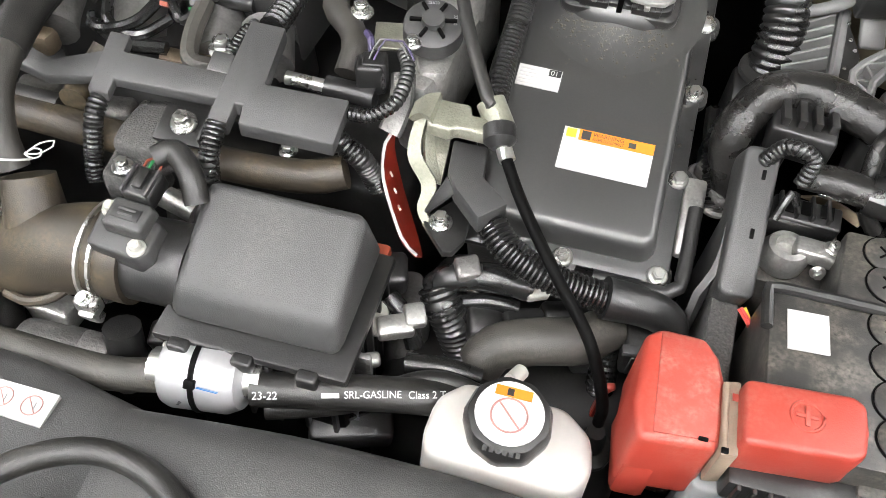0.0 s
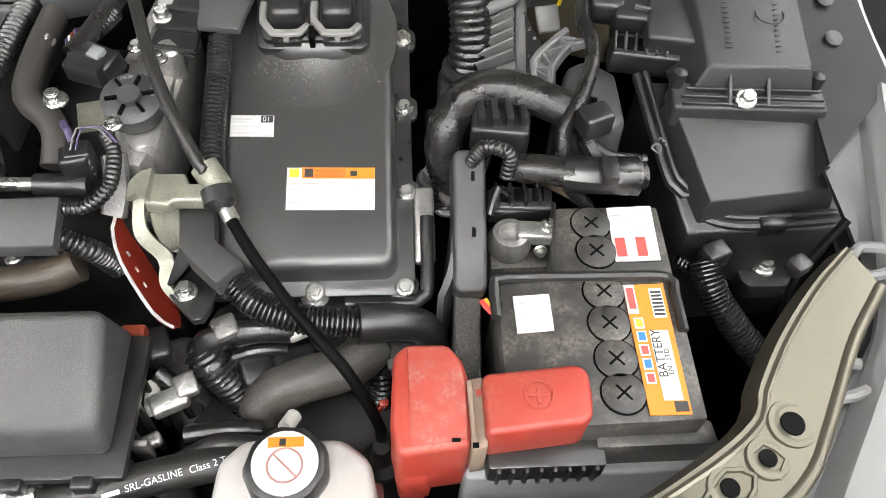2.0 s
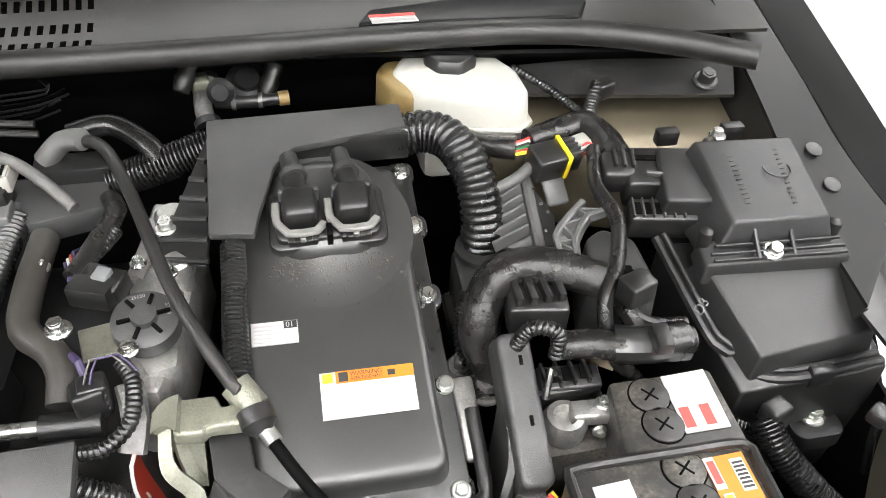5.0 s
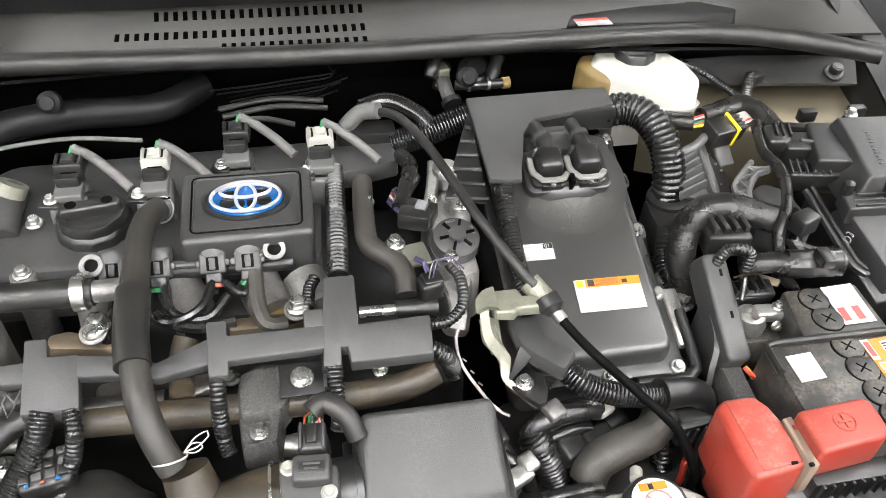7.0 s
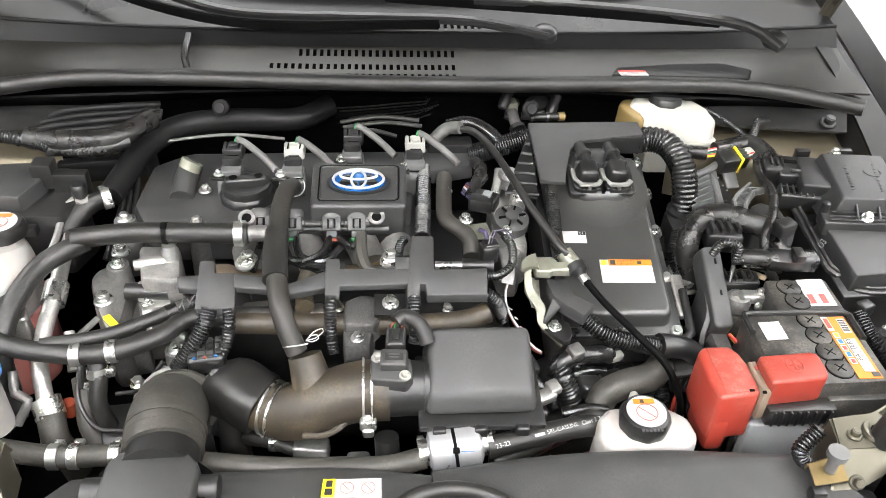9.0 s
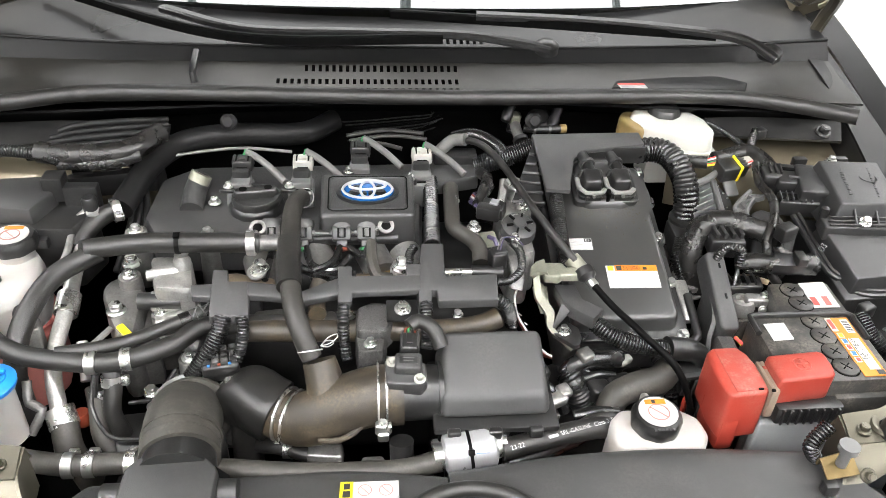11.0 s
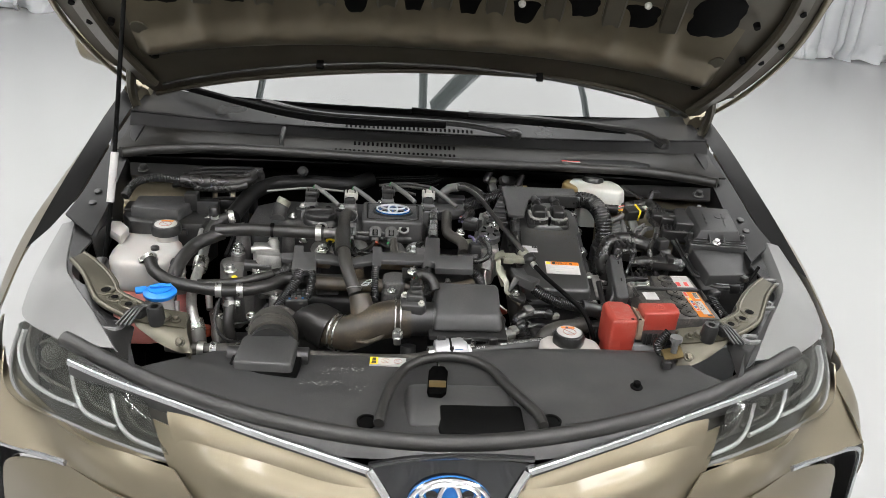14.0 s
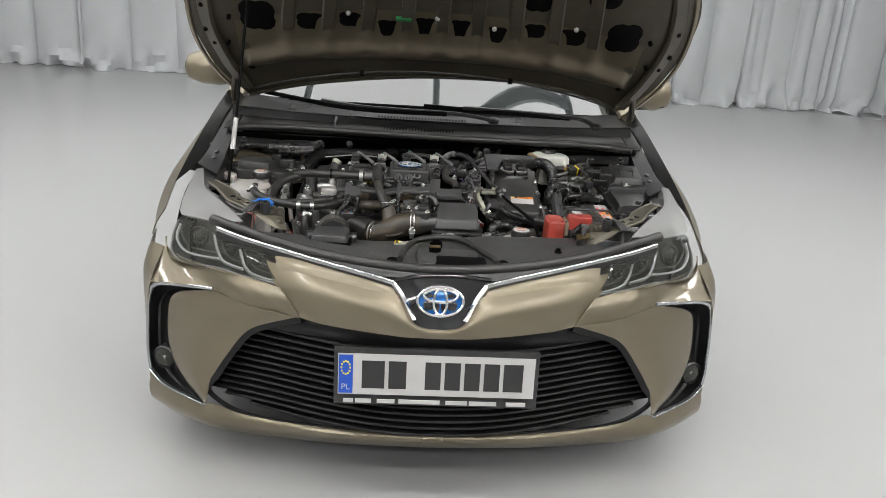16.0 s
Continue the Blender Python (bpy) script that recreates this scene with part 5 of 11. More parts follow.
for a, b, n in (((-0.205, 0.283), (-0.130, 0.300), 46), ((-0.232, 0.222), (-0.168, 0.240), 34), ((-0.150, 0.215), (-0.128, 0.225), 7)):
    for _ in range(n):
        k = rng.random()
        x, y = a[0] + (b[0] - a[0]) * k + rng.gauss(0, 0.006), a[1] + (b[1] - a[1]) * k + rng.gauss(0, 0.006)
        spot, up, face, far = scuff_tree.ray_cast(Vector((x, y, 2.0)), Vector((0, 0, -1)))
        r = rng.uniform(0.0006, 0.0022)
        poly = [(r * rng.uniform(0.4, 1.5) * math.cos(t), r * rng.uniform(0.4, 1.5) * math.sin(t)) for t in np.linspace(0, 2 * math.pi, 7)[:-1]]
        flecks.append(prism(poly, -0.0004, 0.0004, 0, 1.0, aim(spot, up if up.z > 0 else -up)))
part("scuff_marks", join(*flecks), M_SCUFF, cover, "pale scuff marks scattered over the cover")["kind"] = "stuff"
part("right_panel", sheet([
    [(0.0, 0.073, 0.690), (0.13, 0.083, 0.694), (0.25, 0.105, 0.702), (0.38, 0.150, 0.712), (0.50, 0.195, 0.724)],
    [(0.0, 0.16, 0.684), (0.13, 0.18, 0.690), (0.25, 0.20, 0.698), (0.37, 0.225, 0.706), (0.47, 0.235, 0.718)],
    [(0.0, 0.25, 0.688), (0.13, 0.27, 0.700), (0.25, 0.275, 0.704), (0.35, 0.28, 0.710), (0.44, 0.285, 0.716)],
    [(0.0, 0.325, 0.688), (0.13, 0.335, 0.697), (0.25, 0.335, 0.702), (0.34, 0.325, 0.708), (0.405, 0.315, 0.712)],
    [(0.0, 0.335, 0.65), (0.13, 0.345, 0.65), (0.25, 0.345, 0.65), (0.34, 0.335, 0.66), (0.405, 0.325, 0.66)]], 0.004, 24, 18), M_COVER, cover)
# solid block; the recess's shade is in its colour
part("front_recess", box(0.14, 0.075, 0.02, 0.008, pose(0.06, 0.115, 0.688, 4)), M_DARK, cover, "latch recess drawn as a near-black block")
part("seal_loop", tube([(-0.105, 0.085, 0.705), (-0.10, 0.12, 0.708), (-0.085, 0.19, 0.706), (-0.055, 0.255, 0.704), (-0.005, 0.288, 0.704), (0.05, 0.283, 0.706), (0.09, 0.25, 0.706), (0.115, 0.19, 0.706), (0.15, 0.12, 0.706), (0.155, 0.085, 0.706)], 0.009, 10), M_RUBBER, cover, "raised rubber loop")
part("latch_box", box(0.19, 0.12, 0.03, 0.012, pose(0.03, 0.155, 0.684, 4), 0.92), M_COVER, cover)
# plate raised over the cover, coloured as the slot's shade
part("latch_slot", prism([p[:2] for p in ((-0.0203, 0.2386, 0.7000), (-0.0115, 0.2534, 0.7000), (0.0076, 0.2525, 0.7000), (0.0131, 0.2371, 0.7000), (0.0066, 0.1756, 0.7000), (-0.0016, 0.1653, 0.7000), (-0.0234, 0.1664, 0.7000), (-0.0257, 0.1772, 0.7000))], 0.690, 0.7075, 0.001), M_SLOTSHADE, cover, "oval latch slot drawn as a near-black plate")
part("latch_plate", prism([p[:2] for p in ((-0.0215, 0.2056, 0.7010), (0.0074, 0.2042, 0.7010), (0.0058, 0.1856, 0.7010), (-0.0229, 0.1852, 0.7010))], 0.698, 0.7090, 0.001), M_GOLD, cover, "brass-coloured latch plate")
for x, y, z in ((-0.124, 0.100, 0.697), (0.173, 0.107, 0.700)):
    part("round_hole", lathe([(0.016, -0.002), (0.016, 0.0015), (0.013, 0.0015), (0.012, -0.001)], 20, aim((x, y, z), (0, -0.1, 1))), M_DARK, cover)
for x, y, z in ((-0.300, 0.345, 0.668), (0.340, 0.205, 0.7055)):
    bolt((x, y, z), 0.011, (0, -0.1, 1), M_DARK, cover)
wq = [(-0.1237, 0.3073, 0.6680), (-0.0568, 0.3040, 0.6680), (-0.0568, 0.3298, 0.6680), (-0.1220, 0.3305, 0.6680)]
lab = part("caution_label", quad(*wq, 0.006, 0.008), M_WHITE, cover, "white caution sticker with a yellow end")
part("yellow_end", on_quad(wq, 0.0, 0.0, 0.22, 1.0, 0.0066, 0.001), M_YELLOW, lab)
part("warning_sign", on_quad(wq, 0.06, 0.55, 0.17, 0.9, 0.0070, 0.001), M_INK, lab)
part("warning_sign", on_quad(wq, 0.05, 0.10, 0.18, 0.45, 0.0070, 0.001), M_INK, lab)


def prohibition(q, u, v, r, parent, lift):
    """A ring with a slash over a dark pictogram, on a label."""
    a, b, c, d = (Vector(p) for p in q)
    x, y = (b - a).normalized(), (d - a).normalized()
    n = x.cross(y).normalized()
    o = a.lerp(b, u).lerp(d.lerp(c, u), v) + n * lift
    pts = [o + x * (r * math.cos(i * math.pi / 12)) + y * (r * math.sin(i * math.pi / 12)) for i in range(26)]
    part("sign_ring", sweep(pts, [ring(r * 0.06, 6)] * 26), M_RINGINK, parent)
    part("sign_slash", sweep([o - (x - y) * (r * 0.7), o + (x - y) * (r * 0.7)], [ring(r * 0.055, 6)] * 2), M_RINGINK, parent)
    part("pictogram", quad(o - x * r * 0.4 - y * r * 0.55, o + x * r * 0.4 - y * r * 0.55, o + x * r * 0.25 + y * r * 0.4, o - x * r * 0.25 + y * r * 0.4, 0.0, 0.0005), M_GREYINK, parent)


prohibition(wq, 0.42, 0.5, 0.0075, lab, 0.0066)
prohibition(wq, 0.78, 0.5, 0.0075, lab, 0.0066)

# ---- air intake snorkel ----
sn = thing("intake_snorkel", (-0.30, 0.33, 0.66), "black air intake box with a ribbed rubber hose", "air intake")
part("box", bevelled(prism([(-0.362, 0.252), (-0.255, 0.247), (-0.252, 0.335), (-0.27, 0.355), (-0.345, 0.358), (-0.358, 0.34)], 0.64, 0.705, 0.006, 0.95), 0.001), M_COVER, sn)
# dark band round the box's foot, painted for the shade of its slot
part("slot_edge", prism([(-0.370, 0.246), (-0.248, 0.241), (-0.244, 0.338), (-0.262, 0.352), (-0.353, 0.354), (-0.366, 0.342)], 0.660, 0.6865, 0.002), M_DARK, sn)
part("collar", tube([(-0.305, 0.340, 0.675), (-0.307, 0.385, 0.672)], 0.046, 24, 0.02, r2=0.040), M_BLACK, sn)
for sx in (-0.368, -0.244):
    part("ear", lathe([(0.016, -0.010), (0.016, 0.010)], 18, aim((sx, 0.318, 0.68), (1, 0, 0))), M_BLACK, sn)
part("rubber_hose", tube([(-0.306, 0.372, 0.675), (-0.310, 0.40, 0.675), (-0.314, 0.43, 0.667), (-0.318, 0.462, 0.650), (-0.320, 0.485, 0.630)], 0.046, 28, 0.004), M_DUSTR, sn, "dusty ribbed rubber hose")
for k, (y, z, r) in enumerate(((0.376, 0.675, 0.0445), (0.388, 0.6755, 0.0465), (0.400, 0.675, 0.0475), (0.470, 0.646, 0.049))):
    part("rib", tube([(-0.307 - 0.001 * k, y, z), (-0.3075 - 0.001 * k, y + 0.006, z - 0.002 * (k > 2))], r, 28, 0.003), M_DUSTR, sn)
for y, z in ((0.478, 0.641), (0.486, 0.635)):
    part("clamp_band", tube([(-0.318, y, z), (-0.3185, y + 0.0020, z - 0.0015)], 0.0485, 28, 0.002), M_ALUD, sn)

# ---- engine top ----
engine = thing("engine", (-0.15, 0.74, 0.50), "engine with a black valve cover and ribbed sides", "engine")
part("block", bevelled(prism([(-0.40, 0.60), (0.14, 0.58), (0.15, 0.90), (-0.40, 0.92)], 0.42, 0.66, 0.02, 0.96), 0.004), M_BLACK, engine)
part("valve_cover", prism([(-0.4143, 0.7539, 0.7620)[:2], (-0.4095, 0.8631, 0.7620)[:2], (-0.3585, 0.9039, 0.7620)[:2], (0.0095, 0.9122, 0.7620)[:2], (-0.0065, 0.6953, 0.7620)[:2], (-0.1619, 0.7067, 0.7620)[:2], (-0.3911, 0.7071, 0.7620)[:2]], 0.69, 0.762, 0.010, 0.985), M_COVER, engine)
part("cover_ridge", tube([(-0.3455, 0.7675, 0.7620), (-0.3446, 0.8039, 0.7720), (-0.3400, 0.8309, 0.7780)], 0.017, 16), M_COVER, engine)
part("breather_pipe", tube([(-0.3411, 0.8163, 0.7820), (-0.3348, 0.8222, 0.7930)], 0.0165, 18, 0.004), M_YZINC, engine, "pale breather pipe")
oil = part("oil_cap", lathe([(0.041, 0), (0.041, 0.009), (0.0385, 0.013), (0.0365, 0.015), (0.0365, 0.022), (0.0345, 0.026), (0.029, 0.0265), (0.028, 0.0235), (0.001, 0.0235)], 48, aim((-0.250, 0.773, 0.760)), 24, 0.02), M_BLACK, engine, "round black oil filler cap")
part("grip", bevelled(prism([(-0.033, -0.009), (0.033, -0.009), (0.036, 0.0), (0.033, 0.009), (-0.033, 0.009), (-0.036, 0.0)], 0.020, 0.036, 0.003, 0.86, pose(-0.250, 0.773, 0.760, 0, 0, 8)), 0.0012), M_BLACK, oil)
for sx in (-1, 1):
    part("grip_dimple", lathe([(0.006, 0.0), (0.006, 0.0008), (0.001, 0.0008)], 14, pose(-0.250 + 0.018 * sx, 0.773 + 0.0025 * sx, 0.7962)), M_DARK, oil)
EQ = [(-0.1524, 0.6871, 0.8020), (-0.0187, 0.6876, 0.8020), (-0.0156, 0.7959, 0.8060), (-0.1535, 0.7972, 0.8060)]
part("emblem_box", bevelled(([(x * 1.01, y, 0.748) for x, y, z in EQ] + [(x, y, z + 0.001) for x, y, z in EQ], [(3, 2, 1, 0), (4, 5, 6, 7)] + [(i, (i + 1) % 4, 4 + (i + 1) % 4, 4 + i) for i in range(4)]), 0.007, 4), M_COVER, engine, "square black box carrying the badge")


def inset_loop(q, d, lift, r):
    """A rounded line that runs inside a quad's edge."""
    c = sum((Vector(p) for p in q), Vector()) / 4
    pts = []
    for i in range(4):
        p, before, after = Vector(q[i]), Vector(q[i - 1]), Vector(q[(i + 1) % 4])
        u, w = (before - p).normalized(), (after - p).normalized()
        k = p + (u + w) * d
        pts += [k + u * 0.006, k + (u + w) * 0.0018, k + w * 0.006]
    pts = [p + Vector((0, 0, lift)) for p in pts]
    return sweep(pts + pts[:2], [ring(r, 6)] * (len(pts) + 2))


# the groove isn't cut; a dark bead gives its shade
part("rim_groove", inset_loop(EQ, 0.011, 0.0012, 0.0011), M_DARK, engine, "dark bead for the groove inside the box edge")
part("rim_bead", inset_loop(EQ, 0.0135, 0.0010, 0.0012), M_COVER, engine)
EC = Vector((-0.0855, 0.7420, 0.8095))
part("badge_seat", moved(lathe([(0.5, -0.02), (0.5, 0.02), (0.46, 0.03), (0.44, 0.02)], 40), aim(EC - Vector((0, 0, 0.0035)), (0, -0.06, 1)) @ Matrix.Diagonal((0.092, 0.062, 0.1, 1))), M_BLACK, engine)
emblem(tuple(EC), (0, -0.06, 1), 0.077, 0, engine, "engine_emblem", M_SILVER, 0.025)
for x, y, z in ((-0.345, 0.795, 0.762), (-0.350, 0.69, 0.74), (-0.28, 0.69, 0.745)):
    bolt((x, y, z), 0.010, parent=engine)


def coil(px, white):
    c = thing("ignition_coil", (px[0], px[1], px[2] - 0.03), "ignition coil with its plug connector on the valve cover", "ignition coil", "ignition coils")
    x, y, z = px
    part("body", bevelled(prism([(x - 0.021, y - 0.030), (x + 0.021, y - 0.030), (x + 0.018, y + 0.02), (x - 0.018, y + 0.02)], z - 0.045, z - 0.004, 0.004, 0.94), 0.0015), M_GREYP, c)
    part("body_step", bevelled(box(0.030, 0.026, 0.010, 0.002, pose(x, y - 0.006, z + 0.001)), 0.0008), M_GREYP, c)
    part("body_groove", box(0.032, 0.003, 0.0012, 0, pose(x, y - 0.022, z - 0.0036)), M_DARK, c)
    part("neck", box(0.026, 0.03, 0.024, 0.004, pose(x, y + 0.012, z + 0.006)), M_BLACK, c)
    mt = M_BEIGEC if white else M_BLACK
    con = part("connector", bevelled(prism([(x - 0.013, y + 0.006), (x + 0.017, y + 0.006), (x + 0.018, y + 0.032), (x - 0.014, y + 0.032)], z + 0.012, z + 0.028, 0.0015, 0.95), 0.0007), mt, c, "pale connector" if white else "black connector")
    part("latch", box(0.012, 0.014, 0.004, 0.0008, pose(x + 0.002, y + 0.019, z + 0.0295)), mt, con)
    for sx in (-1, 1):
        part("latch_slot", box(0.0022, 0.017, 0.0012, 0, pose(x + 0.002 + 0.0088 * sx, y + 0.019, z + 0.0283)), M_DARK, con)
        part("side_rib", box(0.002, 0.022, 0.006, 0.0006, pose(x + 0.002 + 0.0125 * sx, y + 0.019, z + 0.0265)), mt, con)
    part("front_slot", box(0.016, 0.0012, 0.003, 0, pose(x + 0.002, y + 0.0062, z + 0.018)), M_DARK, con)
    for k in range(3):
        part("body_rib", box(0.003, 0.003, 0.022, 0.0006, pose(x - 0.010 + 0.010 * k, y - 0.0265, z - 0.018)), M_ALUD, c)
    part("foot", bevelled(prism([(x - 0.030, y - 0.024), (x - 0.008, y - 0.028), (x - 0.008, y - 0.004), (x - 0.027, y - 0.008)], z - 0.006, z - 0.001, 0.001), 0.0005), M_BLACK, c)
    bolt((x - 0.017, y - 0.017, z), 0.0075, parent=c)
    part("cable_sleeve", tube([(x + 0.006, y + 0.030, z + 0.034), (x + 0.022, y + 0.026, z + 0.026), (x + 0.045, y + 0.008, z + 0.016), (x + 0.066, y - 0.012, z + 0.004)], 0.0056, 10, ribs=0.0042, depth=0.07), M_GREYLOOM, c, "grey sleeved cable")
    part("wire", tube([(x + 0.004, y + 0.024, z + 0.030), (x + 0.007, y + 0.031, z + 0.036)], 0.0022, 8), M_GREEN, c)


for px, wh in (((-0.2746, 0.8057, 0.7900), False), ((-0.1843, 0.8014, 0.7920), True), ((-0.0973, 0.8436, 0.7920), False), ((-0.0028, 0.8125, 0.7970), True)):
    coil(px, wh)

# fuel rail with its four injectors and plugs
rail = thing("injector_rail", (-0.13, 0.66, 0.76), "fuel rail with four grey injector plugs", "fuel rail")
INJ = [(-0.2202, 0.6902, 0.7760), (-0.1769, 0.6877, 0.7760), (-0.1230, 0.6862, 0.7760), (-0.0878, 0.6860, 0.7760)]
AX = Vector((0, 0.72, 0.69))
for k, c in enumerate(INJ):
    m = aim(c, AX)
    inj = part("injector", bevelled(box(0.026, 0.018, 0.020, 0.002, m @ pose(0, 0, -0.004)), 0.0008), M_PLUGGREY, rail, "grey injector plug with a latch")
    part("cap", moved(lathe([(0.0145, 0.004), (0.0150, 0.008), (0.0145, 0.015), (0.0125, 0.017)], 24), m @ Matrix.Diagonal((1, 0.7, 1, 1))), M_PLUGGREY, inj)
    part("wing", box(0.034, 0.010, 0.007, 0.0015, m @ pose(0, 0.002, -0.003)), M_PLUGGREY, inj)
    part("window", box(0.012, 0.003, 0.014, 0.0008, m @ pose(0, 0.0085, -0.004)), M_DARK, inj)
    part("latch", box(0.006, 0.004, 0.012, 0.0008, m @ pose(0, 0.0095, -0.004)), M_PLUGGREY, inj)
    part("neck", bevelled(box(0.016, 0.014, 0.012, 0.002, m @ pose(0, 0, -0.018)), 0.0008), M_BLACK, inj)
    part("seal", moved(lathe([(0.0095, -0.028), (0.0095, -0.024)], 18), m @ Matrix.Diagonal((1, 0.8, 1, 1))), (M_YELLOW, M_GREEN, M_BRICKR, M_GREEN)[k], inj, "coloured rubber seal")
for a, b in zip(INJ, INJ[1:]):
    a, b = Vector(a), Vector(b)
    part("rail_bar", band([a.lerp(b, 0.15) + Vector((0, 0, -0.003)), a.lerp(b, 0.85) + Vector((0, 0, -0.003))], 0.009, 0.007), M_PLUGGREY, rail)
part("rail", tube([Vector(INJ[0]) + Vector((-0.03, 0.004, -0.016)), Vector(INJ[3]) + Vector((0.045, 0.004, -0.016))], 0.0085, 14), M_BLACK, rail)
for p, q in (((-0.2392, 0.6861, 0.7840), INJ[0]), ((-0.0603, 0.6836, 0.7860), INJ[3])):
    part("lug", lathe([(0.0115, -0.002), (0.0115, 0.002), (0.0070, 0.002), (0.0070, -0.002)], 22, aim(p, (0, -0.55, 0.83))), M_ALUD, rail, "aluminium fixing lug")
    part("lug_hole", lathe([(0.0071, -0.0010), (0.0068, -0.0004), (0.0005, -0.0004)], 16, aim(p, (0, -0.55, 0.83))), M_DARK, rail)
    part("lug_arm", band([Vector(p).lerp(Vector(q), 0.4), Vector(q)], 0.010, 0.004), M_ALUD, rail)

# ---- wiring tray over the engine ----
tray = thing("wiring_tray", (-0.1, 0.58, 0.75), "flat grey-black plastic wiring tray with branching arms", "wiring tray")


def slab(corners, name="arm", t=0.010):
    """A flat arm on sloping corners, pulled straight down by t."""
    n = len(corners)
    if sum(corners[i][0] * corners[(i + 1) % n][1] - corners[(i + 1) % n][0] * corners[i][1] for i in range(n)) < 0:
        corners = list(reversed(corners))
    v = [(x, y, z - t) for x, y, z in corners] + list(corners)
    f = [tuple(reversed(range(n))), tuple(range(n, 2 * n))] + [(i, (i + 1) % n, n + (i + 1) % n, n + i) for i in range(n)]
    return part(name, bevelled((v, f), 0.0018), M_GREY, tray)


slab([(-0.3172, 0.5842, 0.7645), (-0.2870, 0.5860, 0.7652), (-0.2851, 0.5661, 0.7572), (-0.3140, 0.5682, 0.7581)])
slab([(-0.2900, 0.6038, 0.7743), (-0.2706, 0.6035, 0.7742), (-0.2691, 0.5871, 0.7676), (-0.2421, 0.5866, 0.7674), (-0.2398, 0.5389, 0.7484), (-0.2897, 0.5385, 0.7482), (-0.2898, 0.5736, 0.7623)], "left_arm", 0.014)
slab([(-0.2445, 0.5842, 0.7685), (-0.2050, 0.5796, 0.7667), (-0.1724, 0.5698, 0.7627), (-0.1244, 0.5842, 0.7725), (-0.1240, 0.5602, 0.7629), (-0.1718, 0.5546, 0.7566), (-0.2040, 0.5612, 0.7593), (-0.2430, 0.5650, 0.7608)])
slab([(-0.1265, 0.5948, 0.7827), (-0.1083, 0.5945, 0.7826), (-0.1082, 0.5804, 0.7770), (-0.0180, 0.5804, 0.7770), (-0.0189, 0.5587, 0.7683), (-0.1081, 0.5573, 0.7677), (-0.1080, 0.5445, 0.7626), (-0.1264, 0.5448, 0.7627)], "middle_arm")
slab([(-0.0146, 0.6262, 0.7953), (0.0155, 0.6258, 0.7951), (0.0142, 0.5783, 0.7761), (0.0840, 0.5794, 0.7766), (0.0820, 0.5429, 0.7620), (0.0035, 0.5430, 0.7620), (0.0022, 0.5583, 0.7681), (-0.0044, 0.5584, 0.7682), (-0.0052, 0.5409, 0.7612), (-0.0225, 0.5412, 0.7613), (-0.0195, 0.5781, 0.7760)], "right_arm", 0.014)
slab([(-0.0365, 0.5966, 0.7834), (-0.0173, 0.5962, 0.7833), (-0.0180, 0.5788, 0.7763), (-0.0370, 0.5792, 0.7765)], "stub", 0.02)
part("top_box", prism([(-0.0000, 0.8637, 0.7900)[:2], (0.0875, 0.8756, 0.7900)[:2], (0.0881, 0.8151, 0.7900)[:2], (0.0298, 0.7992, 0.7900)[:2], (-0.0016, 0.7996, 0.7900)[:2]], 0.765, 0.790, 0.004, 0.98), M_GREY, tray)
part("top_box_rear", box(0.07, 0.03, 0.03, 0.004, pose(0.055, 0.865, 0.79)), M_BLACK, tray)


def taped(pts, r, n=14):
    """A cloth-taped bundle: a tube with uneven wrinkles and lumps."""
    line = spline(pts, 0.004)
    rings = []
    for i, c in enumerate(line):
        lap = 0.035 * ((i % 4) / 4)
        rings.append([((r * (1 + lap + 0.16 * noise.noise(Vector((i * 0.13, math.cos(a) * 1.2, math.sin(a) * 1.2 + r * 900))))) * math.cos(a), (r * (1 + lap + 0.16 * noise.noise(Vector((i * 0.13, math.cos(a) * 1.2, math.sin(a) * 1.2 + r * 900))))) * math.sin(a)) for a in np.linspace(0, 2 * math.pi, n + 1)[:-1]])
    return sweep(line, rings)


def loom(pts, r, label="black corrugated wiring loom", pitch=0.0038, name="wiring_loom", depth=0.14):
    if "taped" in label or "heat-shrink" in label:
        return solid(name, taped(pts, r), M_TAPE, label + " in the engine bay", "wiring loom", "wiring looms")
    return solid(name, tube(pts, r, 12, ribs=pitch, depth=depth), M_CONDUIT, label + " in the engine bay", "wiring loom", "wiring looms")


def hose(pts, r, label, material=None, n=14, r2=None, name="hose"):
    return solid(name, tube(pts, r, n, 0.008, r2=r2), material or M_RUBBER, label, "hose", "hoses")


loom([(0.0121, 0.8142, 0.7850), (0.0067, 0.7255, 0.7880), (0.0008, 0.6295, 0.7880)], 0.0112, pitch=0.0056, depth=0.16)
loom([(0.0856, 0.8542, 0.7850), (0.1288, 0.8525, 0.8000), (0.1790, 0.8576, 0.8150)], 0.0165)
loom([(-0.2722, 0.5438, 0.7450), (-0.2802, 0.5240, 0.7250), (-0.2987, 0.5101, 0.7000), (-0.3139, 0.5009, 0.6800)], 0.0115)
loom([(-0.2491, 0.5431, 0.7450), (-0.2468, 0.5279, 0.7300), (-0.2533, 0.5135, 0.7050), (-0.2643, 0.5040, 0.6900)], 0.008)
loom([(-0.1184, 0.5548, 0.7570), (-0.1197, 0.5336, 0.7450), (-0.1189, 0.5137, 0.7150), (-0.1156, 0.5035, 0.7000)], 0.008)
loom([(-0.0131, 0.5413, 0.7620), (-0.0132, 0.5195, 0.7450), (-0.0118, 0.5097, 0.7250), (-0.0133, 0.5048, 0.7150)], 0.0085)
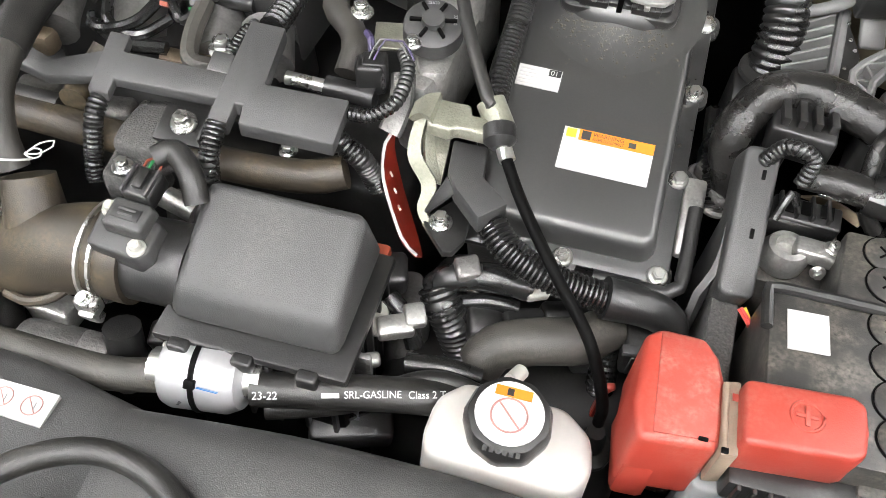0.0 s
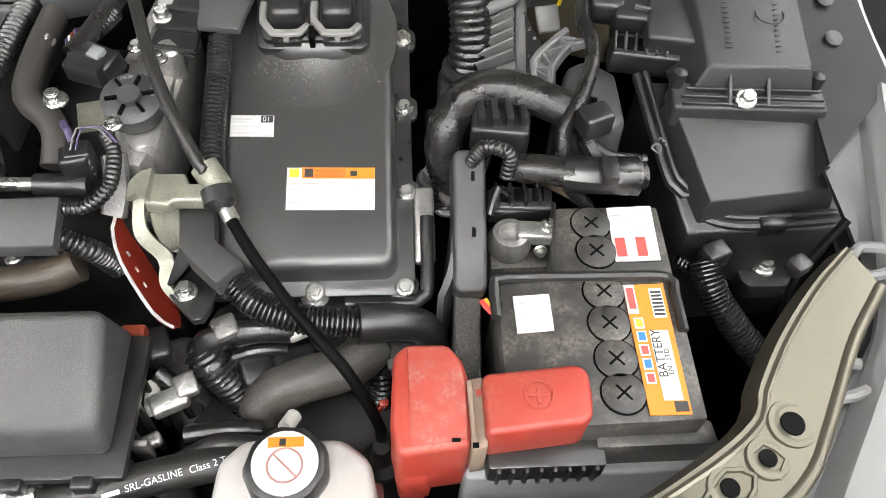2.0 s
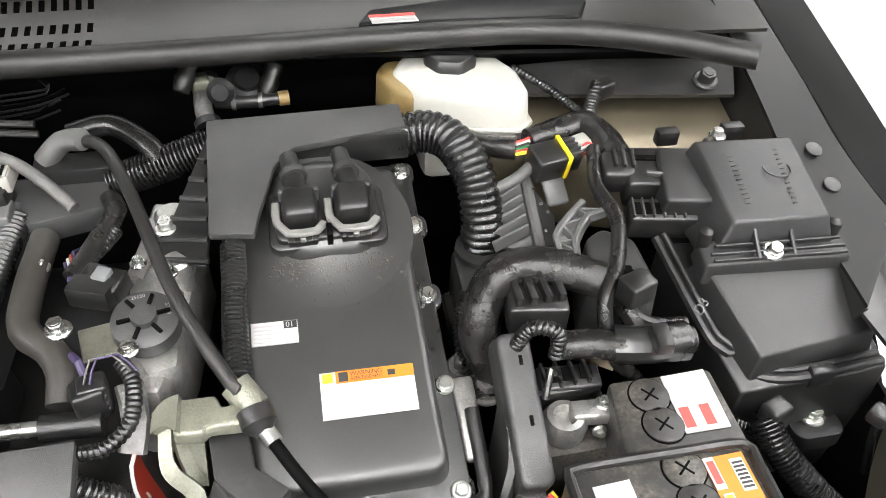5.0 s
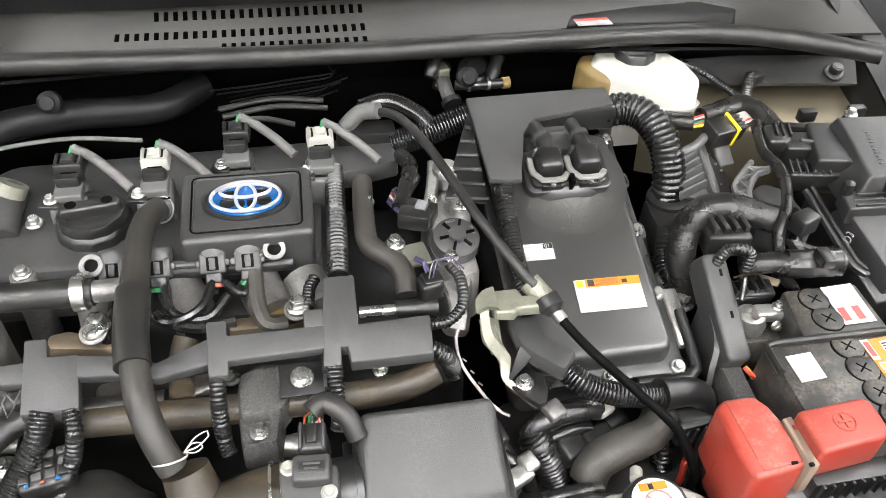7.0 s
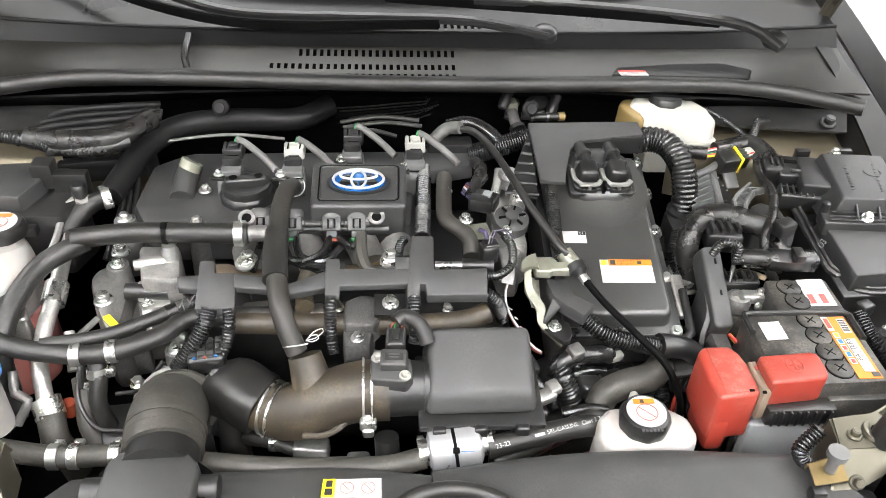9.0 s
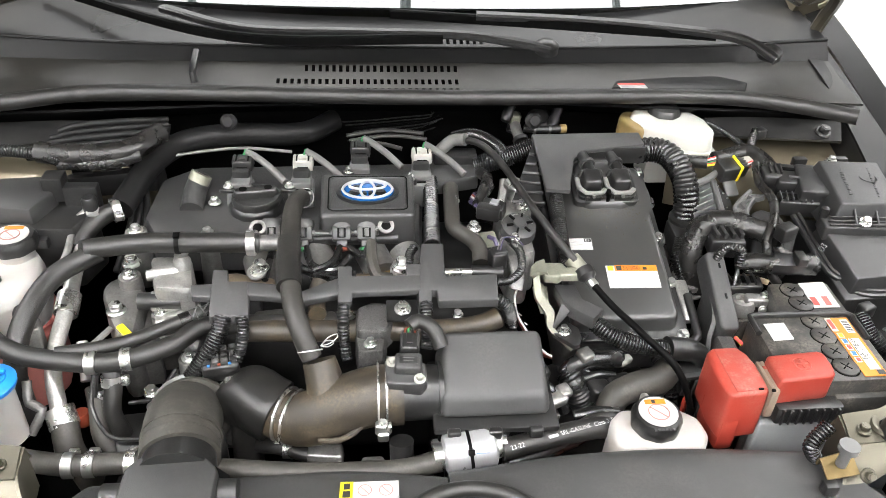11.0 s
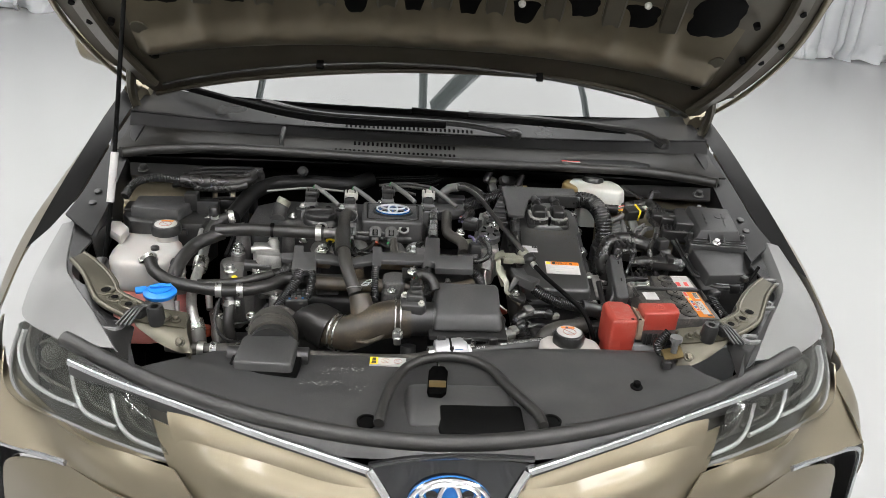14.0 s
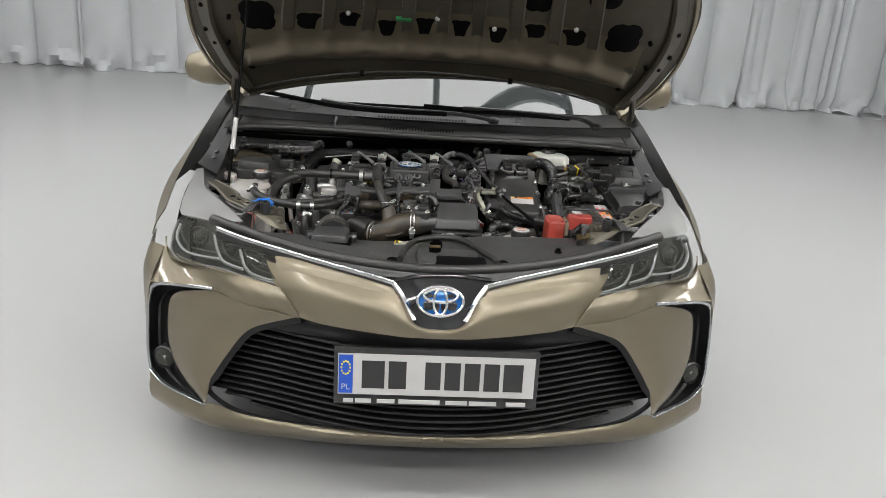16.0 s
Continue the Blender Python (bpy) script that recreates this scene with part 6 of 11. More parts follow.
loom([(0.0704, 0.5637, 0.7520), (0.0871, 0.5578, 0.7460), (0.1000, 0.5588, 0.7320), (0.1086, 0.5647, 0.7000)], 0.0095)

# ---- inverter ----
INV = pose(0.268, 0.690, 0.765, 18, 0, 0)
inv = thing("inverter", (0.268, 0.69, 0.66), "black metal inverter box with rounded edges and dusty lid", "inverter")


def rounded(x0, y0, x1, y1, r, n=5):
    pts = []
    for cx, cy, a0 in ((x1 - r, y1 - r, 0), (x0 + r, y1 - r, 90), (x0 + r, y0 + r, 180), (x1 - r, y0 + r, 270)):
        pts += [(cx + r * math.cos(radians(a0 + 90 * i / n)), cy + r * math.sin(radians(a0 + 90 * i / n))) for i in range(n + 1)]
    return pts


part("lid", prism(rounded(-0.078, -0.156, 0.075, 0.137, 0.014), -0.030, 0.0, 0.007, 0.955, INV, 3), M_INV, inv)
part("flange", prism(rounded(-0.088, -0.168, 0.089, 0.150, 0.010), -0.036, -0.026, 0.002, 1.0, INV), M_FLANGE, inv)
part("housing", prism(rounded(-0.080, -0.160, 0.080, 0.145, 0.012), -0.15, -0.036, 0.004, 1.0, INV), M_ALUD, inv)
part("raised_seat", prism(rounded(-0.045, 0.035, 0.052, 0.14, 0.03), -0.01, 0.016, 0.010, 0.86, INV, 3), M_INV, inv)
for u, v in ((0.083, 0.008), (0.083, -0.075), (0.080, -0.162), (0.004, -0.164), (0.080, 0.140), (-0.082, 0.14), (0.083, 0.08)):
    bolt(INV @ Vector((u, v, -0.026)), 0.0085, INV.to_3x3() @ Vector((0, 0, 1)), parent=inv)
    part("lug", prism(rounded(u - 0.012, v - 0.012, u + 0.012, v + 0.012, 0.008), -0.034, -0.027, 0.001, 1.0, INV), M_FLANGE, inv)
part("side_bracket", bevelled(box(0.018, 0.070, 0.012, 0.003, INV @ pose(0.098, -0.105, -0.03)), 0.001), M_ALU, inv)
part("corner_pipe", tube([INV @ Vector(p) for p in ((0.030, -0.176, -0.022), (0.088, -0.176, -0.022), (0.098, -0.168, -0.022), (0.100, -0.100, -0.020))], 0.006, 10), M_BLACK, inv)
# two stickers on the lid
def inv_quad(u0, v0, u1, v1, spin=0.0):
    c, k = Vector(((u0 + u1) / 2, (v0 + v1) / 2, 0)), math.radians(spin)
    out = []
    for u, v in ((u0, v0), (u1, v0), (u1, v1), (u0, v1)):
        d = Vector((u, v, 0)) - c
        out.append(INV @ (c + Vector((d.x * math.cos(k) - d.y * math.sin(k), d.x * math.sin(k) + d.y * math.cos(k), 0))))
    return out


q = inv_quad(-0.067, -0.032, -0.030, -0.012, -1)
lab = part("serial_sticker", quad(*q, 0.0012, 0.001), M_WHITE, inv, "small white serial sticker")
part("black_field", on_quad(q, 0.70, 0.66, 0.98, 0.97, 0.0017, 0.0005), M_INK, lab)
lettering("01", q, 0.74, 0.70, 0.0048, M_WHITE, lab, lift=0.0020)
for k, w in enumerate((0.45, 0.5, 0.62, 0.66, 0.60)):
    part("text_bar", on_quad(q, 0.05, 0.80 - 0.17 * k, 0.05 + w, 0.87 - 0.17 * k, 0.0017, 0.0005), M_GREYINK, lab)
part("code_square", on_quad(q, 0.74, 0.10, 0.95, 0.55, 0.0017, 0.0005), M_GREYINK, lab)
q = inv_quad(-0.018, -0.100, 0.056, -0.062, -1)
lab = part("warning_sticker", quad(*q, 0.0012, 0.001), M_WHITE, inv, "white warning sticker with an orange heading")
part("orange_heading", on_quad(q, 0.17, 0.74, 1.0, 1.0, 0.0017, 0.0005), M_ORANGE, lab)
part("warning_triangle", on_quad(q, 0.03, 0.77, 0.14, 0.97, 0.0017, 0.0005), M_YELLOW, lab)
part("warning_triangle", on_quad(q, 0.20, 0.77, 0.30, 0.97, 0.0020, 0.0005), M_INK, lab)
lettering("WARNING", q, 0.32, 0.875, 0.0038, M_INK, lab, lift=0.0020)
lettering("AVERTISSEMENT", q, 0.32, 0.775, 0.0032, M_INK, lab, width=0.026, lift=0.0020)
part("text_bar", on_quad(q, 0.72, 0.80, 0.80, 0.92, 0.0020, 0.0005), M_INK, lab)
for k, w in enumerate((0.62, 0.80, 0.50, 0.70)):
    part("text_bar", on_quad(q, 0.04, 0.62 - 0.15 * k, 0.04 + w, 0.655 - 0.15 * k, 0.0017, 0.0005), M_GREYINK, lab)
# power plugs on the inverter
plug = thing("power_connector", (0.27, 0.77, 0.79), "pair of black power plugs in a metal collar", "connector")
part("collar", prism(rounded(-0.040, 0.050, 0.048, 0.10, 0.008), 0.006, 0.020, 0.003, 1.0, INV), M_BLACK, plug)
part("gasket", prism(rounded(-0.046, 0.045, 0.054, 0.105, 0.010), 0.002, 0.014, 0.003, 1.0, INV), M_BLACK, plug)
for u in (-0.018, 0.026):
    b = part("plug", bevelled(box(0.032, 0.036, 0.028, 0.006, INV @ pose(u, 0.078, 0.026), 0.85), 0.001), M_BLACK, plug)
    part("boot", tube([INV @ Vector((u, 0.088, 0.030)), INV @ Vector((u - 0.003, 0.108, 0.032)), INV @ Vector((u - 0.005, 0.130, 0.026))], 0.009, 12, r2=0.008), M_BLACK, b)
    part("boot_ring", tube([INV @ Vector((u - 0.002, 0.104, 0.032)), INV @ Vector((u - 0.003, 0.110, 0.0315))], 0.0115, 14), M_COVER, b)
    part("latch", band([INV @ Vector(p) for p in ((u - 0.020, 0.086, 0.022), (u - 0.020, 0.066, 0.024), (u - 0.012, 0.054, 0.026), (u + 0.012, 0.054, 0.026), (u + 0.019, 0.062, 0.024))], 0.007, 0.005), M_LATCH, b, "pale grey plastic latch")
    for k in range(3):
        part("latch_tooth", box(0.005, 0.005, 0.006, 0.001, INV @ pose(u - 0.010 + 0.010 * k, 0.0495, 0.020 + 0.003 * (k % 2))), M_LATCH if k == 1 else M_BLACK, b)
    part("plug_band", bevelled(box(0.034, 0.006, 0.020, 0.002, INV @ pose(u, 0.090, 0.026)), 0.0008), M_COVER, b)
    part("latch_foot", box(0.024, 0.006, 0.008, 0.001, INV @ pose(u, 0.050, 0.018)), M_BLACK, b)
part("centre_key", box(0.005, 0.012, 0.018, 0.001, INV @ pose(0.004, 0.052, 0.022)), M_DARK, plug)
part("foot_dome", moved(lathe([(1.0, -0.03), (0.93, 0.0), (0.86, 0.025), (0.78, 0.07), (0.66, 0.17), (0.54, 0.35), (0.44, 0.56), (0.34, 0.80), (0.26, 0.94), (0.2, 1.0)], 48), INV @ pose(0.004, 0.070, 0.0) @ Matrix.Diagonal((0.074, 0.080, 0.010, 1))), M_INV, inv, "shallow dome under the power plugs")
rd = random.Random(7)
crumbs = []
for k in range(420):
    a, d = rd.uniform(-2.45, -0.75), abs(rd.gauss(0, 0.017))
    u, w = 0.004 + (0.046 + d) * math.cos(a), 0.078 + (0.040 + d) * math.sin(a)
    e = math.hypot((u - 0.004) / 0.074, (w - 0.070) / 0.080)
    h = 0.010 * float(np.interp(e, (0.2, 0.26, 0.34, 0.44, 0.54, 0.66, 0.78, 0.86, 0.93), (1.0, 0.94, 0.80, 0.56, 0.35, 0.17, 0.07, 0.025, 0.0)))
    g = 0.0003 + 0.0011 * rd.random() ** 3
    crumbs.append(moved(lathe([(1.0, 0.0), (0.5, 0.6), (0.01, 0.8)], 6), INV @ pose(u, w, h, 0, 0, rd.uniform(0, 180)) @ Matrix.Diagonal((g * 1.5, g, 0.0004, 1))))
part("dried_dust", join(*crumbs), M_DUSTFLECK, inv, "pale dried dust below the power plugs")["kind"] = "stuff"
# cable guide frame behind it
guide = thing("cable_guide", (0.26, 0.82, 0.80), "angular grey-black plastic cable guide over the inverter", "cable guide")
part("top_plate", prism([(0.176, 0.866), (0.352, 0.870), (0.354, 0.838), (0.250, 0.822), (0.232, 0.800), (0.216, 0.745), (0.212, 0.727), (0.176, 0.731)], 0.822, 0.830, 0.002, 1.0, pose(0, 0, 0) @ Matrix.Translation((0.26, 0.85, 0.83)) @ Euler((radians(9), 0, 0)).to_matrix().to_4x4() @ Matrix.Translation((-0.26, -0.85, -0.826))), M_GREY, guide)
part("rear_skirt", box(0.176, 0.005, 0.045, 0.002, pose(0.265, 0.866, 0.810)), M_GREY, guide)
part("front_skirt", box(0.110, 0.004, 0.028, 0.001, pose(0.300, 0.832, 0.815)), M_BLACK, guide)
part("side_rib_plate", sheet([[(0.13, 0.74, 0.785), (0.15, 0.79, 0.80), (0.176, 0.85, 0.825)], [(0.172, 0.72, 0.79), (0.176, 0.77, 0.80), (0.178, 0.84, 0.82)]], 0.004, 8, 4), M_BLACK, guide)
for k in range(6):
    part("rib", tube([(0.128 + 0.008 * k, 0.735 + 0.018 * k, 0.792 + 0.006 * k), (0.174, 0.72 + 0.020 * k, 0.798 + 0.005 * k)], 0.0025, 6), M_BLACK, guide)
loom([(0.345, 0.850, 0.812), (0.375, 0.848, 0.816), (0.398, 0.832, 0.812), (0.412, 0.800, 0.795), (0.415, 0.775, 0.768), (0.414, 0.763, 0.735), (0.414, 0.758, 0.70)], 0.0205, "thick black corrugated cable conduit", 0.0066, depth=0.09)
loom([(0.193, 0.735, 0.800), (0.192, 0.700, 0.785), (0.190, 0.650, 0.768), (0.193, 0.605, 0.752)], 0.0105)

# ---- battery and what sits on it ----
bat = thing("battery", (0.50, 0.48, 0.55), "dusty black car battery with labels and six caps", "battery")
BZ = 0.744
bp = [(0.4701, 0.5852, 0.7440), (0.5577, 0.5847, 0.7440), (0.5551, 0.3920, 0.7440), (0.4110, 0.3884, 0.7440), (0.4141, 0.5173, 0.7440), (0.4603, 0.5197, 0.7440)]
part("case", prism([p[:2] for p in bp], 0.56, BZ, 0.004, 0.995), M_BATT, bat)
part("terminal_shelf", prism([(0.4226, 0.6204, 0.7000)[:2], (0.4828, 0.6251, 0.7000)[:2], (0.4747, 0.5520, 0.7000)[:2], (0.4161, 0.5510, 0.7000)[:2]], 0.56, 0.703, 0.003), M_BATT, bat)
part("front_ledge", prism([(0.4794, 0.4002, 0.7250)[:2], (0.5651, 0.4022, 0.7250)[:2], (0.5671, 0.3832, 0.7250)[:2], (0.4770, 0.3826, 0.7250)[:2]], 0.60, 0.722, 0.003), M_BATT, bat)
part("carry_handle", tube([(0.4114, 0.4780, 0.7460), (0.4125, 0.5111, 0.7470), (0.4220, 0.5129, 0.7470), (0.4968, 0.5125, 0.7470), (0.5481, 0.5107, 0.7470), (0.5514, 0.4947, 0.7470), (0.5514, 0.4625, 0.7460)], 0.0042, 8), M_BLACK, bat, "black carrying handle folded flat")
for c in ((0.4974, 0.5663, 0.7440), (0.4976, 0.5383, 0.7440), (0.4969, 0.4998, 0.7440), (0.4965, 0.4716, 0.7440), (0.4965, 0.4415, 0.7440), (0.4970, 0.4141, 0.7440)):
    cap = part("cell_cap", lathe([(0.0158, 0), (0.0158, 0.0016), (0.0150, 0.0022), (0.001, 0.0022)], 32, aim(c)), M_BATT, bat)
    part("cap_joint", lathe([(0.0172, 0.0), (0.0172, 0.0006), (0.0157, 0.0006)], 32, aim(c)), M_DARK, cap)
    for a in (40, 130):
        part("slot", box(0.0155, 0.0018, 0.0012, 0.0003, Matrix.Translation((c[0], c[1], c[2] + 0.0020)) @ pose(0, 0, 0, 0, 0, a)), M_DARK, cap)
q = [(0.5112, 0.5274, 0.7445), (0.5477, 0.5275, 0.7445), (0.5503, 0.5828, 0.7445), (0.5127, 0.5814, 0.7445)]
lab = part("red_white_label", quad(*q, 0.0012, 0.001), M_WHITE, bat, "white label with red blocks")
for u in (0.06, 0.52):
    part("red_block", on_quad(q, u, 0.08, u + 0.22, 0.42, 0.0016, 0.0004), M_REDINK, lab)
for k in range(5):
    for u in (0.06, 0.52):
        part("text_bar", on_quad(q, u, 0.52 + 0.08 * k, u + 0.38 - 0.05 * (k % 2), 0.555 + 0.08 * k, 0.0016, 0.0004), M_GREYINK, lab)
q = [(0.5124, 0.3961, 0.7445), (0.5427, 0.3959, 0.7445), (0.5444, 0.5055, 0.7445), (0.5124, 0.5045, 0.7445)]
lab = part("orange_label", quad(*q, 0.0012, 0.001), M_ORANGE, bat, "orange and white label with pictograms and lettering")
part("white_field", on_quad(q, 0.40, 0.10, 0.86, 0.62, 0.0016, 0.0004), M_WHITE, lab)
part("white_field", on_quad(q, 0.0, 0.76, 0.26, 1.0, 0.0016, 0.0004), M_WHITE, lab)
part("white_field", on_quad(q, 0.60, 0.72, 0.92, 0.96, 0.0016, 0.0004), M_WHITE, lab)
part("maker_bar", on_quad(q, 0.05, 0.80, 0.22, 0.97, 0.0020, 0.0004), M_REDINK, lab)
for k in range(7):
    part("code_bar", on_quad(q, 0.63, 0.74 + 0.03 * k, 0.89, 0.755 + 0.03 * k, 0.0020, 0.0004), M_INK, lab)
for k, mt in enumerate((M_YELLOW, M_BLUEINK, M_WHITE, M_BLUEINK, M_WHITE)):
    v = 0.64 - 0.105 * k
    part("pictogram", on_quad(q, 0.08, v, 0.32, v + 0.085, 0.0018, 0.0005), M_WHITE, lab)
    part("pictogram_field", on_quad(q, 0.12, v + 0.012, 0.28, v + 0.072, 0.0022, 0.0004), mt if mt is not M_WHITE else M_REDINK, lab)
part("mark", on_quad(q, 0.62, 0.02, 0.94, 0.09, 0.0020, 0.0004), M_INK, lab)
rq = [q[1], q[2], q[3], q[0]]
lettering("BATTERY", rq, 0.26, 0.38, 0.0070, M_INK, lab, lift=0.0022)
lettering("LN1 STD", rq, 0.28, 0.24, 0.0040, M_INK, lab, lift=0.0022)
q = [(0.4258, 0.4643, 0.7445), (0.4537, 0.4662, 0.7445), (0.4537, 0.4983, 0.7445), (0.4254, 0.4968, 0.7445)]
lab = part("square_label", quad(*q, 0.0012, 0.001), M_WHITE, bat, "plain white square sticker")
for k in range(5):
    part("text_bar", on_quad(q, 0.1, 0.14 + 0.16 * k, 0.9, 0.18 + 0.16 * k, 0.0015, 0.0003), M_GREYINK, lab)
jac = solid("battery_jacket", prism([(0.3958, 0.4069, 0.6600)[:2], (0.4967, 0.4074, 0.6600)[:2], (0.5350, 0.4077, 0.6600)[:2], (0.5364, 0.4152, 0.6600)[:2], (0.3981, 0.4220, 0.6600)[:2]], 0.45, 0.690, 0.004), M_GREYBOX, "smooth grey battery jacket below the battery", "battery jacket")
solid("battery_front_jacket", bevelled(box(0.215, 0.016, 0.17, 0.004, pose(0.495, 0.385, 0.605)), 0.001), M_GREYBOX, "smooth grey insulating jacket in front of the battery", "battery jacket")
for c in ((0.3896, 0.6342, 0.6900), (0.3772, 0.6624, 0.6900)):
    bolt(c, 0.016, material=M_ALUD, label="large dull flanged bolt beside the inverter")
bat.location += Vector((0.004, 0.002, 0.0))
# negative clamp
cl = thing("battery_clamp", (0.44, 0.58, 0.70), "dull metal battery clamp with bolts", "battery clamp")
part("ring", lathe([(0.018, 0), (0.019, 0.010), (0.015, 0.020), (0.010, 0.021), (0.009, 0.012), (0.001, 0.012)], 24, aim((0.438, 0.575, 0.705))), M_ALU, cl)
part("jaw", bevelled(box(0.034, 0.018, 0.014, 0.003, pose(0.460, 0.576, 0.722, 0, 0, -5)), 0.001), M_ALU, cl)
bolt((0.470, 0.578, 0.728), 0.007, parent=cl)
bolt((0.462, 0.561, 0.718), 0.006, (0, -1, 0.2), parent=cl)
part("sensor_block", box(0.05, 0.024, 0.02, 0.003, pose(0.445, 0.606, 0.722, 8)), M_BLACK, cl)
for k in range(4):
    part("rib", box(0.003, 0.022, 0.010, 0.0008, pose(0.428 + 0.012 * k, 0.607, 0.735)), M_BLACK, cl)
part("wire", tube([(0.436, 0.60, 0.745), (0.425, 0.59, 0.765), (0.418, 0.575, 0.75)], 0.003, 8), M_CONDUIT, cl)

# red terminal cover
red = thing("terminal_cover", (0.40, 0.42, 0.67), "faded red plastic battery terminal cover with a plus sign", "terminal cover")
LH = [(0.3366, 0.4560), (0.3470, 0.4640), (0.3780, 0.4640), (0.3880, 0.4500), (0.3930, 0.4300), (0.3930, 0.3990), (0.3905, 0.3815), (0.3385, 0.3765), (0.3340, 0.4029)]
part("left_hood", prism(LH, 0.664, 0.741, 0.006, 0.985, None, 3), M_RED, red)
part("dust_layer", prism([(0.3475, 0.4590), (0.3770, 0.4590), (0.3850, 0.4470), (0.3885, 0.4290), (0.3885, 0.3995), (0.3872, 0.3870), (0.3485, 0.3835)], 0.738, 0.7418, 0.0008), M_REDDUST, red, "grey dust lying on the red hood")
part("lower_skirt", prism([(0.3345, 0.4333), (0.3640, 0.4338), (0.3640, 0.3775), (0.3386, 0.3760)], 0.645, 0.700, 0.006, 0.98), M_RED, red)
part("strap", prism([(0.3900, 0.4310), (0.4010, 0.4330), (0.4010, 0.3800), (0.3900, 0.3780)], 0.70, 0.7435, 0.0015), M_STRAP, red, "dust-covered hinge strap")
part("hinge_pin", tube([(0.3915, 0.4290, 0.7440), (0.3920, 0.3830, 0.7440)], 0.0022, 10), M_STRAP, red)
part("hinge_mark", box(0.004, 0.005, 0.0008, 0, pose(0.3975, 0.4200, 0.7440)), M_RED, red)
part("right_hood", prism([(0.3990, 0.4294, 0.7570)[:2], (0.4679, 0.4352, 0.7570)[:2], (0.4759, 0.4303, 0.7570)[:2], (0.4762, 0.4107, 0.7570)[:2], (0.4739, 0.3936, 0.7570)[:2], (0.4658, 0.3893, 0.7570)[:2], (0.3989, 0.3830, 0.7570)[:2]], 0.716, 0.757, 0.006, 0.985, None, 3), M_RED, red)
pc = (0.4375, 0.4112, 0.7570)
part("plus_ring", sweep([Vector((pc[0] + 0.010 * math.cos(i * math.pi / 14), pc[1] + 0.010 * math.sin(i * math.pi / 14), pc[2])) for i in range(30)], [ring(0.0012, 6)] * 30), M_RED, red)
part("plus_sign", join(box(0.014, 0.003, 0.0024, 0.0006, pose(*pc)), box(0.003, 0.014, 0.0024, 0.0006, pose(pc[0], pc[1], pc[2] + 0.0002))), M_RED, red)
part("notch", box(0.006, 0.0026, 0.002, 0.0004, pose(0.3795, 0.3865, 0.7420)), M_DARK, red)
part("hinge_tab", box(0.0045, 0.004, 0.003, 0.0006, pose(0.3925, 0.3815, 0.7435)), M_DARK, red)
fl = thing("terminal_fuse_block", (0.45, 0.375, 0.69), "ribbed black fuse block under the red cover", "fuse block")
part("block", box(0.085, 0.022, 0.026, 0.003, pose(0.445, 0.384, 0.706)), M_BLACK, fl)
for k in range(8):
    part("rib", box(0.003, 0.004, 0.024, 0.0008, pose(0.410 + 0.010 * k, 0.372, 0.706)), M_BLACK, fl)

# upright black cover beside the battery
hcv = thing("cable_cover", (0.402, 0.58, 0.70), "tall rounded black cable cover with small slots", "cable cover")
HM = pose(0.402, 0.579, 0.738, 27, 0, -1)
part("shell", prism(rounded(-0.0145, -0.066, 0.0145, 0.062, 0.008), -0.030, 0.010, 0.004, 0.93, HM, 3), M_GREY, hcv)
for v in (0.035, -0.012):
    part("slot", box(0.003, 0.008, 0.002, 0.0005, HM @ pose(0.003, v, 0.0100)), M_DARK, hcv)
part("side_plate", sheet([[(0.375, 0.53, 0.70), (0.385, 0.55, 0.72), (0.39, 0.60, 0.74)], [(0.37, 0.49, 0.58), (0.38, 0.53, 0.58), (0.385, 0.60, 0.58)]], 0.006, 8, 6), M_GREY, hcv)
part("wires", tube([(0.413, 0.525, 0.70), (0.42, 0.515, 0.695), (0.425, 0.52, 0.68)], 0.003, 6), M_YELLOW, hcv)
part("red_wire", tube([(0.410, 0.522, 0.703), (0.418, 0.512, 0.70), (0.424, 0.515, 0.685)], 0.0025, 6), M_REDINK, hcv)

# battery-side tray walls
solid("battery_tray_wall", box(0.022, 0.14, 0.16, 0.004, pose(0.398, 0.50, 0.62, 0, 0, -4)), M_FOAM, "dust-covered grey tray wall beside the battery", "battery tray")

# ---- right hand fuse box ----
fb = thing("fuse_box", (0.64, 0.68, 0.70), "large black fuse box with a stepped lid", "fuse box")
FB_FACES = [(3, 2, 1, 0), (4, 5, 6, 7), (0, 1, 5, 4), (1, 2, 6, 5), (2, 3, 7, 6), (3, 0, 4, 7)]


def hexa(low, top, bev, seg=3):
    """A block between four lower and four upper corners, both counter-clockwise seen from above."""
    return bevelled((list(low) + list(top), FB_FACES), bev, seg)


part("base", hexa([(0.585, 0.570, 0.58), (0.735, 0.575, 0.58), (0.725, 0.70, 0.58), (0.562, 0.71, 0.58)], [(0.590, 0.572, 0.722), (0.730, 0.577, 0.722), (0.722, 0.70, 0.768), (0.562, 0.71, 0.770)], 0.003), M_BLACK, fb)
part("inner_rim", tube([(0.567, 0.712, 0.779), (0.586, 0.618, 0.742), (0.603, 0.609, 0.738), (0.608, 0.593, 0.731), (0.642, 0.584, 0.728), (0.722, 0.587, 0.730)], 0.003, 8), M_BLACK, fb)
lettering("D3", [(0.5601, 0.6129, 0.7720), (0.5732, 0.6253, 0.7780), (0.5672, 0.6314, 0.7800), (0.5542, 0.6188, 0.7740)], 0.1, 0.3, 0.009, M_GREYP, fb, lift=0.002)
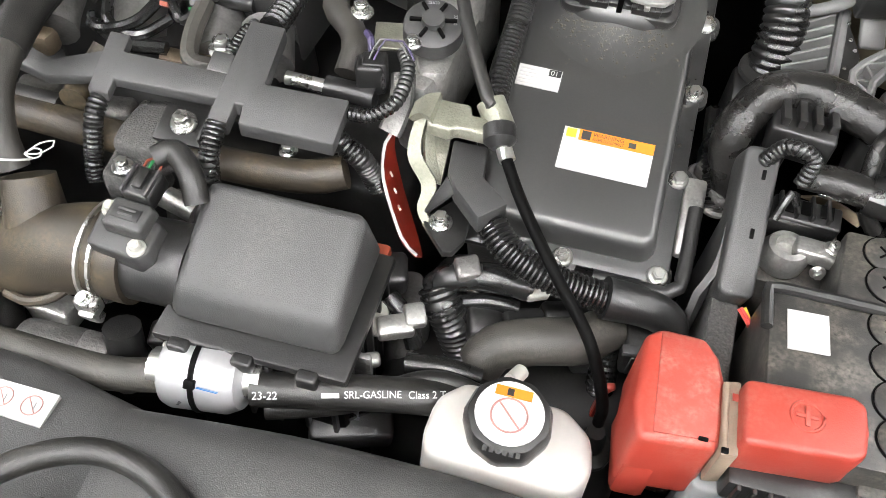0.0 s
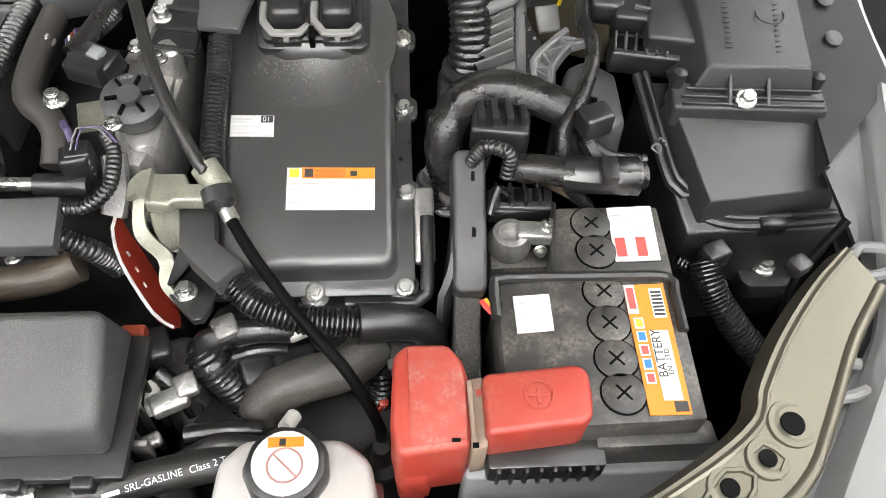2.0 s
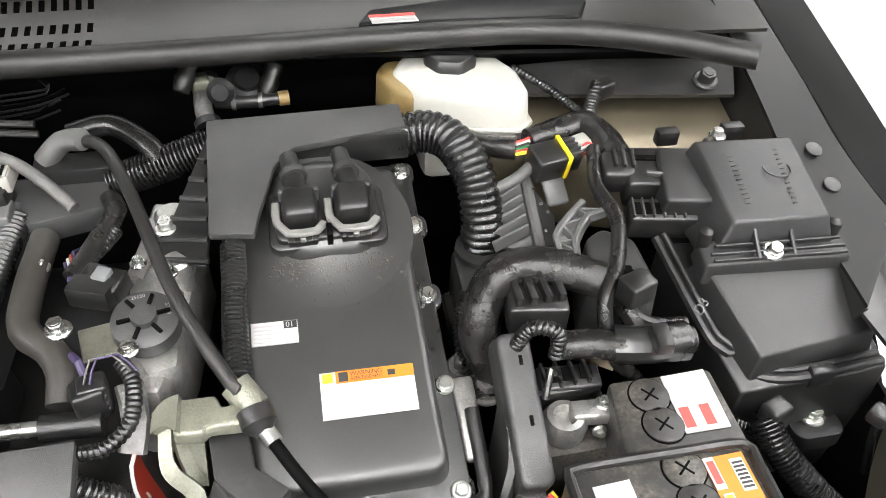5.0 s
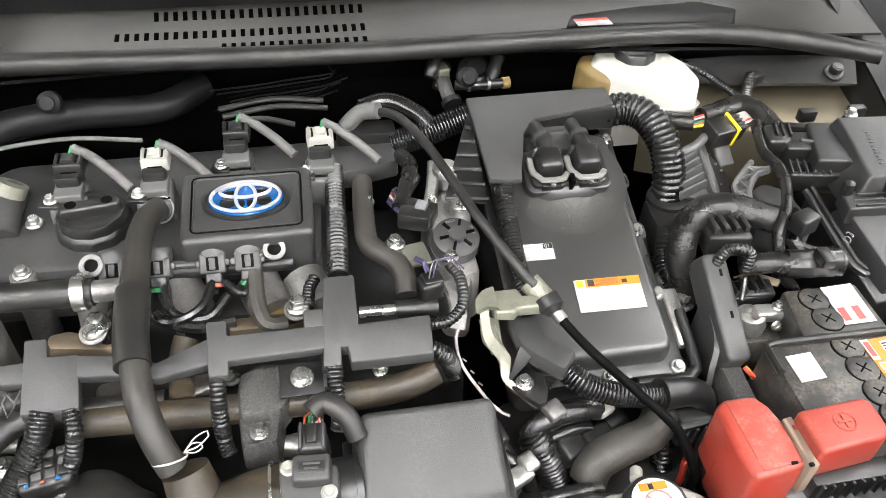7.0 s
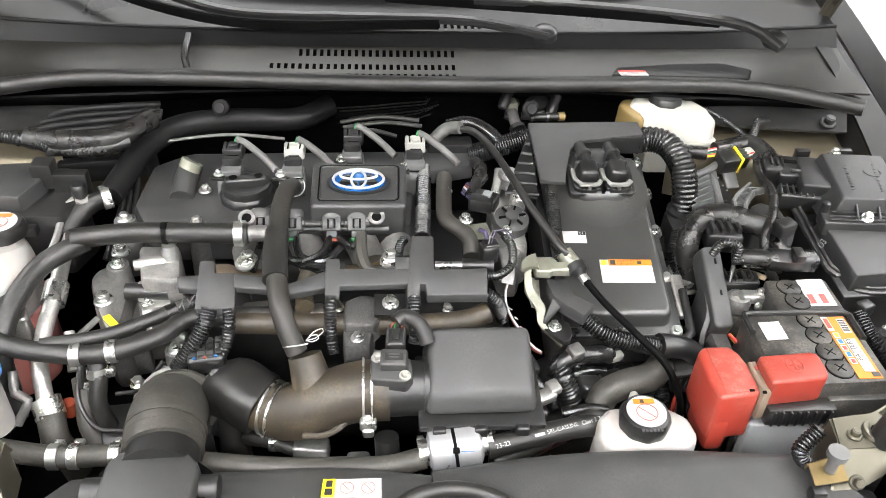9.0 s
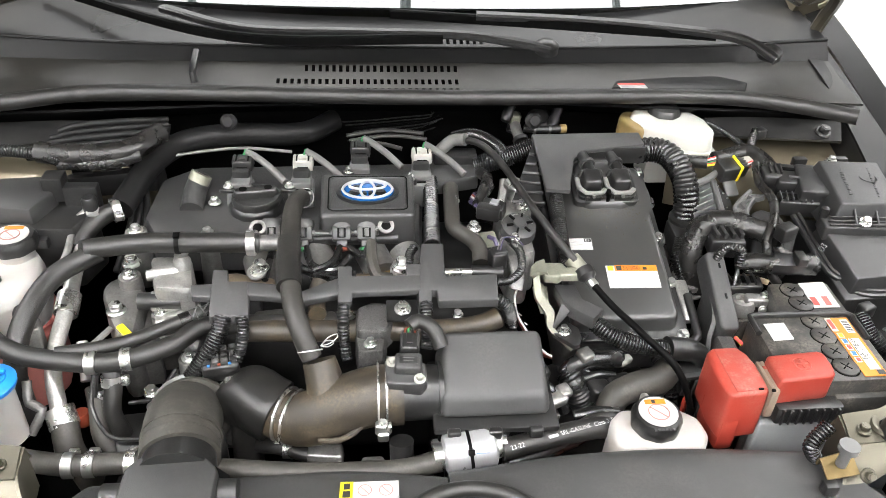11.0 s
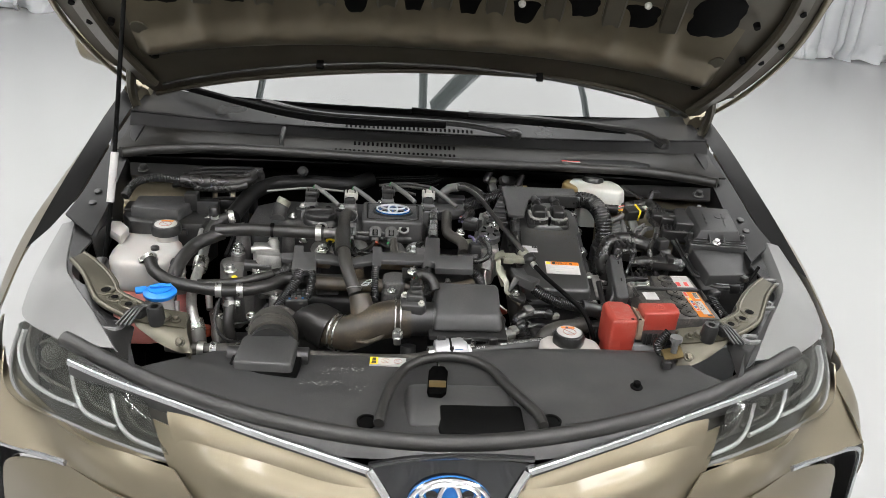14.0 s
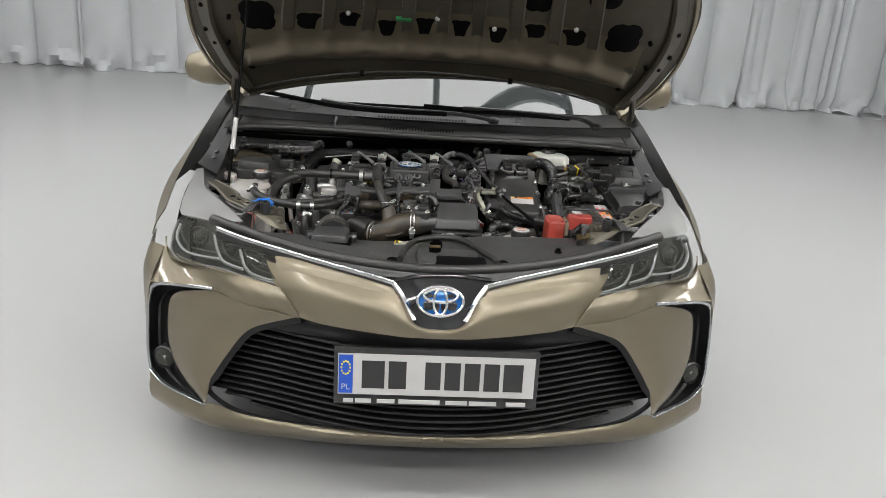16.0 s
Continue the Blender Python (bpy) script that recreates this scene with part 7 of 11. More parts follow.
part("rim", tube([(0.560, 0.712, 0.775), (0.580, 0.615, 0.738), (0.598, 0.606, 0.734), (0.604, 0.588, 0.726), (0.640, 0.578, 0.724), (0.725, 0.582, 0.726)], 0.0045, 8), M_BLACK, fb)
part("front_lid", hexa([(0.598, 0.580, 0.720), (0.722, 0.592, 0.722), (0.712, 0.672, 0.762), (0.574, 0.678, 0.764)], [(0.606, 0.585, 0.750), (0.719, 0.597, 0.750), (0.708, 0.662, 0.786), (0.579, 0.668, 0.788)], 0.0025), M_FUSE, fb)
part("rear_lid", hexa([(0.585, 0.662, 0.775), (0.705, 0.655, 0.775), (0.704, 0.765, 0.79), (0.580, 0.768, 0.79)], [(0.604, 0.673, 0.820), (0.690, 0.668, 0.822), (0.690, 0.750, 0.846), (0.597, 0.754, 0.848)], 0.003), M_FUSE, fb)
part("step_flange", hexa([(0.576, 0.652, 0.770), (0.712, 0.645, 0.770), (0.710, 0.672, 0.780), (0.576, 0.680, 0.780)], [(0.578, 0.654, 0.792), (0.710, 0.647, 0.792), (0.708, 0.670, 0.799), (0.578, 0.678, 0.799)], 0.003), M_FUSE, fb)
bolt((0.638, 0.657, 0.797), 0.0095, (0, -0.4, 1), parent=fb)
bolt((0.6329, 0.7743, 0.8350), 0.008, parent=fb)
for c in ((0.5829, 0.6761, 0.8030), (0.7011, 0.6702, 0.8030)):
    part("peg", lathe([(0.006, -0.01), (0.006, 0.008), (0.003, 0.010)], 12, aim(c)), M_BLACK, fb)
part("front_latch", bevelled(box(0.024, 0.010, 0.020, 0.002, pose(0.665, 0.578, 0.722)), 0.001), M_BLACK, fb)
for c in ((0.6065, 0.8149, 0.8100), (0.6729, 0.8121, 0.8120)):
    part("rear_latch", box(0.022, 0.012, 0.016, 0.002, pose(*c)), M_BLACK, fb)
part("embossed_mark", sweep([Vector((0.662, 0.718, 0.8365)) + Vector((0.012 * math.cos(i * math.pi / 10), 0.012 * math.sin(i * math.pi / 10), 0)) for i in range(22)], [ring(0.0008, 6)] * 22), M_FUSE, fb)
for c0, c1, hz in (((0.584, 0.655, 0.7955), (0.704, 0.648, 0.7955), 0), ((0.583, 0.660, 0.7985), (0.704, 0.653, 0.7985), 1), ((0.588, 0.666, 0.8015), (0.702, 0.660, 0.8015), 2)):
    part("flange_ridge", band([c0, c1], 0.0022, 0.0035), M_FUSE, fb)
for x in (0.622, 0.655):
    part("gusset", bevelled(([(x, 0.672, 0.815), (x, 0.650, 0.797), (x, 0.672, 0.797), (x + 0.003, 0.672, 0.815), (x + 0.003, 0.650, 0.797), (x + 0.003, 0.672, 0.797)], [(0, 1, 2), (5, 4, 3), (0, 3, 4, 1), (1, 4, 5, 2), (2, 5, 3, 0)]), 0.0005, 1), M_FUSE, fb)
EM = Vector((0.647, 0.712, 0.8343))
for k in range(12):
    part("embossed_bar", box(0.0042, 0.0012, 0.0012, 0.0003, pose(EM.x + 0.022 - 0.0005 * k, EM.y + 0.026 - 0.0050 * k, EM.z + 0.0075 - 0.0014 * k, 16, 0, 12)), M_FUSE, fb)
    part("embossed_bar", box(0.0055, 0.0012, 0.0012, 0.0003, pose(EM.x - 0.022 - 0.0003 * k, EM.y + 0.028 - 0.0048 * k, EM.z + 0.008 - 0.00135 * k, 16, 0, 8)), M_FUSE, fb)
cb = thing("relay_connector", (0.55, 0.75, 0.79), "black multi-way connector with a cam lever at the fuse box", "connector")
CM = pose(*(0.5669, 0.7525, 0.8080), 14, 0, -10)
CH = pose(*(0.5876, 0.7393, 0.8060), 14, 0, -10)
part("housing", bevelled(box(0.046, 0.062, 0.046, 0.004, CH), 0.001), M_FUSE, cb)
part("flange", bevelled(box(0.006, 0.078, 0.056, 0.002, CH @ pose(0.024, 0, 0)), 0.001), M_BLACK, cb)
part("body", bevelled(box(0.056, 0.044, 0.034, 0.003, CM @ pose(0, 0.004, 0)), 0.001), M_BLACK, cb)
part("slot", box(0.022, 0.006, 0.004, 0.001, CM @ pose(-0.010, 0.012, 0.017)), M_DARK, cb)
part("cam_boss", lathe([(0.009, 0), (0.009, 0.004), (0.006, 0.005), (0.004, 0.003), (0.0005, 0.003)], 18, CM @ pose(0.016, 0.006, 0.016)), M_BLACK, cb)
part("cam_lever", band([CM @ Vector(p) for p in ((-0.012, -0.006, 0.019), (0.006, -0.010, 0.020), (0.022, -0.004, 0.020), (0.030, 0.006, 0.019), (0.026, 0.014, 0.018))], 0.004, 0.005), M_GREY, cb)
part("lower_block", bevelled(box(0.062, 0.024, 0.030, 0.003, CM @ pose(0.004, -0.034, -0.012)), 0.001), M_BLACK, cb)
for k in range(6):
    part("cavity", box(0.006, 0.012, 0.004, 0.0008, CM @ pose(-0.020 + 0.009 * k, -0.034, 0.003)), M_DARK, cb)
    part("cavity_rib", box(0.002, 0.020, 0.010, 0.0006, CM @ pose(-0.0245 + 0.009 * k, -0.034, 0.002)), M_GREY, cb)
part("cable_collar", bevelled(box(0.030, 0.030, 0.028, 0.005, CM @ pose(-0.034, 0.006, 0.004)), 0.001), M_BLACK, cb)
for k in range(3):
    part("latch_rib", box(0.003, 0.020, 0.006, 0.0008, CM @ pose(-0.038 + 0.008 * k, 0.010, 0.019)), M_BLACK, cb)
yc = thing("lock_connector", (0.47, 0.80, 0.80), "black plug with a yellow locking strip", "connector")
YM = pose(*(0.4818, 0.7992, 0.8060), 12, 0, 12)
part("body", bevelled(box(0.034, 0.028, 0.026, 0.002, YM), 0.001), M_BLACK, yc)
part("yellow_strip", box(0.004, 0.031, 0.029, 0.001, YM @ pose(0.014, 0, 0.001)), M_YELLOW, yc, "yellow locking strip")
part("end_block", bevelled(box(0.014, 0.026, 0.022, 0.002, YM @ pose(0.024, 0.002, 0)), 0.001), M_BLACK, yc)
for k in range(4):
    part("end_rib", box(0.013, 0.002, 0.003, 0.0005, YM @ pose(0.024, -0.009 + 0.006 * k, 0.0115)), M_GREY, yc)
part("pale_lock", bevelled(box(0.020, 0.016, 0.012, 0.003, pose(*(0.5166, 0.8143, 0.8120), 10, 0, 20)), 0.001), M_BEIGEC, yc)
part("foot", bevelled(box(0.022, 0.034, 0.006, 0.002, pose(*(0.4876, 0.7879, 0.7820), 40, 0, 10)), 0.001), M_GREYP, yc)
for k, mt in enumerate((M_REDINK, M_WIREW, M_INK, M_GREEN, M_REDINK, M_YELLOW)):
    a = Vector((0.4566, 0.8226, 0.8120)).lerp(Vector((0.4544, 0.8133, 0.8060)), k / 5)
    b = Vector((0.4715, 0.8263, 0.8140)).lerp(Vector((0.4664, 0.8123, 0.8080)), k / 5)
    part("wire", tube([a, b], 0.0017, 6), mt, yc)
for k, mt in enumerate((M_REDINK, M_WIREW, M_INK, M_BRICKR)):
    a = Vector((0.5086, 0.8056, 0.8120)) + Vector((0, -0.004 * k, 0))
    part("wire", tube([a, a + Vector((0.014, 0.002, 0.004)), Vector((0.5290, 0.8002, 0.8160))], 0.0015, 6), mt, yc)
hose([(0.4291, 0.7844, 0.7900), (0.4483, 0.7886, 0.7960), (0.4692, 0.8033, 0.8000)], 0.0055, "slim grey breather pipe", M_GREYP, 10, name="pipe")

# taped and corrugated looms on the right
TAPE = "thick black taped wiring harness"
loom([(0.402, 0.640, 0.690), (0.3849, 0.6544, 0.7480), (0.3941, 0.6737, 0.7720), (0.4152, 0.6836, 0.7830), (0.4383, 0.6826, 0.7850), (0.4667, 0.6740, 0.7830), (0.4928, 0.6599, 0.7810), (0.5095, 0.6512, 0.7790)], 0.0165, TAPE, 0.02, depth=0.05)
loom([(0.4170, 0.8484, 0.8000), (0.4360, 0.8342, 0.8020), (0.4581, 0.8242, 0.8050)], 0.0105, TAPE, 0.02, depth=0.05)
loom([(0.4708, 0.8287, 0.8080), (0.5044, 0.8368, 0.8120), (0.5275, 0.8391, 0.8150), (0.5389, 0.8163, 0.8170), (0.5418, 0.7802, 0.8150), (0.5434, 0.7598, 0.8120)], 0.0135, TAPE, 0.02, depth=0.05)
loom([(0.5220, 0.7922, 0.8200), (0.5087, 0.7456, 0.8150), (0.5133, 0.7119, 0.8120), (0.5074, 0.6825, 0.8080), (0.4956, 0.6547, 0.8000), (0.4814, 0.6322, 0.7800), (0.4883, 0.6117, 0.7450), (0.5094, 0.6045, 0.7200)], 0.0065, TAPE, 0.02, depth=0.05)
loom([(0.4341, 0.6169, 0.7600), (0.4652, 0.6098, 0.7650), (0.5013, 0.6001, 0.7650), (0.5494, 0.6064, 0.7600)], 0.0115, "black shiny heat-shrink sleeve", 0.02, depth=0.04)
loom([(0.4039, 0.6175, 0.7650), (0.4152, 0.6171, 0.7850), (0.4338, 0.6086, 0.7850), (0.4328, 0.6027, 0.7650)], 0.0065)
loom([(0.6001, 0.5507, 0.7150), (0.6081, 0.5279, 0.7000), (0.6279, 0.5039, 0.6800), (0.6603, 0.4840, 0.6500)], 0.013)
loom([(0.5828, 0.5599, 0.7000), (0.6060, 0.5531, 0.6900), (0.6295, 0.5460, 0.6800)], 0.006)
loom([(0.3909, 0.7056, 0.7400), (0.3792, 0.6762, 0.7200), (0.3854, 0.6450, 0.7000), (0.3864, 0.6268, 0.6900)], 0.011)
loom([(0.4791, 0.9299, 0.8300), (0.5138, 0.8951, 0.8200), (0.5338, 0.8554, 0.8150)], 0.005, "thin black corrugated loom", 0.004)
loom([(0.5549, 0.8798, 0.8350), (0.5451, 0.8641, 0.8220), (0.5376, 0.8493, 0.8150)], 0.007)
for c, s in (((0.5607, 0.8763, 0.8300), 0.02), ((0.6091, 0.5511, 0.7200), 0.022), ((0.5039, 0.6310, 0.8000), 0.026)):
    solid("loom_clip", bevelled(box(s, s * 0.8, s * 0.9, 0.003, pose(*c, 0, 0, 20)), 0.001), M_BLACK, "small black loom clip holding the wiring", "clip", "loom clips")
sup = thing("conduit_box", (0.41, 0.75, 0.66), "black moulded box at the conduit's lower end", "junction box")
part("box", prism([(0.3844, 0.7675, 0.7380)[:2], (0.4324, 0.7560, 0.7380)[:2], (0.4202, 0.6950, 0.7380)[:2], (0.3824, 0.6940, 0.7380)[:2]], 0.62, 0.738, 0.005, 0.97), M_BLACK, sup)
part("collar", lathe([(0.026, 0), (0.026, 0.008), (0.022, 0.010)], 24, aim((0.414, 0.760, 0.735))), M_BLACK, sup)
fin = thing("finned_bracket", (0.46, 0.72, 0.72), "grey ribbed cast bracket beside the conduit", "bracket")
part("plate", sheet([[(0.4373, 0.8075, 0.7620), (0.4535, 0.8110, 0.7680), (0.4693, 0.8155, 0.7720)], [(0.4239, 0.7560, 0.7420), (0.4414, 0.7461, 0.7450), (0.4645, 0.7352, 0.7480)]], 0.006, 8, 8), M_GREYP, fin)
part("edge_strip", band([(0.4640, 0.8022, 0.7820), (0.4616, 0.7672, 0.7720), (0.4598, 0.7245, 0.7570)], 0.010, 0.014), M_GREYP, fin)
for k in range(5):
    part("fin", band([Vector((0.4284, 0.7825, 0.7720)).lerp(Vector((0.4204, 0.7455, 0.7540)), k / 4), Vector((0.4560, 0.7921, 0.7820)).lerp(Vector((0.4546, 0.7523, 0.7660)), k / 4)], 0.003, 0.014), M_GREYP, fin)
bp2 = thing("backing_plate", (0.49, 0.72, 0.74), "flat black plate with small rivets", "bracket")
part("plate", quad((0.4584, 0.7187, 0.7600), (0.4717, 0.7108, 0.7620), (0.4777, 0.7548, 0.7760), (0.4632, 0.7966, 0.7860), 0.001, 0.004), M_BLACK, bp2)
for c in ((0.4649, 0.7818, 0.7870), (0.4677, 0.7650, 0.7830), (0.4723, 0.7571, 0.7790), (0.4657, 0.7390, 0.7730)):
    part("rivet", lathe([(0.0018, 0), (0.0012, 0.0015), (0.0003, 0.0015)], 8, aim(c)), M_ZINC, bp2)
lat = thing("lattice_bracket", (0.50, 0.72, 0.74), "pale grey lattice bracket beside a dark duct", "bracket")
LO = [(0.4971, 0.7409, 0.8000), (0.4798, 0.7280, 0.7950), (0.4652, 0.7145, 0.7880), (0.4649, 0.6994, 0.7820), (0.4659, 0.6876, 0.7760)]
LI = [(0.5122, 0.7263, 0.8000), (0.4980, 0.7267, 0.7950), (0.4801, 0.7055, 0.7880), (0.4795, 0.6969, 0.7820), (0.4779, 0.6855, 0.7760)]
part("outer_edge", band(LO, 0.006, 0.010), M_GREYP, lat)
part("inner_edge", band(LI, 0.006, 0.010), M_GREYP, lat)
part("web", sheet([[(x, y, z - 0.004) for x, y, z in LO], [(x, y, z - 0.004) for x, y, z in LI]], 0.003, 12, 4), M_GREYP, lat)
for k in range(8):
    f0, f1 = k / 8, (k + 1) / 8
    lp = lambda r, f: Vector(r[min(3, int(f * 4))]).lerp(Vector(r[min(3, int(f * 4)) + 1]), f * 4 - min(3, int(f * 4)))
    part("strut", band([lp(LO, f0), lp(LI, f1)] if k % 2 else [lp(LI, f0), lp(LO, f1)], 0.0025, 0.007), M_GREYP, lat)
solid("air_duct", prism([(0.4953, 0.7274, 0.7850)[:2], (0.5176, 0.7409, 0.7850)[:2], (0.5450, 0.7191, 0.7850)[:2], (0.5436, 0.6518, 0.7850)[:2], (0.5290, 0.6433, 0.7850)[:2], (0.4791, 0.6666, 0.7850)[:2]], 0.70, 0.775, 0.014, 0.9, None, 3), M_GREY, "dark grey moulded air duct under the looms", "air duct")
sol = thing("solenoid_block", (0.45, 0.65, 0.72), "black sensor block with small leads", "sensor")
part("block", bevelled(box(0.05, 0.036, 0.03, 0.004, pose(*(0.4324, 0.6566, 0.7650), 0, 0, -8)), 0.001), M_BLACK, sol)
for k in range(4):
    part("pin", box(0.006, 0.03, 0.010, 0.001, pose((0.4324, 0.6566, 0.7650)[0] - 0.018 + 0.012 * k, (0.4324, 0.6566, 0.7650)[1] + 0.004, 0.783)), M_BLACK, sol)

# brake fluid reservoir
br = thing("brake_reservoir", (0.44, 0.93, 0.76), "milky white brake fluid reservoir with a black cap", "fluid reservoir")
part("tank", prism([(0.350, 0.930), (0.368, 0.892), (0.425, 0.864), (0.472, 0.856), (0.486, 0.870), (0.484, 0.915), (0.462, 0.962), (0.400, 0.975), (0.366, 0.960)], 0.782, 0.838, 0.013, 0.95, None, 4), M_YELTANK, br)
part("lower_tank", box(0.10, 0.06, 0.06, 0.012, pose(0.43, 0.915, 0.757)), M_YELTANK, br)
part("tank_seam", prism([(0.360, 0.926), (0.379, 0.888), (0.430, 0.860), (0.473, 0.854), (0.488, 0.869), (0.486, 0.916), (0.463, 0.964), (0.400, 0.977), (0.364, 0.961)], 0.800, 0.804, 0.001), M_YELTANK, br)
part("cap", lathe([(0.027, 0), (0.027, 0.010), (0.023, 0.015), (0.001, 0.015)], 30, aim((0.416, 0.936, 0.834)), 15, 0.05), M_BLACK, br)
part("fluid_end", prism([(0.338, 0.940), (0.350, 0.905), (0.372, 0.888), (0.380, 0.930), (0.374, 0.962), (0.350, 0.962)], 0.786, 0.832, 0.008, 0.95, None, 3), M_AMBER, br, "amber fluid showing through the tank end")

# inverter-side bracket with the cable end, red tag, small pump
gb = thing("cable_bracket", (0.18, 0.57, 0.70), "pale zinc-plated bracket holding a control cable", "bracket")
UP = [(0.1471, 0.5822, 0.7760), (0.1464, 0.6016, 0.7780), (0.1766, 0.6015, 0.7800), (0.1801, 0.5905, 0.7800), (0.1873, 0.5907, 0.7800), (0.1872, 0.6030, 0.7800), (0.1980, 0.6033, 0.7800), (0.2074, 0.5831, 0.7760), (0.1976, 0.5724, 0.7720), (0.1711, 0.5737, 0.7700), (0.1673, 0.5684, 0.7680), (0.1472, 0.5715, 0.7680)]
part("upper_plate", prism([p[:2] for p in UP], 0.764, 0.7775, 0.004, 0.98, None, 3), M_YZINC, gb)
part("leg", sheet([[(0.1356, 0.5916, 0.7700), (0.1360, 0.5605, 0.7500), (0.1511, 0.5498, 0.7280), (0.1523, 0.5333, 0.7160), (0.1803, 0.5066, 0.7030)], [(0.1447, 0.5898, 0.7720), (0.1455, 0.5653, 0.7520), (0.1628, 0.5530, 0.7300), (0.1597, 0.5336, 0.7180), (0.1846, 0.5123, 0.7050)]], 0.006, 24, 4), M_YZINC, gb)
part("second_leg", sheet([[(0.1444, 0.5840, 0.7550), (0.1477, 0.5734, 0.7380), (0.1553, 0.5608, 0.7220)], [(0.1514, 0.5871, 0.7520), (0.1552, 0.5784, 0.7360), (0.1632, 0.5669, 0.7220)]], 0.005, 10, 4), M_YZINC, gb)
part("web", sheet([[(0.1409, 0.6020, 0.7350), (0.1493, 0.5723, 0.7120)], [(0.1613, 0.6024, 0.7350), (0.1621, 0.5695, 0.7120)]], 0.004, 6, 4), M_YZINC, gb)
part("shoulder", sheet([[(0.1352, 0.5960, 0.7690), (0.1440, 0.6010, 0.7745), (0.1530, 0.6015, 0.7770)], [(0.1352, 0.5830, 0.7640), (0.1430, 0.5810, 0.7720), (0.1530, 0.5720, 0.7765)]], 0.006, 10, 6), M_YZINC, gb)
part("saddle", tube([(0.1903, 0.6056, 0.7800), (0.2030, 0.5896, 0.7700)], 0.0115, 16), M_YZINC, gb)
lb = thing("loom_bracket", (0.19, 0.55, 0.72), "angled grey-black plastic loom guide with a bolt", "loom guide")
LG = [(0.1668, 0.5872, 0.7560)[:2], (0.1958, 0.5867, 0.7560)[:2], (0.1992, 0.5548, 0.7520)[:2], (0.2229, 0.5337, 0.7400)[:2], (0.2043, 0.5136, 0.7400)[:2], (0.1802, 0.5385, 0.7440)[:2], (0.1709, 0.5531, 0.7480)[:2]]
part("channel", prism(LG, 0.730, 0.750, 0.0025), M_GREY, lb)
part("web", bevelled((list([(0.1707, 0.5529, 0.7450), (0.1803, 0.5402, 0.7420), (0.1539, 0.5314, 0.7120)]) + [(x, y, z - 0.004) for x, y, z in [(0.1707, 0.5529, 0.7450), (0.1803, 0.5402, 0.7420), (0.1539, 0.5314, 0.7120)]], [(2, 1, 0), (3, 4, 5), (0, 1, 4, 3), (1, 2, 5, 4), (2, 0, 3, 5)]), 0.0006, 1), M_BLACK, lb)
part("foot", prism([(0.1763, 0.5562, 0.7160)[:2], (0.1947, 0.5375, 0.7160)[:2], (0.1945, 0.5179, 0.7160)[:2], (0.1887, 0.5043, 0.7160)[:2], (0.1805, 0.5026, 0.7160)[:2], (0.1565, 0.5295, 0.7160)[:2]], 0.706, 0.714, 0.002), M_BLACK, lb)
bolt((0.1726, 0.5289, 0.7150), 0.0095, parent=lb)
loom([(0.2112, 0.5294, 0.7300), (0.2316, 0.5112, 0.7220), (0.2658, 0.5029, 0.7120), (0.3110, 0.5040, 0.7000)], 0.0125)
solid("loom_boot", tube([(0.3089, 0.5037, 0.7020), (0.3398, 0.5080, 0.6950), (0.3628, 0.5105, 0.6800), (0.3732, 0.5055, 0.6500)], 0.017, 14, 0.006, r2=0.013), M_BLACK, "black rubber boot at the end of the loom", "boot")
cab = thing("control_cable", (0.2, 0.6, 0.66), "thin black control cable clamped to a bracket", "cable")
part("sheath", tube([(0.0413, 0.8725, 0.8150), (0.0826, 0.8522, 0.8300), (0.1130, 0.7850, 0.8320), (0.1511, 0.6726, 0.8120), (0.1910, 0.5976, 0.7850), (0.1966, 0.6008, 0.7800)], 0.0055, 10), M_RUBBER, cab)
part("ferrule", tube([(0.2011, 0.5845, 0.7750), (0.2148, 0.5609, 0.7660)], 0.0065, 12), M_ZINC, cab)
part("lower_cable", tube([(0.2130, 0.5628, 0.7670), (0.2336, 0.5313, 0.7550), (0.2693, 0.4868, 0.7380), (0.3030, 0.4529, 0.7150), (0.3235, 0.4331, 0.6700), (0.3262, 0.4317, 0.6400)], 0.0048, 10), M_DARK, cab)
part("grommet", lathe([(0.013, -0.004), (0.013, 0.008), (0.007, 0.014)], 16, aim((0.2037, 0.5793, 0.7760), (0.25, -0.8, -0.3))), M_BLACK, cab)
part("cable_boot", tube([(0.0307, 0.8672, 0.8050), (0.0497, 0.8706, 0.8220), (0.0702, 0.8594, 0.8300)], 0.010, 12), M_GREYLOOM, cab)
tag = thing("red_tag", (0.13, 0.53, 0.70), "narrow red plastic warning tag", "tag")
TAG = [Vector(p) for p in ((0.1171, 0.5893, 0.7450), (0.1120, 0.5793, 0.7360), (0.1158, 0.5601, 0.7150), (0.1413, 0.5248, 0.6900), (0.1573, 0.5157, 0.6820))]
part("tag", sheet([[tuple(p) for p in TAG], [tuple(p + Vector((0.22, 0.60, -0.77)) * w) for p, w in zip(TAG, (0.004, 0.020, 0.042, 0.040, 0.012))]], 0.0015, 16, 4), M_REDTAG, tag)
part("tag_edge", tube([p + Vector((0, 0, 0.0008)) for p in TAG], 0.0016, 6), M_WHITE, tag, "pale edge")
for k in range(3):
    a = Vector((0.1200, 0.5690, 0.7130)).lerp(Vector((0.1330, 0.5480, 0.6980)), k / 2)
    part("text_bar", box(0.0055, 0.0016, 0.001, 0, pose(a.x, a.y, a.z, 40, 0, -55)), M_WHITE, tag)
vlv = thing("control_valve", (0.127, 0.668, 0.76), "round black vacuum valve with moulded ribs on a metal base", "valve")
VM = aim((0.127, 0.668, 0.792), (0.05, -0.25, 1))
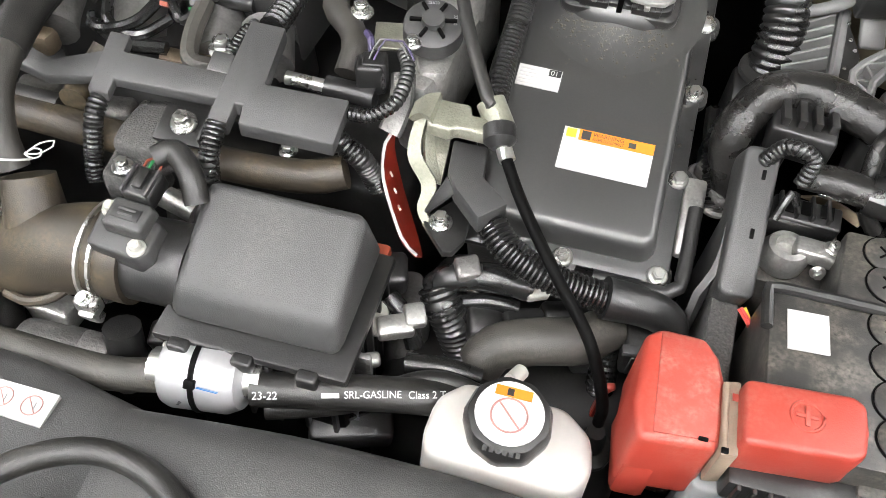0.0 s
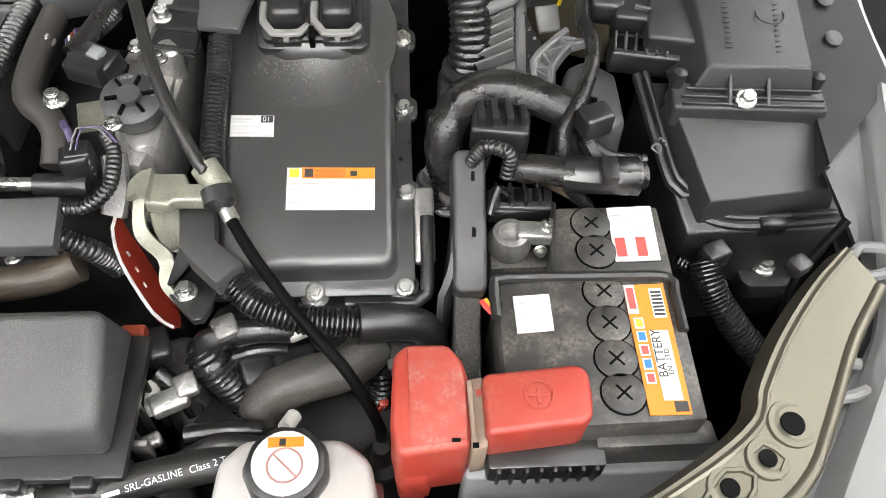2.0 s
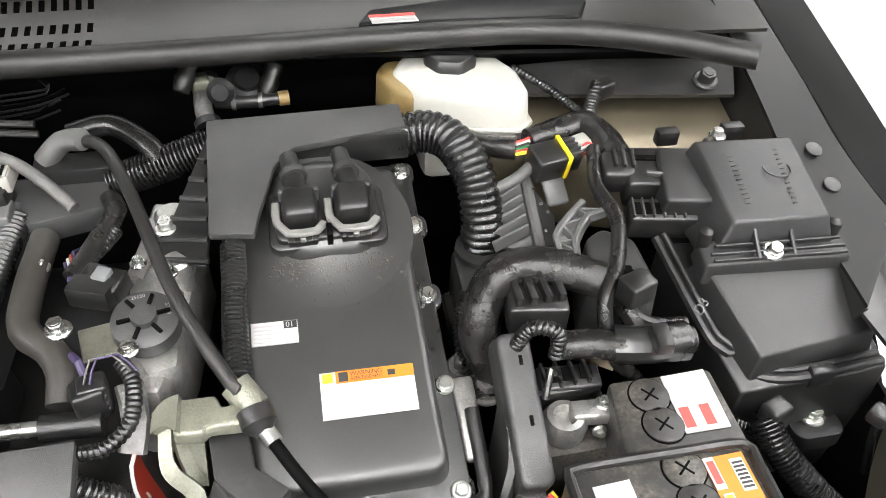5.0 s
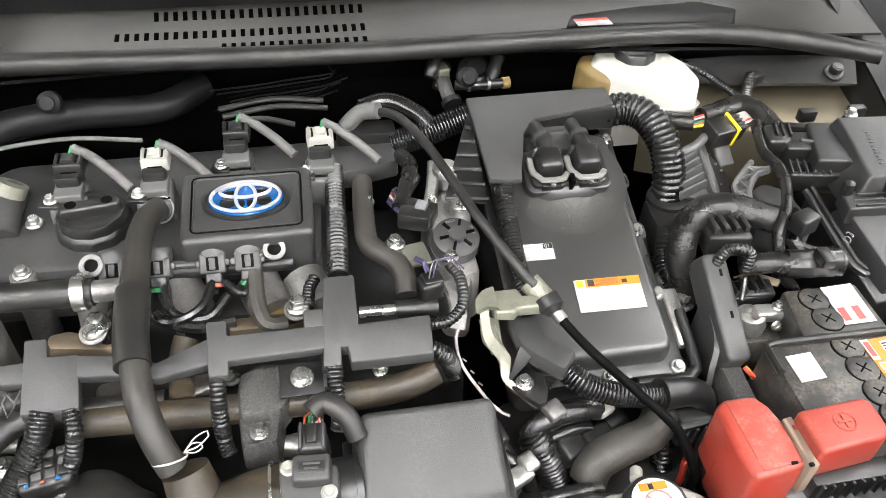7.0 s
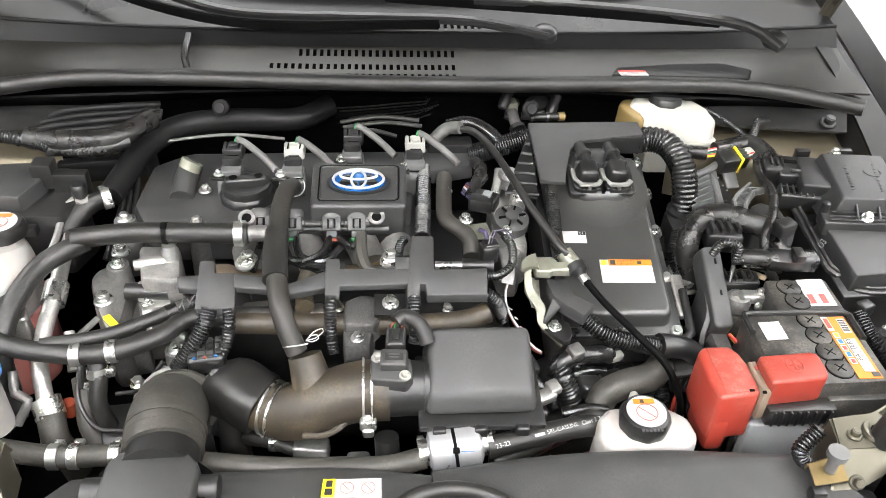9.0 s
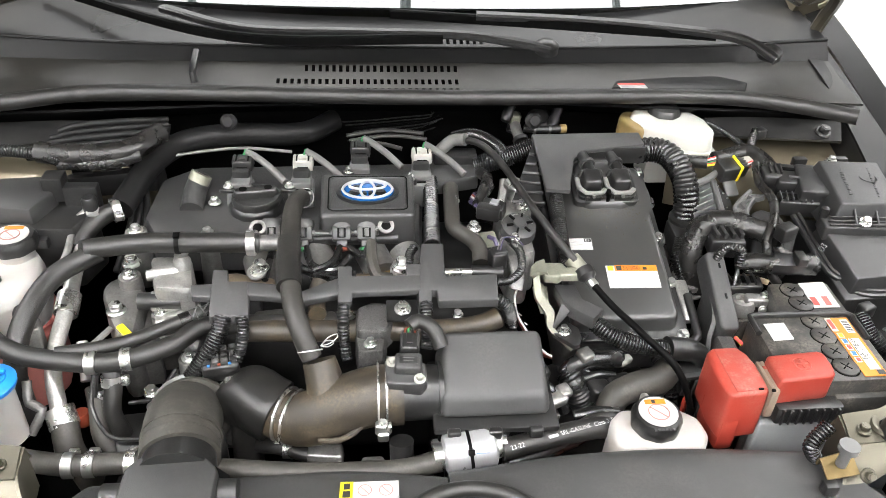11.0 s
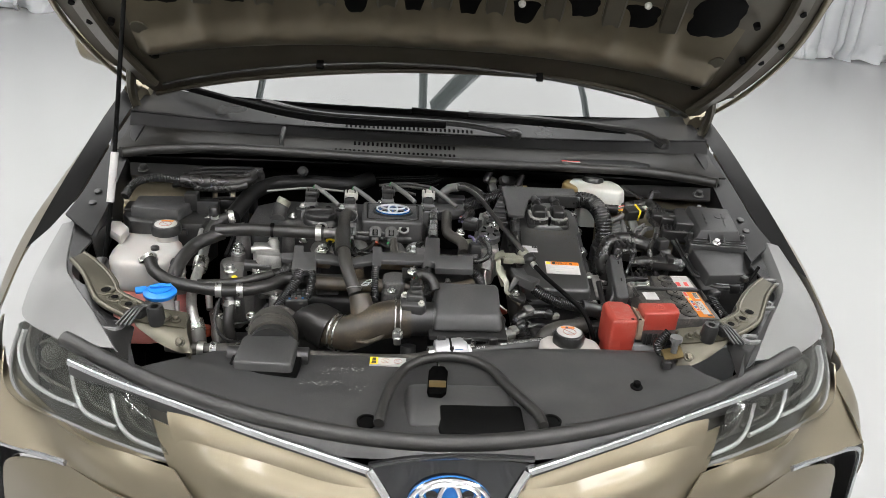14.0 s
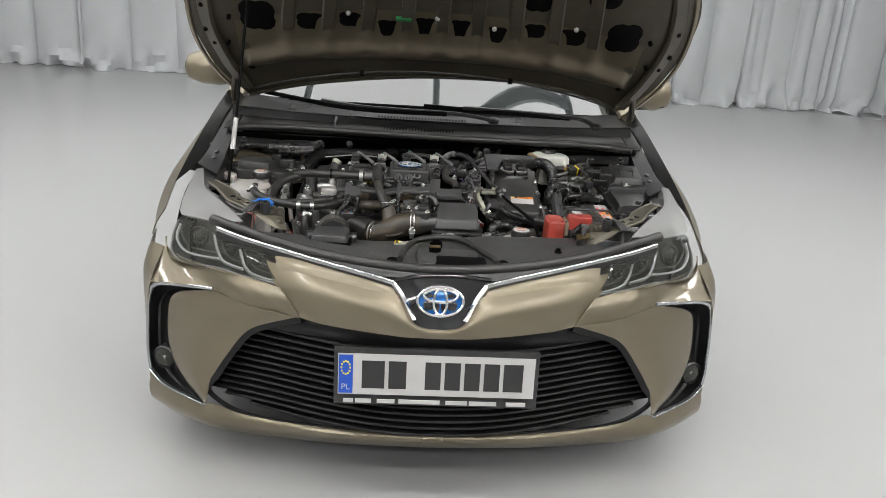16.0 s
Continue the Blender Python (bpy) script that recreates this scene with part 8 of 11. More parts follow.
part("disc", lathe([(0.0255, -0.012), (0.0245, 0.002), (0.020, 0.005), (0.010, 0.005), (0.009, 0.010), (0.001, 0.010)], 30, VM), M_GREY, vlv)
for a in range(0, 360, 60):
    part("rib", box(0.010, 0.003, 0.003, 0.0006, VM @ pose(0.0145 * math.cos(radians(a)), 0.0145 * math.sin(radians(a)), 0.0065, 0, 0, a)), M_DARK, vlv)
vq = [VM @ Vector((-0.022, -0.022, 0.004)), VM @ Vector((0.022, -0.022, 0.004)), VM @ Vector((0.022, 0.022, 0.004)), VM @ Vector((-0.022, 0.022, 0.004))]
lettering("25620", vq, 0.36, 0.88, 0.0030, M_GREYINK, vlv, lift=0.0018)
lettering("37140", [vq[3], vq[0], vq[1], vq[2]], 0.34, 0.88, 0.0030, M_GREYINK, vlv, lift=0.0018)
part("base", prism([(0.1021, 0.7503, 0.7650)[:2], (0.1287, 0.7727, 0.7650)[:2], (0.1520, 0.7343, 0.7650)[:2], (0.1504, 0.6349, 0.7650)[:2], (0.1246, 0.6278, 0.7650)[:2], (0.1098, 0.6605, 0.7650)[:2]], 0.70, 0.770, 0.008, 0.93), M_ALU, vlv)
part("plug", box(0.034, 0.020, 0.020, 0.003, pose(*(0.0876, 0.6994, 0.7970), 0, 0, -20)), M_BLACK, vlv)
part("purple_wires", tube([(0.0791, 0.7009, 0.8000), (0.0712, 0.7124, 0.8000), (0.0656, 0.7389, 0.7900)], 0.003, 6), M_PURPLE, vlv)
for c in ((0.1167, 0.6414, 0.7900), (0.1407, 0.7189, 0.7900)):
    bolt(c, 0.0075, parent=vlv)
bolt((0.1382, 0.7683, 0.7950), 0.010)
bolt((0.0633, 0.6731, 0.7860), 0.0105)
bolt((0.0422, 0.7407, 0.7900), 0.008)

# ---- air filter box and intake duct ----
air = thing("air_filter_box", (0.065, 0.45, 0.60), "dark grey air filter box with a grained sloping lid", "air filter box")
tl, tr, fr, fl2 = (0.004, 0.489, 0.759), (0.127, 0.490, 0.758), (0.127, 0.412, 0.722), (-0.001, 0.413, 0.718)
v = [(-0.005, 0.402, 0.690), (0.133, 0.401, 0.692), (0.136, 0.500, 0.705), (-0.005, 0.502, 0.705), fl2, fr, tr, tl]
part("lid", bevelled((v, [(3, 2, 1, 0), (4, 5, 6, 7), (0, 1, 5, 4), (1, 2, 6, 5), (2, 3, 7, 6), (3, 0, 4, 7)]), 0.009, 4), M_COVER, air)
part("rim", prism([(-0.012, 0.388), (0.141, 0.387), (0.143, 0.506), (-0.012, 0.508)], 0.680, 0.6895, 0.003), M_BLACK, air)
part("body", prism([(-0.006, 0.394), (0.134, 0.393), (0.136, 0.50), (-0.006, 0.502)], 0.52, 0.682, 0.006, 1.0), M_DARK, air)
for k in range(6):
    part("rib", box(0.004, 0.006, 0.09, 0.001, pose(0.006 + 0.024 * k, 0.391, 0.634)), M_BLACK, air)
for k in range(5):
    part("side_rib", box(0.006, 0.004, 0.09, 0.001, pose(0.1375, 0.405 + 0.022 * k, 0.634)), M_BLACK, air)
for x in (0.012, 0.062, 0.112):
    part("rim_tab", bevelled(box(0.016, 0.010, 0.014, 0.002, pose(x, 0.385, 0.684)), 0.001), M_BLACK, air)
part("clip", box(0.014, 0.006, 0.03, 0.002, pose(0.142, 0.42, 0.66)), M_ALUD, air)
part("outlet_pipe", tube([(0.004, 0.448, 0.694), (-0.055, 0.446, 0.694)], 0.034, 28), M_BLACK, air)
part("pipe_rib", tube([(0.002, 0.448, 0.694), (-0.004, 0.448, 0.694)], 0.038, 28), M_BLACK, air)

duct = thing("intake_duct", (-0.13, 0.45, 0.64), "dusty brown rubber intake duct with wire clamps", "air duct")
part("main_tube", tube([(-0.048, 0.446, 0.694), (-0.085, 0.444, 0.693), (-0.120, 0.440, 0.684), (-0.150, 0.438, 0.668), (-0.178, 0.446, 0.656), (-0.208, 0.462, 0.655)], 0.0385, 28, 0.006, r2=0.033), M_BROWNR, duct)
part("branch_tube", tube([(-0.135, 0.442, 0.680), (-0.142, 0.458, 0.705), (-0.149, 0.474, 0.728)], 0.028, 24, 0.006, r2=0.0205), M_BROWNR, duct)
part("moulded_seam", tube([(-0.150, 0.402, 0.665), (-0.125, 0.398, 0.668), (-0.100, 0.410, 0.676), (-0.095, 0.425, 0.70)], 0.004, 8), M_BROWNR, duct)
for x, y, z, r in ((-0.066, 0.4455, 0.694, 0.0405), (-0.076, 0.445, 0.6935, 0.0408)):
    part("clamp_wire", tube([(x, y, z), (x - 0.0025, y, z)], r + 0.0012, 28, 0.002), M_ZINC, duct)
part("clamp_tongue", bevelled(box(0.020, 0.012, 0.016, 0.003, pose(-0.072, 0.402, 0.682)), 0.001), M_ZINC, duct)
bolt((-0.072, 0.401, 0.690), 0.007, (0, -0.4, 1), parent=duct)
part("clamp_tail", box(0.014, 0.010, 0.02, 0.003, pose(-0.072, 0.400, 0.670, 20)), M_ZINC, duct)
for k in (0, 1):
    a = Vector((-0.182 - 0.010 * k, 0.448 + 0.005 * k, 0.6555))
    part("clamp_wire", tube([a, a + Vector((-0.0025, 0.0012, 0))], 0.0372, 28, 0.002), M_ZINC, duct)
part("clamp_tongue", bevelled(box(0.018, 0.014, 0.014, 0.003, pose(-0.203, 0.432, 0.655, 0, 0, -20)), 0.001), M_ZINC, duct)
def squared(r, n=20):
    """A rounded-square ring."""
    return [(r * math.copysign(abs(math.cos(a)) ** 0.6, math.cos(a)), r * math.copysign(abs(math.sin(a)) ** 0.6, math.sin(a))) for a in np.linspace(0, 2 * math.pi, n + 1)[:-1]]


elb = thing("intake_elbow", (-0.22, 0.48, 0.60), "boxy black rubber intake elbow leading down", "air duct")
EL = spline([(-0.204, 0.459, 0.656), (-0.220, 0.468, 0.660), (-0.236, 0.482, 0.660), (-0.250, 0.490, 0.648), (-0.254, 0.490, 0.632)], 0.006)
part("elbow", bevelled(sweep(EL, [squared(0.036 - 0.004 * max(0, i / len(EL) - 0.7) / 0.3) for i in range(len(EL))]), 0.002), M_RUBBER, elb)
part("down_pipe", tube([(-0.246, 0.480, 0.645), (-0.248, 0.470, 0.60), (-0.246, 0.455, 0.55), (-0.235, 0.43, 0.51)], 0.020, 18), M_RUBBER, elb)
maf = thing("air_flow_sensor", (-0.035, 0.44, 0.73), "black air flow sensor with a plug on the duct", "sensor")
MF = pose(-0.043, 0.440, 0.738, 10, 0, -4)
part("base", prism([(-0.024, -0.020), (0.018, -0.022), (0.026, -0.014), (0.024, 0.012), (0.010, 0.016), (-0.020, 0.018), (-0.027, 0.008)], -0.022, 0.002, 0.003, 0.97, MF, 3), M_GREY, maf)
part("tower", bevelled(box(0.034, 0.026, 0.014, 0.003, MF @ pose(0.002, 0.006, 0.007), 0.92), 0.001), M_COVER, maf)
part("text_plate", box(0.022, 0.010, 0.001, 0.0003, MF @ pose(0.002, 0.006, 0.0146)), M_BLACK, maf)
for k in range(2):
    part("text_bar", box(0.014 - 0.002 * k, 0.0016, 0.0006, 0, MF @ pose(0.002, 0.0085 - 0.004 * k, 0.0155)), M_GREYP, maf)
mp = part("plug", bevelled(box(0.024, 0.026, 0.018, 0.003, MF @ pose(0.003, 0.031, 0.012)), 0.001), M_BLACK, maf)
part("latch", box(0.008, 0.016, 0.004, 0.001, MF @ pose(0.003, 0.032, 0.0225)), M_BLACK, mp)
for sx in (-1, 1):
    part("plug_rib", box(0.0022, 0.024, 0.004, 0.0006, MF @ pose(0.003 + 0.0095 * sx, 0.031, 0.0215)), M_GREY, mp)
for k, wm in enumerate((M_BRICKR, M_GREEN, M_BLACK, M_BRICKR)):
    part("wire", tube([MF @ Vector((-0.004 + 0.0045 * k, 0.040, 0.016)), MF @ Vector((-0.003 + 0.004 * k, 0.050, 0.018)), MF @ Vector((0.004 + 0.003 * k, 0.058, 0.016))], 0.0012, 6), wm, mp)
part("cable_boot", tube([MF @ Vector((0.002, 0.054, 0.018)), MF @ Vector((0.014, 0.062, 0.020)), MF @ Vector((0.032, 0.050, 0.018)), MF @ Vector((0.042, 0.034, 0.004))], 0.0095, 12, 0.004), M_RUBBER, maf, "black rubber cable boot")
for u, w in ((-0.018, 0.011), (0.016, -0.013)):
    bolt(tuple(MF @ Vector((u, w, 0.002))), 0.0072, tuple(MF.to_3x3() @ Vector((0, 0, 1))), M_BEIGEC, maf)

# ---- upright hose from the valve cover to the duct ----
bh = thing("breather_hose", (-0.16, 0.6, 0.74), "thick dark breather hose with a rubber sleeve", "hose")
part("hose", tube([(-0.1822, 0.7862, 0.7720), (-0.1871, 0.7397, 0.7950), (-0.1908, 0.6918, 0.8030), (-0.1889, 0.6172, 0.8000), (-0.1865, 0.5641, 0.7950), (-0.1798, 0.5163, 0.7800), (-0.1690, 0.4872, 0.7600), (-0.1576, 0.4719, 0.7350)], 0.0130, 18), M_HOSEGREY, bh)
part("sleeve", tube([(-0.1903, 0.6259, 0.8010), (-0.1893, 0.5825, 0.7970), (-0.1859, 0.5434, 0.7900)], 0.0160, 20), M_RUBBER, bh)
for c, ax, loops in (((-0.1793, 0.7737, 0.7780), (0.3, 0.6, -0.6), 1), ((-0.1594, 0.4764, 0.7420), (0.1, -0.6, -0.7), 2)):
    cm = aim(c, ax)
    part("wire_clip", sweep([cm @ Vector((0.0146 * math.cos(i * math.pi / 10), 0.0146 * math.sin(i * math.pi / 10), 0)) for i in range(22)], [ring(0.0010, 6)] * 22), M_WIREW, bh)
    for k in range(loops):
        el = Vector(c) + Vector((0.013, 0.002, 0.006)) if loops == 2 else cm @ Vector((0.015, 0, 0))
        way = Vector((0.020, 0.012 - 0.010 * k, 0.006)) * (1.0 - 0.25 * k)
        off = Vector((-0.2, 0.9, 0.4)) * 0.0042
        part("wire_ear", tube([el, el + way * 0.5 + off, el + way + off * 0.4, el + way - off * 0.6, el + way * 0.5 - off, el], 0.0007, 6, 0.003), M_WIREW, bh)

# ---- coolant and other hoses ----
top_hose = hose([(-0.2319, 0.6477, 0.7850), (-0.3133, 0.6507, 0.7850), (-0.3935, 0.6511, 0.7850), (-0.4634, 0.6417, 0.7820), (-0.4422, 0.6479, 0.7780), (-0.4927, 0.6095, 0.7650), (-0.5159, 0.5525, 0.7450), (-0.5234, 0.5139, 0.7150), (-0.5294, 0.4957, 0.6600)], 0.0138, "long black coolant hose curving over the engine")


def clamp(at, axis, r, name="hose_clamp"):
    c = thing(name, at, "bright steel spring clamp round a hose", "hose clamp", "hose clamps")
    m = aim(at, axis)
    part("band", lathe([(r, -0.006), (r + 0.0018, -0.006), (r + 0.0018, 0.006), (r, 0.006)], 24, m), M_ZINC, c)
    part("ear", bevelled(box(0.010, 0.010, 0.013, 0.002, m @ pose(r + 0.005, 0, 0)), 0.001), M_ZINC, c)
    return c


clamp((-0.2438, 0.6479, 0.7850), (1, 0, 0), 0.0158)
hose([(-0.2319, 0.6477, 0.7850), (-0.2060, 0.6484, 0.7850)], 0.011, "short metal stub pipe under a hose", M_ALUD, name="pipe_stub")
hose([(-0.4475, 0.7705, 0.7650), (-0.4354, 0.8128, 0.7750), (-0.4181, 0.8751, 0.7850), (-0.3767, 0.9322, 0.7900), (-0.3006, 0.9567, 0.7900), (-0.1932, 0.9700, 0.7850), (-0.1388, 1.0109, 0.7900)], 0.019, "thick black heater hose along the firewall", M_COWL)
hose([(-0.4475, 0.7705, 0.7650), (-0.4727, 0.7683, 0.7550), (-0.4929, 0.7473, 0.7450), (-0.5043, 0.7201, 0.7300)], 0.013, "short black hose to the pipe", r2=0.016)
clamp((-0.4531, 0.7676, 0.7650), (-0.8, -0.4, 0), 0.0165)
# aluminium air-conditioning pipes
ac = thing("aircon_pipe", (-0.49, 0.6, 0.66), "pale aluminium air conditioning pipe with fittings", "pipe")
part("pipe", tube([(-0.4878, 0.7033, 0.7420), (-0.4881, 0.6609, 0.7350), (-0.4847, 0.6050, 0.7220), (-0.4888, 0.5530, 0.7000), (-0.4863, 0.5124, 0.6800), (-0.4738, 0.4734, 0.6500), (-0.4717, 0.4441, 0.6000)], 0.0105, 16), M_ALU, ac)
part("thin_pipe", tube([(-0.4941, 0.7683, 0.7650), (-0.5070, 0.7471, 0.7580), (-0.5068, 0.6905, 0.7420), (-0.5173, 0.6376, 0.7250), (-0.5276, 0.5921, 0.7050), (-0.5370, 0.5762, 0.6900)], 0.005, 10), M_ALU, ac)
for a, b, r in (((-0.4858, 0.6189, 0.7250), (-0.4851, 0.5894, 0.7160), 0.0155), ((-0.4754, 0.4782, 0.6550), (-0.4661, 0.4618, 0.6400), 0.0185)):
    part("fitting", tube([a, b], r, 18, 0.003), M_ZINC, ac)
part("valve_cap", lathe([(0.011, 0), (0.011, 0.018), (0.008, 0.022)], 16, aim((-0.4886, 0.7682, 0.7650))), M_BLACK, ac)
part("neck", tube([(-0.4836, 0.7606, 0.7680), (-0.4892, 0.7688, 0.7450)], 0.010, 14), M_ALU, ac)
# lower pair of coolant hoses on the left
hose([(-0.5797, 0.5772, 0.7380), (-0.5571, 0.5305, 0.7350), (-0.5095, 0.4998, 0.7280), (-0.4274, 0.4897, 0.7200), (-0.3799, 0.4979, 0.7180), (-0.3334, 0.5226, 0.7180), (-0.3024, 0.5522, 0.7200), (-0.2420, 0.5580, 0.7180), (-0.1713, 0.5575, 0.7180)], 0.0125, "black coolant hose running from the tank")
hose([(-0.4688, 0.4985, 0.7280), (-0.3987, 0.5164, 0.7260), (-0.3439, 0.5449, 0.7280), (-0.3035, 0.5689, 0.7300), (-0.2607, 0.5784, 0.7250)], 0.009, "slim black coolant hose")
clamp((-0.4258, 0.4897, 0.7200), (1, 0.05, 0), 0.0128)
clamp((-0.3863, 0.4967, 0.7180), (1, 0.15, 0), 0.0128)
hose([(-0.4068, 0.4955, 0.7100), (-0.4031, 0.4801, 0.6900), (-0.4055, 0.4642, 0.6600), (-0.3968, 0.4592, 0.6200)], 0.011, "black hose dropping to the radiator")
clamp((-0.4050, 0.4847, 0.6950), (0, -0.4, -1), 0.0112)
clamp((-0.5815, 0.5836, 0.7380), (-0.4, 0.9, 0.3), 0.0130)
# pipe across the engine's front
hose([(-0.2459, 0.5476, 0.7150), (-0.1847, 0.5445, 0.7160), (-0.1268, 0.5415, 0.7160), (-0.0686, 0.5407, 0.7160), (0.0049, 0.5405, 0.7140), (0.0572, 0.5443, 0.7160), (0.0864, 0.5534, 0.7220)], 0.0145, "brown-grey metal water pipe", M_BROWNR, name="water_pipe")
hose([(-0.1539, 0.5540, 0.7350), (-0.1566, 0.5922, 0.7350), (-0.1513, 0.6115, 0.7450)], 0.012, "brown metal branch pipe", M_BROWNR, name="water_pipe")
for a, b in (((-0.0828, 0.6903, 0.7350), (-0.0673, 0.6504, 0.7250)), ((-0.1627, 0.6921, 0.7350), (-0.1456, 0.6524, 0.7250)), ((-0.0346, 0.6892, 0.7350), (-0.0200, 0.6492, 0.7250)), ((-0.2403, 0.6806, 0.7350), (-0.2296, 0.6420, 0.7250))):
    hose([a, b], 0.024, "dull aluminium intake runner", M_ALUD, name="intake_runner")
for c in ((-0.2327, 0.6302, 0.7550), (-0.0415, 0.6181, 0.7650)):
    bolt(c, 0.012)
hose([(0.0405, 0.7788, 0.7900), (0.0362, 0.7216, 0.7880), (0.0368, 0.6823, 0.7820), (0.0573, 0.6616, 0.7780), (0.0675, 0.6418, 0.7750), (0.0679, 0.6191, 0.7650)], 0.0115, "worn brown rubber hose bending down", M_HOSEGREY)
hose([(0.0181, 0.6085, 0.7580), (0.0573, 0.6070, 0.7580)], 0.006, "bright steel fuel pipe", M_ZINC, name="fuel_pipe")
hose([(0.0542, 0.6055, 0.7600), (0.0967, 0.6035, 0.7600)], 0.0095, "black fuel pipe joint", M_BLACK, name="pipe_joint")
loom([(0.0843, 0.5758, 0.7650), (0.1019, 0.5754, 0.7680), (0.1186, 0.5891, 0.7750), (0.1208, 0.6146, 0.7850), (0.1126, 0.6313, 0.7900)], 0.006)
loom([(0.0991, 0.7676, 0.8000), (0.0894, 0.7481, 0.8000), (0.0751, 0.7252, 0.8000)], 0.007)
loom([(-0.0219, 0.6505, 0.7720), (-0.0287, 0.6373, 0.7700), (-0.0319, 0.6141, 0.7660)], 0.0065)
solid("injector_plug", bevelled(box(0.022, 0.020, 0.028, 0.003, pose(*(0.0895, 0.6136, 0.7750), 0, 0, 15)), 0.001), M_BLACK, "black plug with coloured wires above the engine", "connector")
hose([(0.0888, 0.6219, 0.7920), (0.0860, 0.6291, 0.7980), (0.0794, 0.6393, 0.7950)], 0.003, "thin purple wire over the engine", M_PURPLE, 8, name="wire")
loom([(0.0517, 0.8908, 0.8150), (0.0876, 0.8945, 0.8200), (0.1206, 0.8668, 0.8150), (0.1324, 0.8490, 0.8050)], 0.011, "black rubber hose", 0.03, "hose", 0.02)

# lower front: fuel hose with an inline filter
fh = thing("fuel_hose", (0.1, 0.38, 0.63), "thick black fuel hose with white printed lettering", "hose")
part("left_hose", tube([(-0.5126, 0.4173, 0.6350), (-0.4441, 0.4042, 0.6350), (-0.3596, 0.4036, 0.6350), (-0.2571, 0.3833, 0.6400), (-0.1640, 0.3708, 0.6420), (-0.0579, 0.3668, 0.6450), (-0.0042, 0.3737, 0.6520)], 0.0135, 16), M_DUSTR, fh)
part("right_hose", tube([(0.0701, 0.3774, 0.6620), (0.1122, 0.3859, 0.6650), (0.1626, 0.3969, 0.6670), (0.2001, 0.4051, 0.6640), (0.2332, 0.4141, 0.6500)], 0.0135, 16), M_RUBBER, fh)
part("second_hose", tube([(0.0783, 0.3737, 0.6400), (0.1365, 0.3929, 0.6450), (0.1957, 0.4181, 0.6650), (0.2413, 0.4204, 0.6550)], 0.0085, 12), M_RUBBER, fh)
tq = [(0.1198, 0.3732, 0.6785), (0.2129, 0.4004, 0.6785), (0.2112, 0.4063, 0.6805), (0.1178, 0.3789, 0.6805)]
TW = (Vector(tq[1]) - Vector(tq[0])).length
part("maker_bar", on_quad(tq, 0.07, 0.15, 0.20, 0.70, 0.0037, 0.0006), M_WIREW, fh)
lettering("SRL-GASLINE", tq, 0.235, 0.1, 0.0055, M_WIREW, fh, TW * 0.425, 0.0035)
lettering("Class 2 T", tq, 0.71, 0.02, 0.0055, M_WIREW, fh, TW * 0.28, 0.0035)
lettering("23-22", [(0.0778, 0.3620, 0.6765), (0.1008, 0.3687, 0.6765), (0.0989, 0.3742, 0.6790), (0.0758, 0.3675, 0.6790)], 0.0, 0.1, 0.0058, M_WIREW, fh, lift=0.0035)
ff = thing("fuel_filter", (0.035, 0.385, 0.63), "silver inline fuel filter with a cable tie", "fuel filter")
FA, FB = Vector((0.0042, 0.3793, 0.6560)), Vector((0.0628, 0.3846, 0.6620))
d = (FB - FA).normalized()
part("can", lathe([(0.012, -0.006), (0.026, -0.002), (0.0285, 0.004), (0.0285, (FB - FA).length - 0.012), (0.024, (FB - FA).length - 0.002), (0.012, (FB - FA).length + 0.004)], 32, aim(FA, d)), M_FILTER, ff)
part("cable_tie", lathe([(0.0288, -0.002), (0.0300, -0.002), (0.0300, 0.002), (0.0288, 0.002)], 32, aim(FA.lerp(FB, 0.45), d)), M_DARK, ff)
part("tie_head", box(0.008, 0.007, 0.006, 0.001, pose(*(FA.lerp(FB, 0.45) + Vector((0, -0.021, 0.021))), 45)), M_DARK, ff)
for k in range(3):
    part("print_bar", box(0.016, 0.0008, 0.004, 0, pose(*(FA.lerp(FB, 0.68) + Vector((0.0, -0.0225, 0.0180 - 0.006 * k))), 40, 0, 0)), M_BLUEINK, ff)
clamp(FA - d * 0.010, d, 0.0142)
clamp(FB + d * 0.008, d, 0.0142)

# thick hose behind the reservoir
hose([(0.2271, 0.4562, 0.6400), (0.2369, 0.4659, 0.6550), (0.2641, 0.4732, 0.6650), (0.2994, 0.4841, 0.6650), (0.3214, 0.5067, 0.6600)], 0.019, "thick worn grey radiator hose", M_DUSTR)
for pts, r in (([(0.1752, 0.5044, 0.6600), (0.1837, 0.5068, 0.6720), (0.2056, 0.5108, 0.6800), (0.2325, 0.5127, 0.6820), (0.2508, 0.5159, 0.6750)], 0.012),
               ([(0.1752, 0.5044, 0.6600), (0.1906, 0.5016, 0.6500), (0.2221, 0.5074, 0.6550), (0.2456, 0.5092, 0.6500)], 0.007),
               
               ([(0.2009, 0.5149, 0.6600), (0.2225, 0.5087, 0.6450), (0.2366, 0.4943, 0.6300)], 0.006),
               ([(0.1731, 0.4332, 0.6550), (0.2041, 0.4343, 0.6600), (0.2307, 0.4349, 0.6550)], 0.0085),
               ([(0.1427, 0.4860, 0.6600), (0.1601, 0.4754, 0.6500), (0.1707, 0.4636, 0.6300)], 0.008),
               ([(0.1247, 0.4029, 0.6000), (0.1559, 0.4251, 0.6050), (0.1903, 0.4377, 0.6100)], 0.009)):
    hose(pts, r, "black hose low in the engine bay", M_CONDUIT)
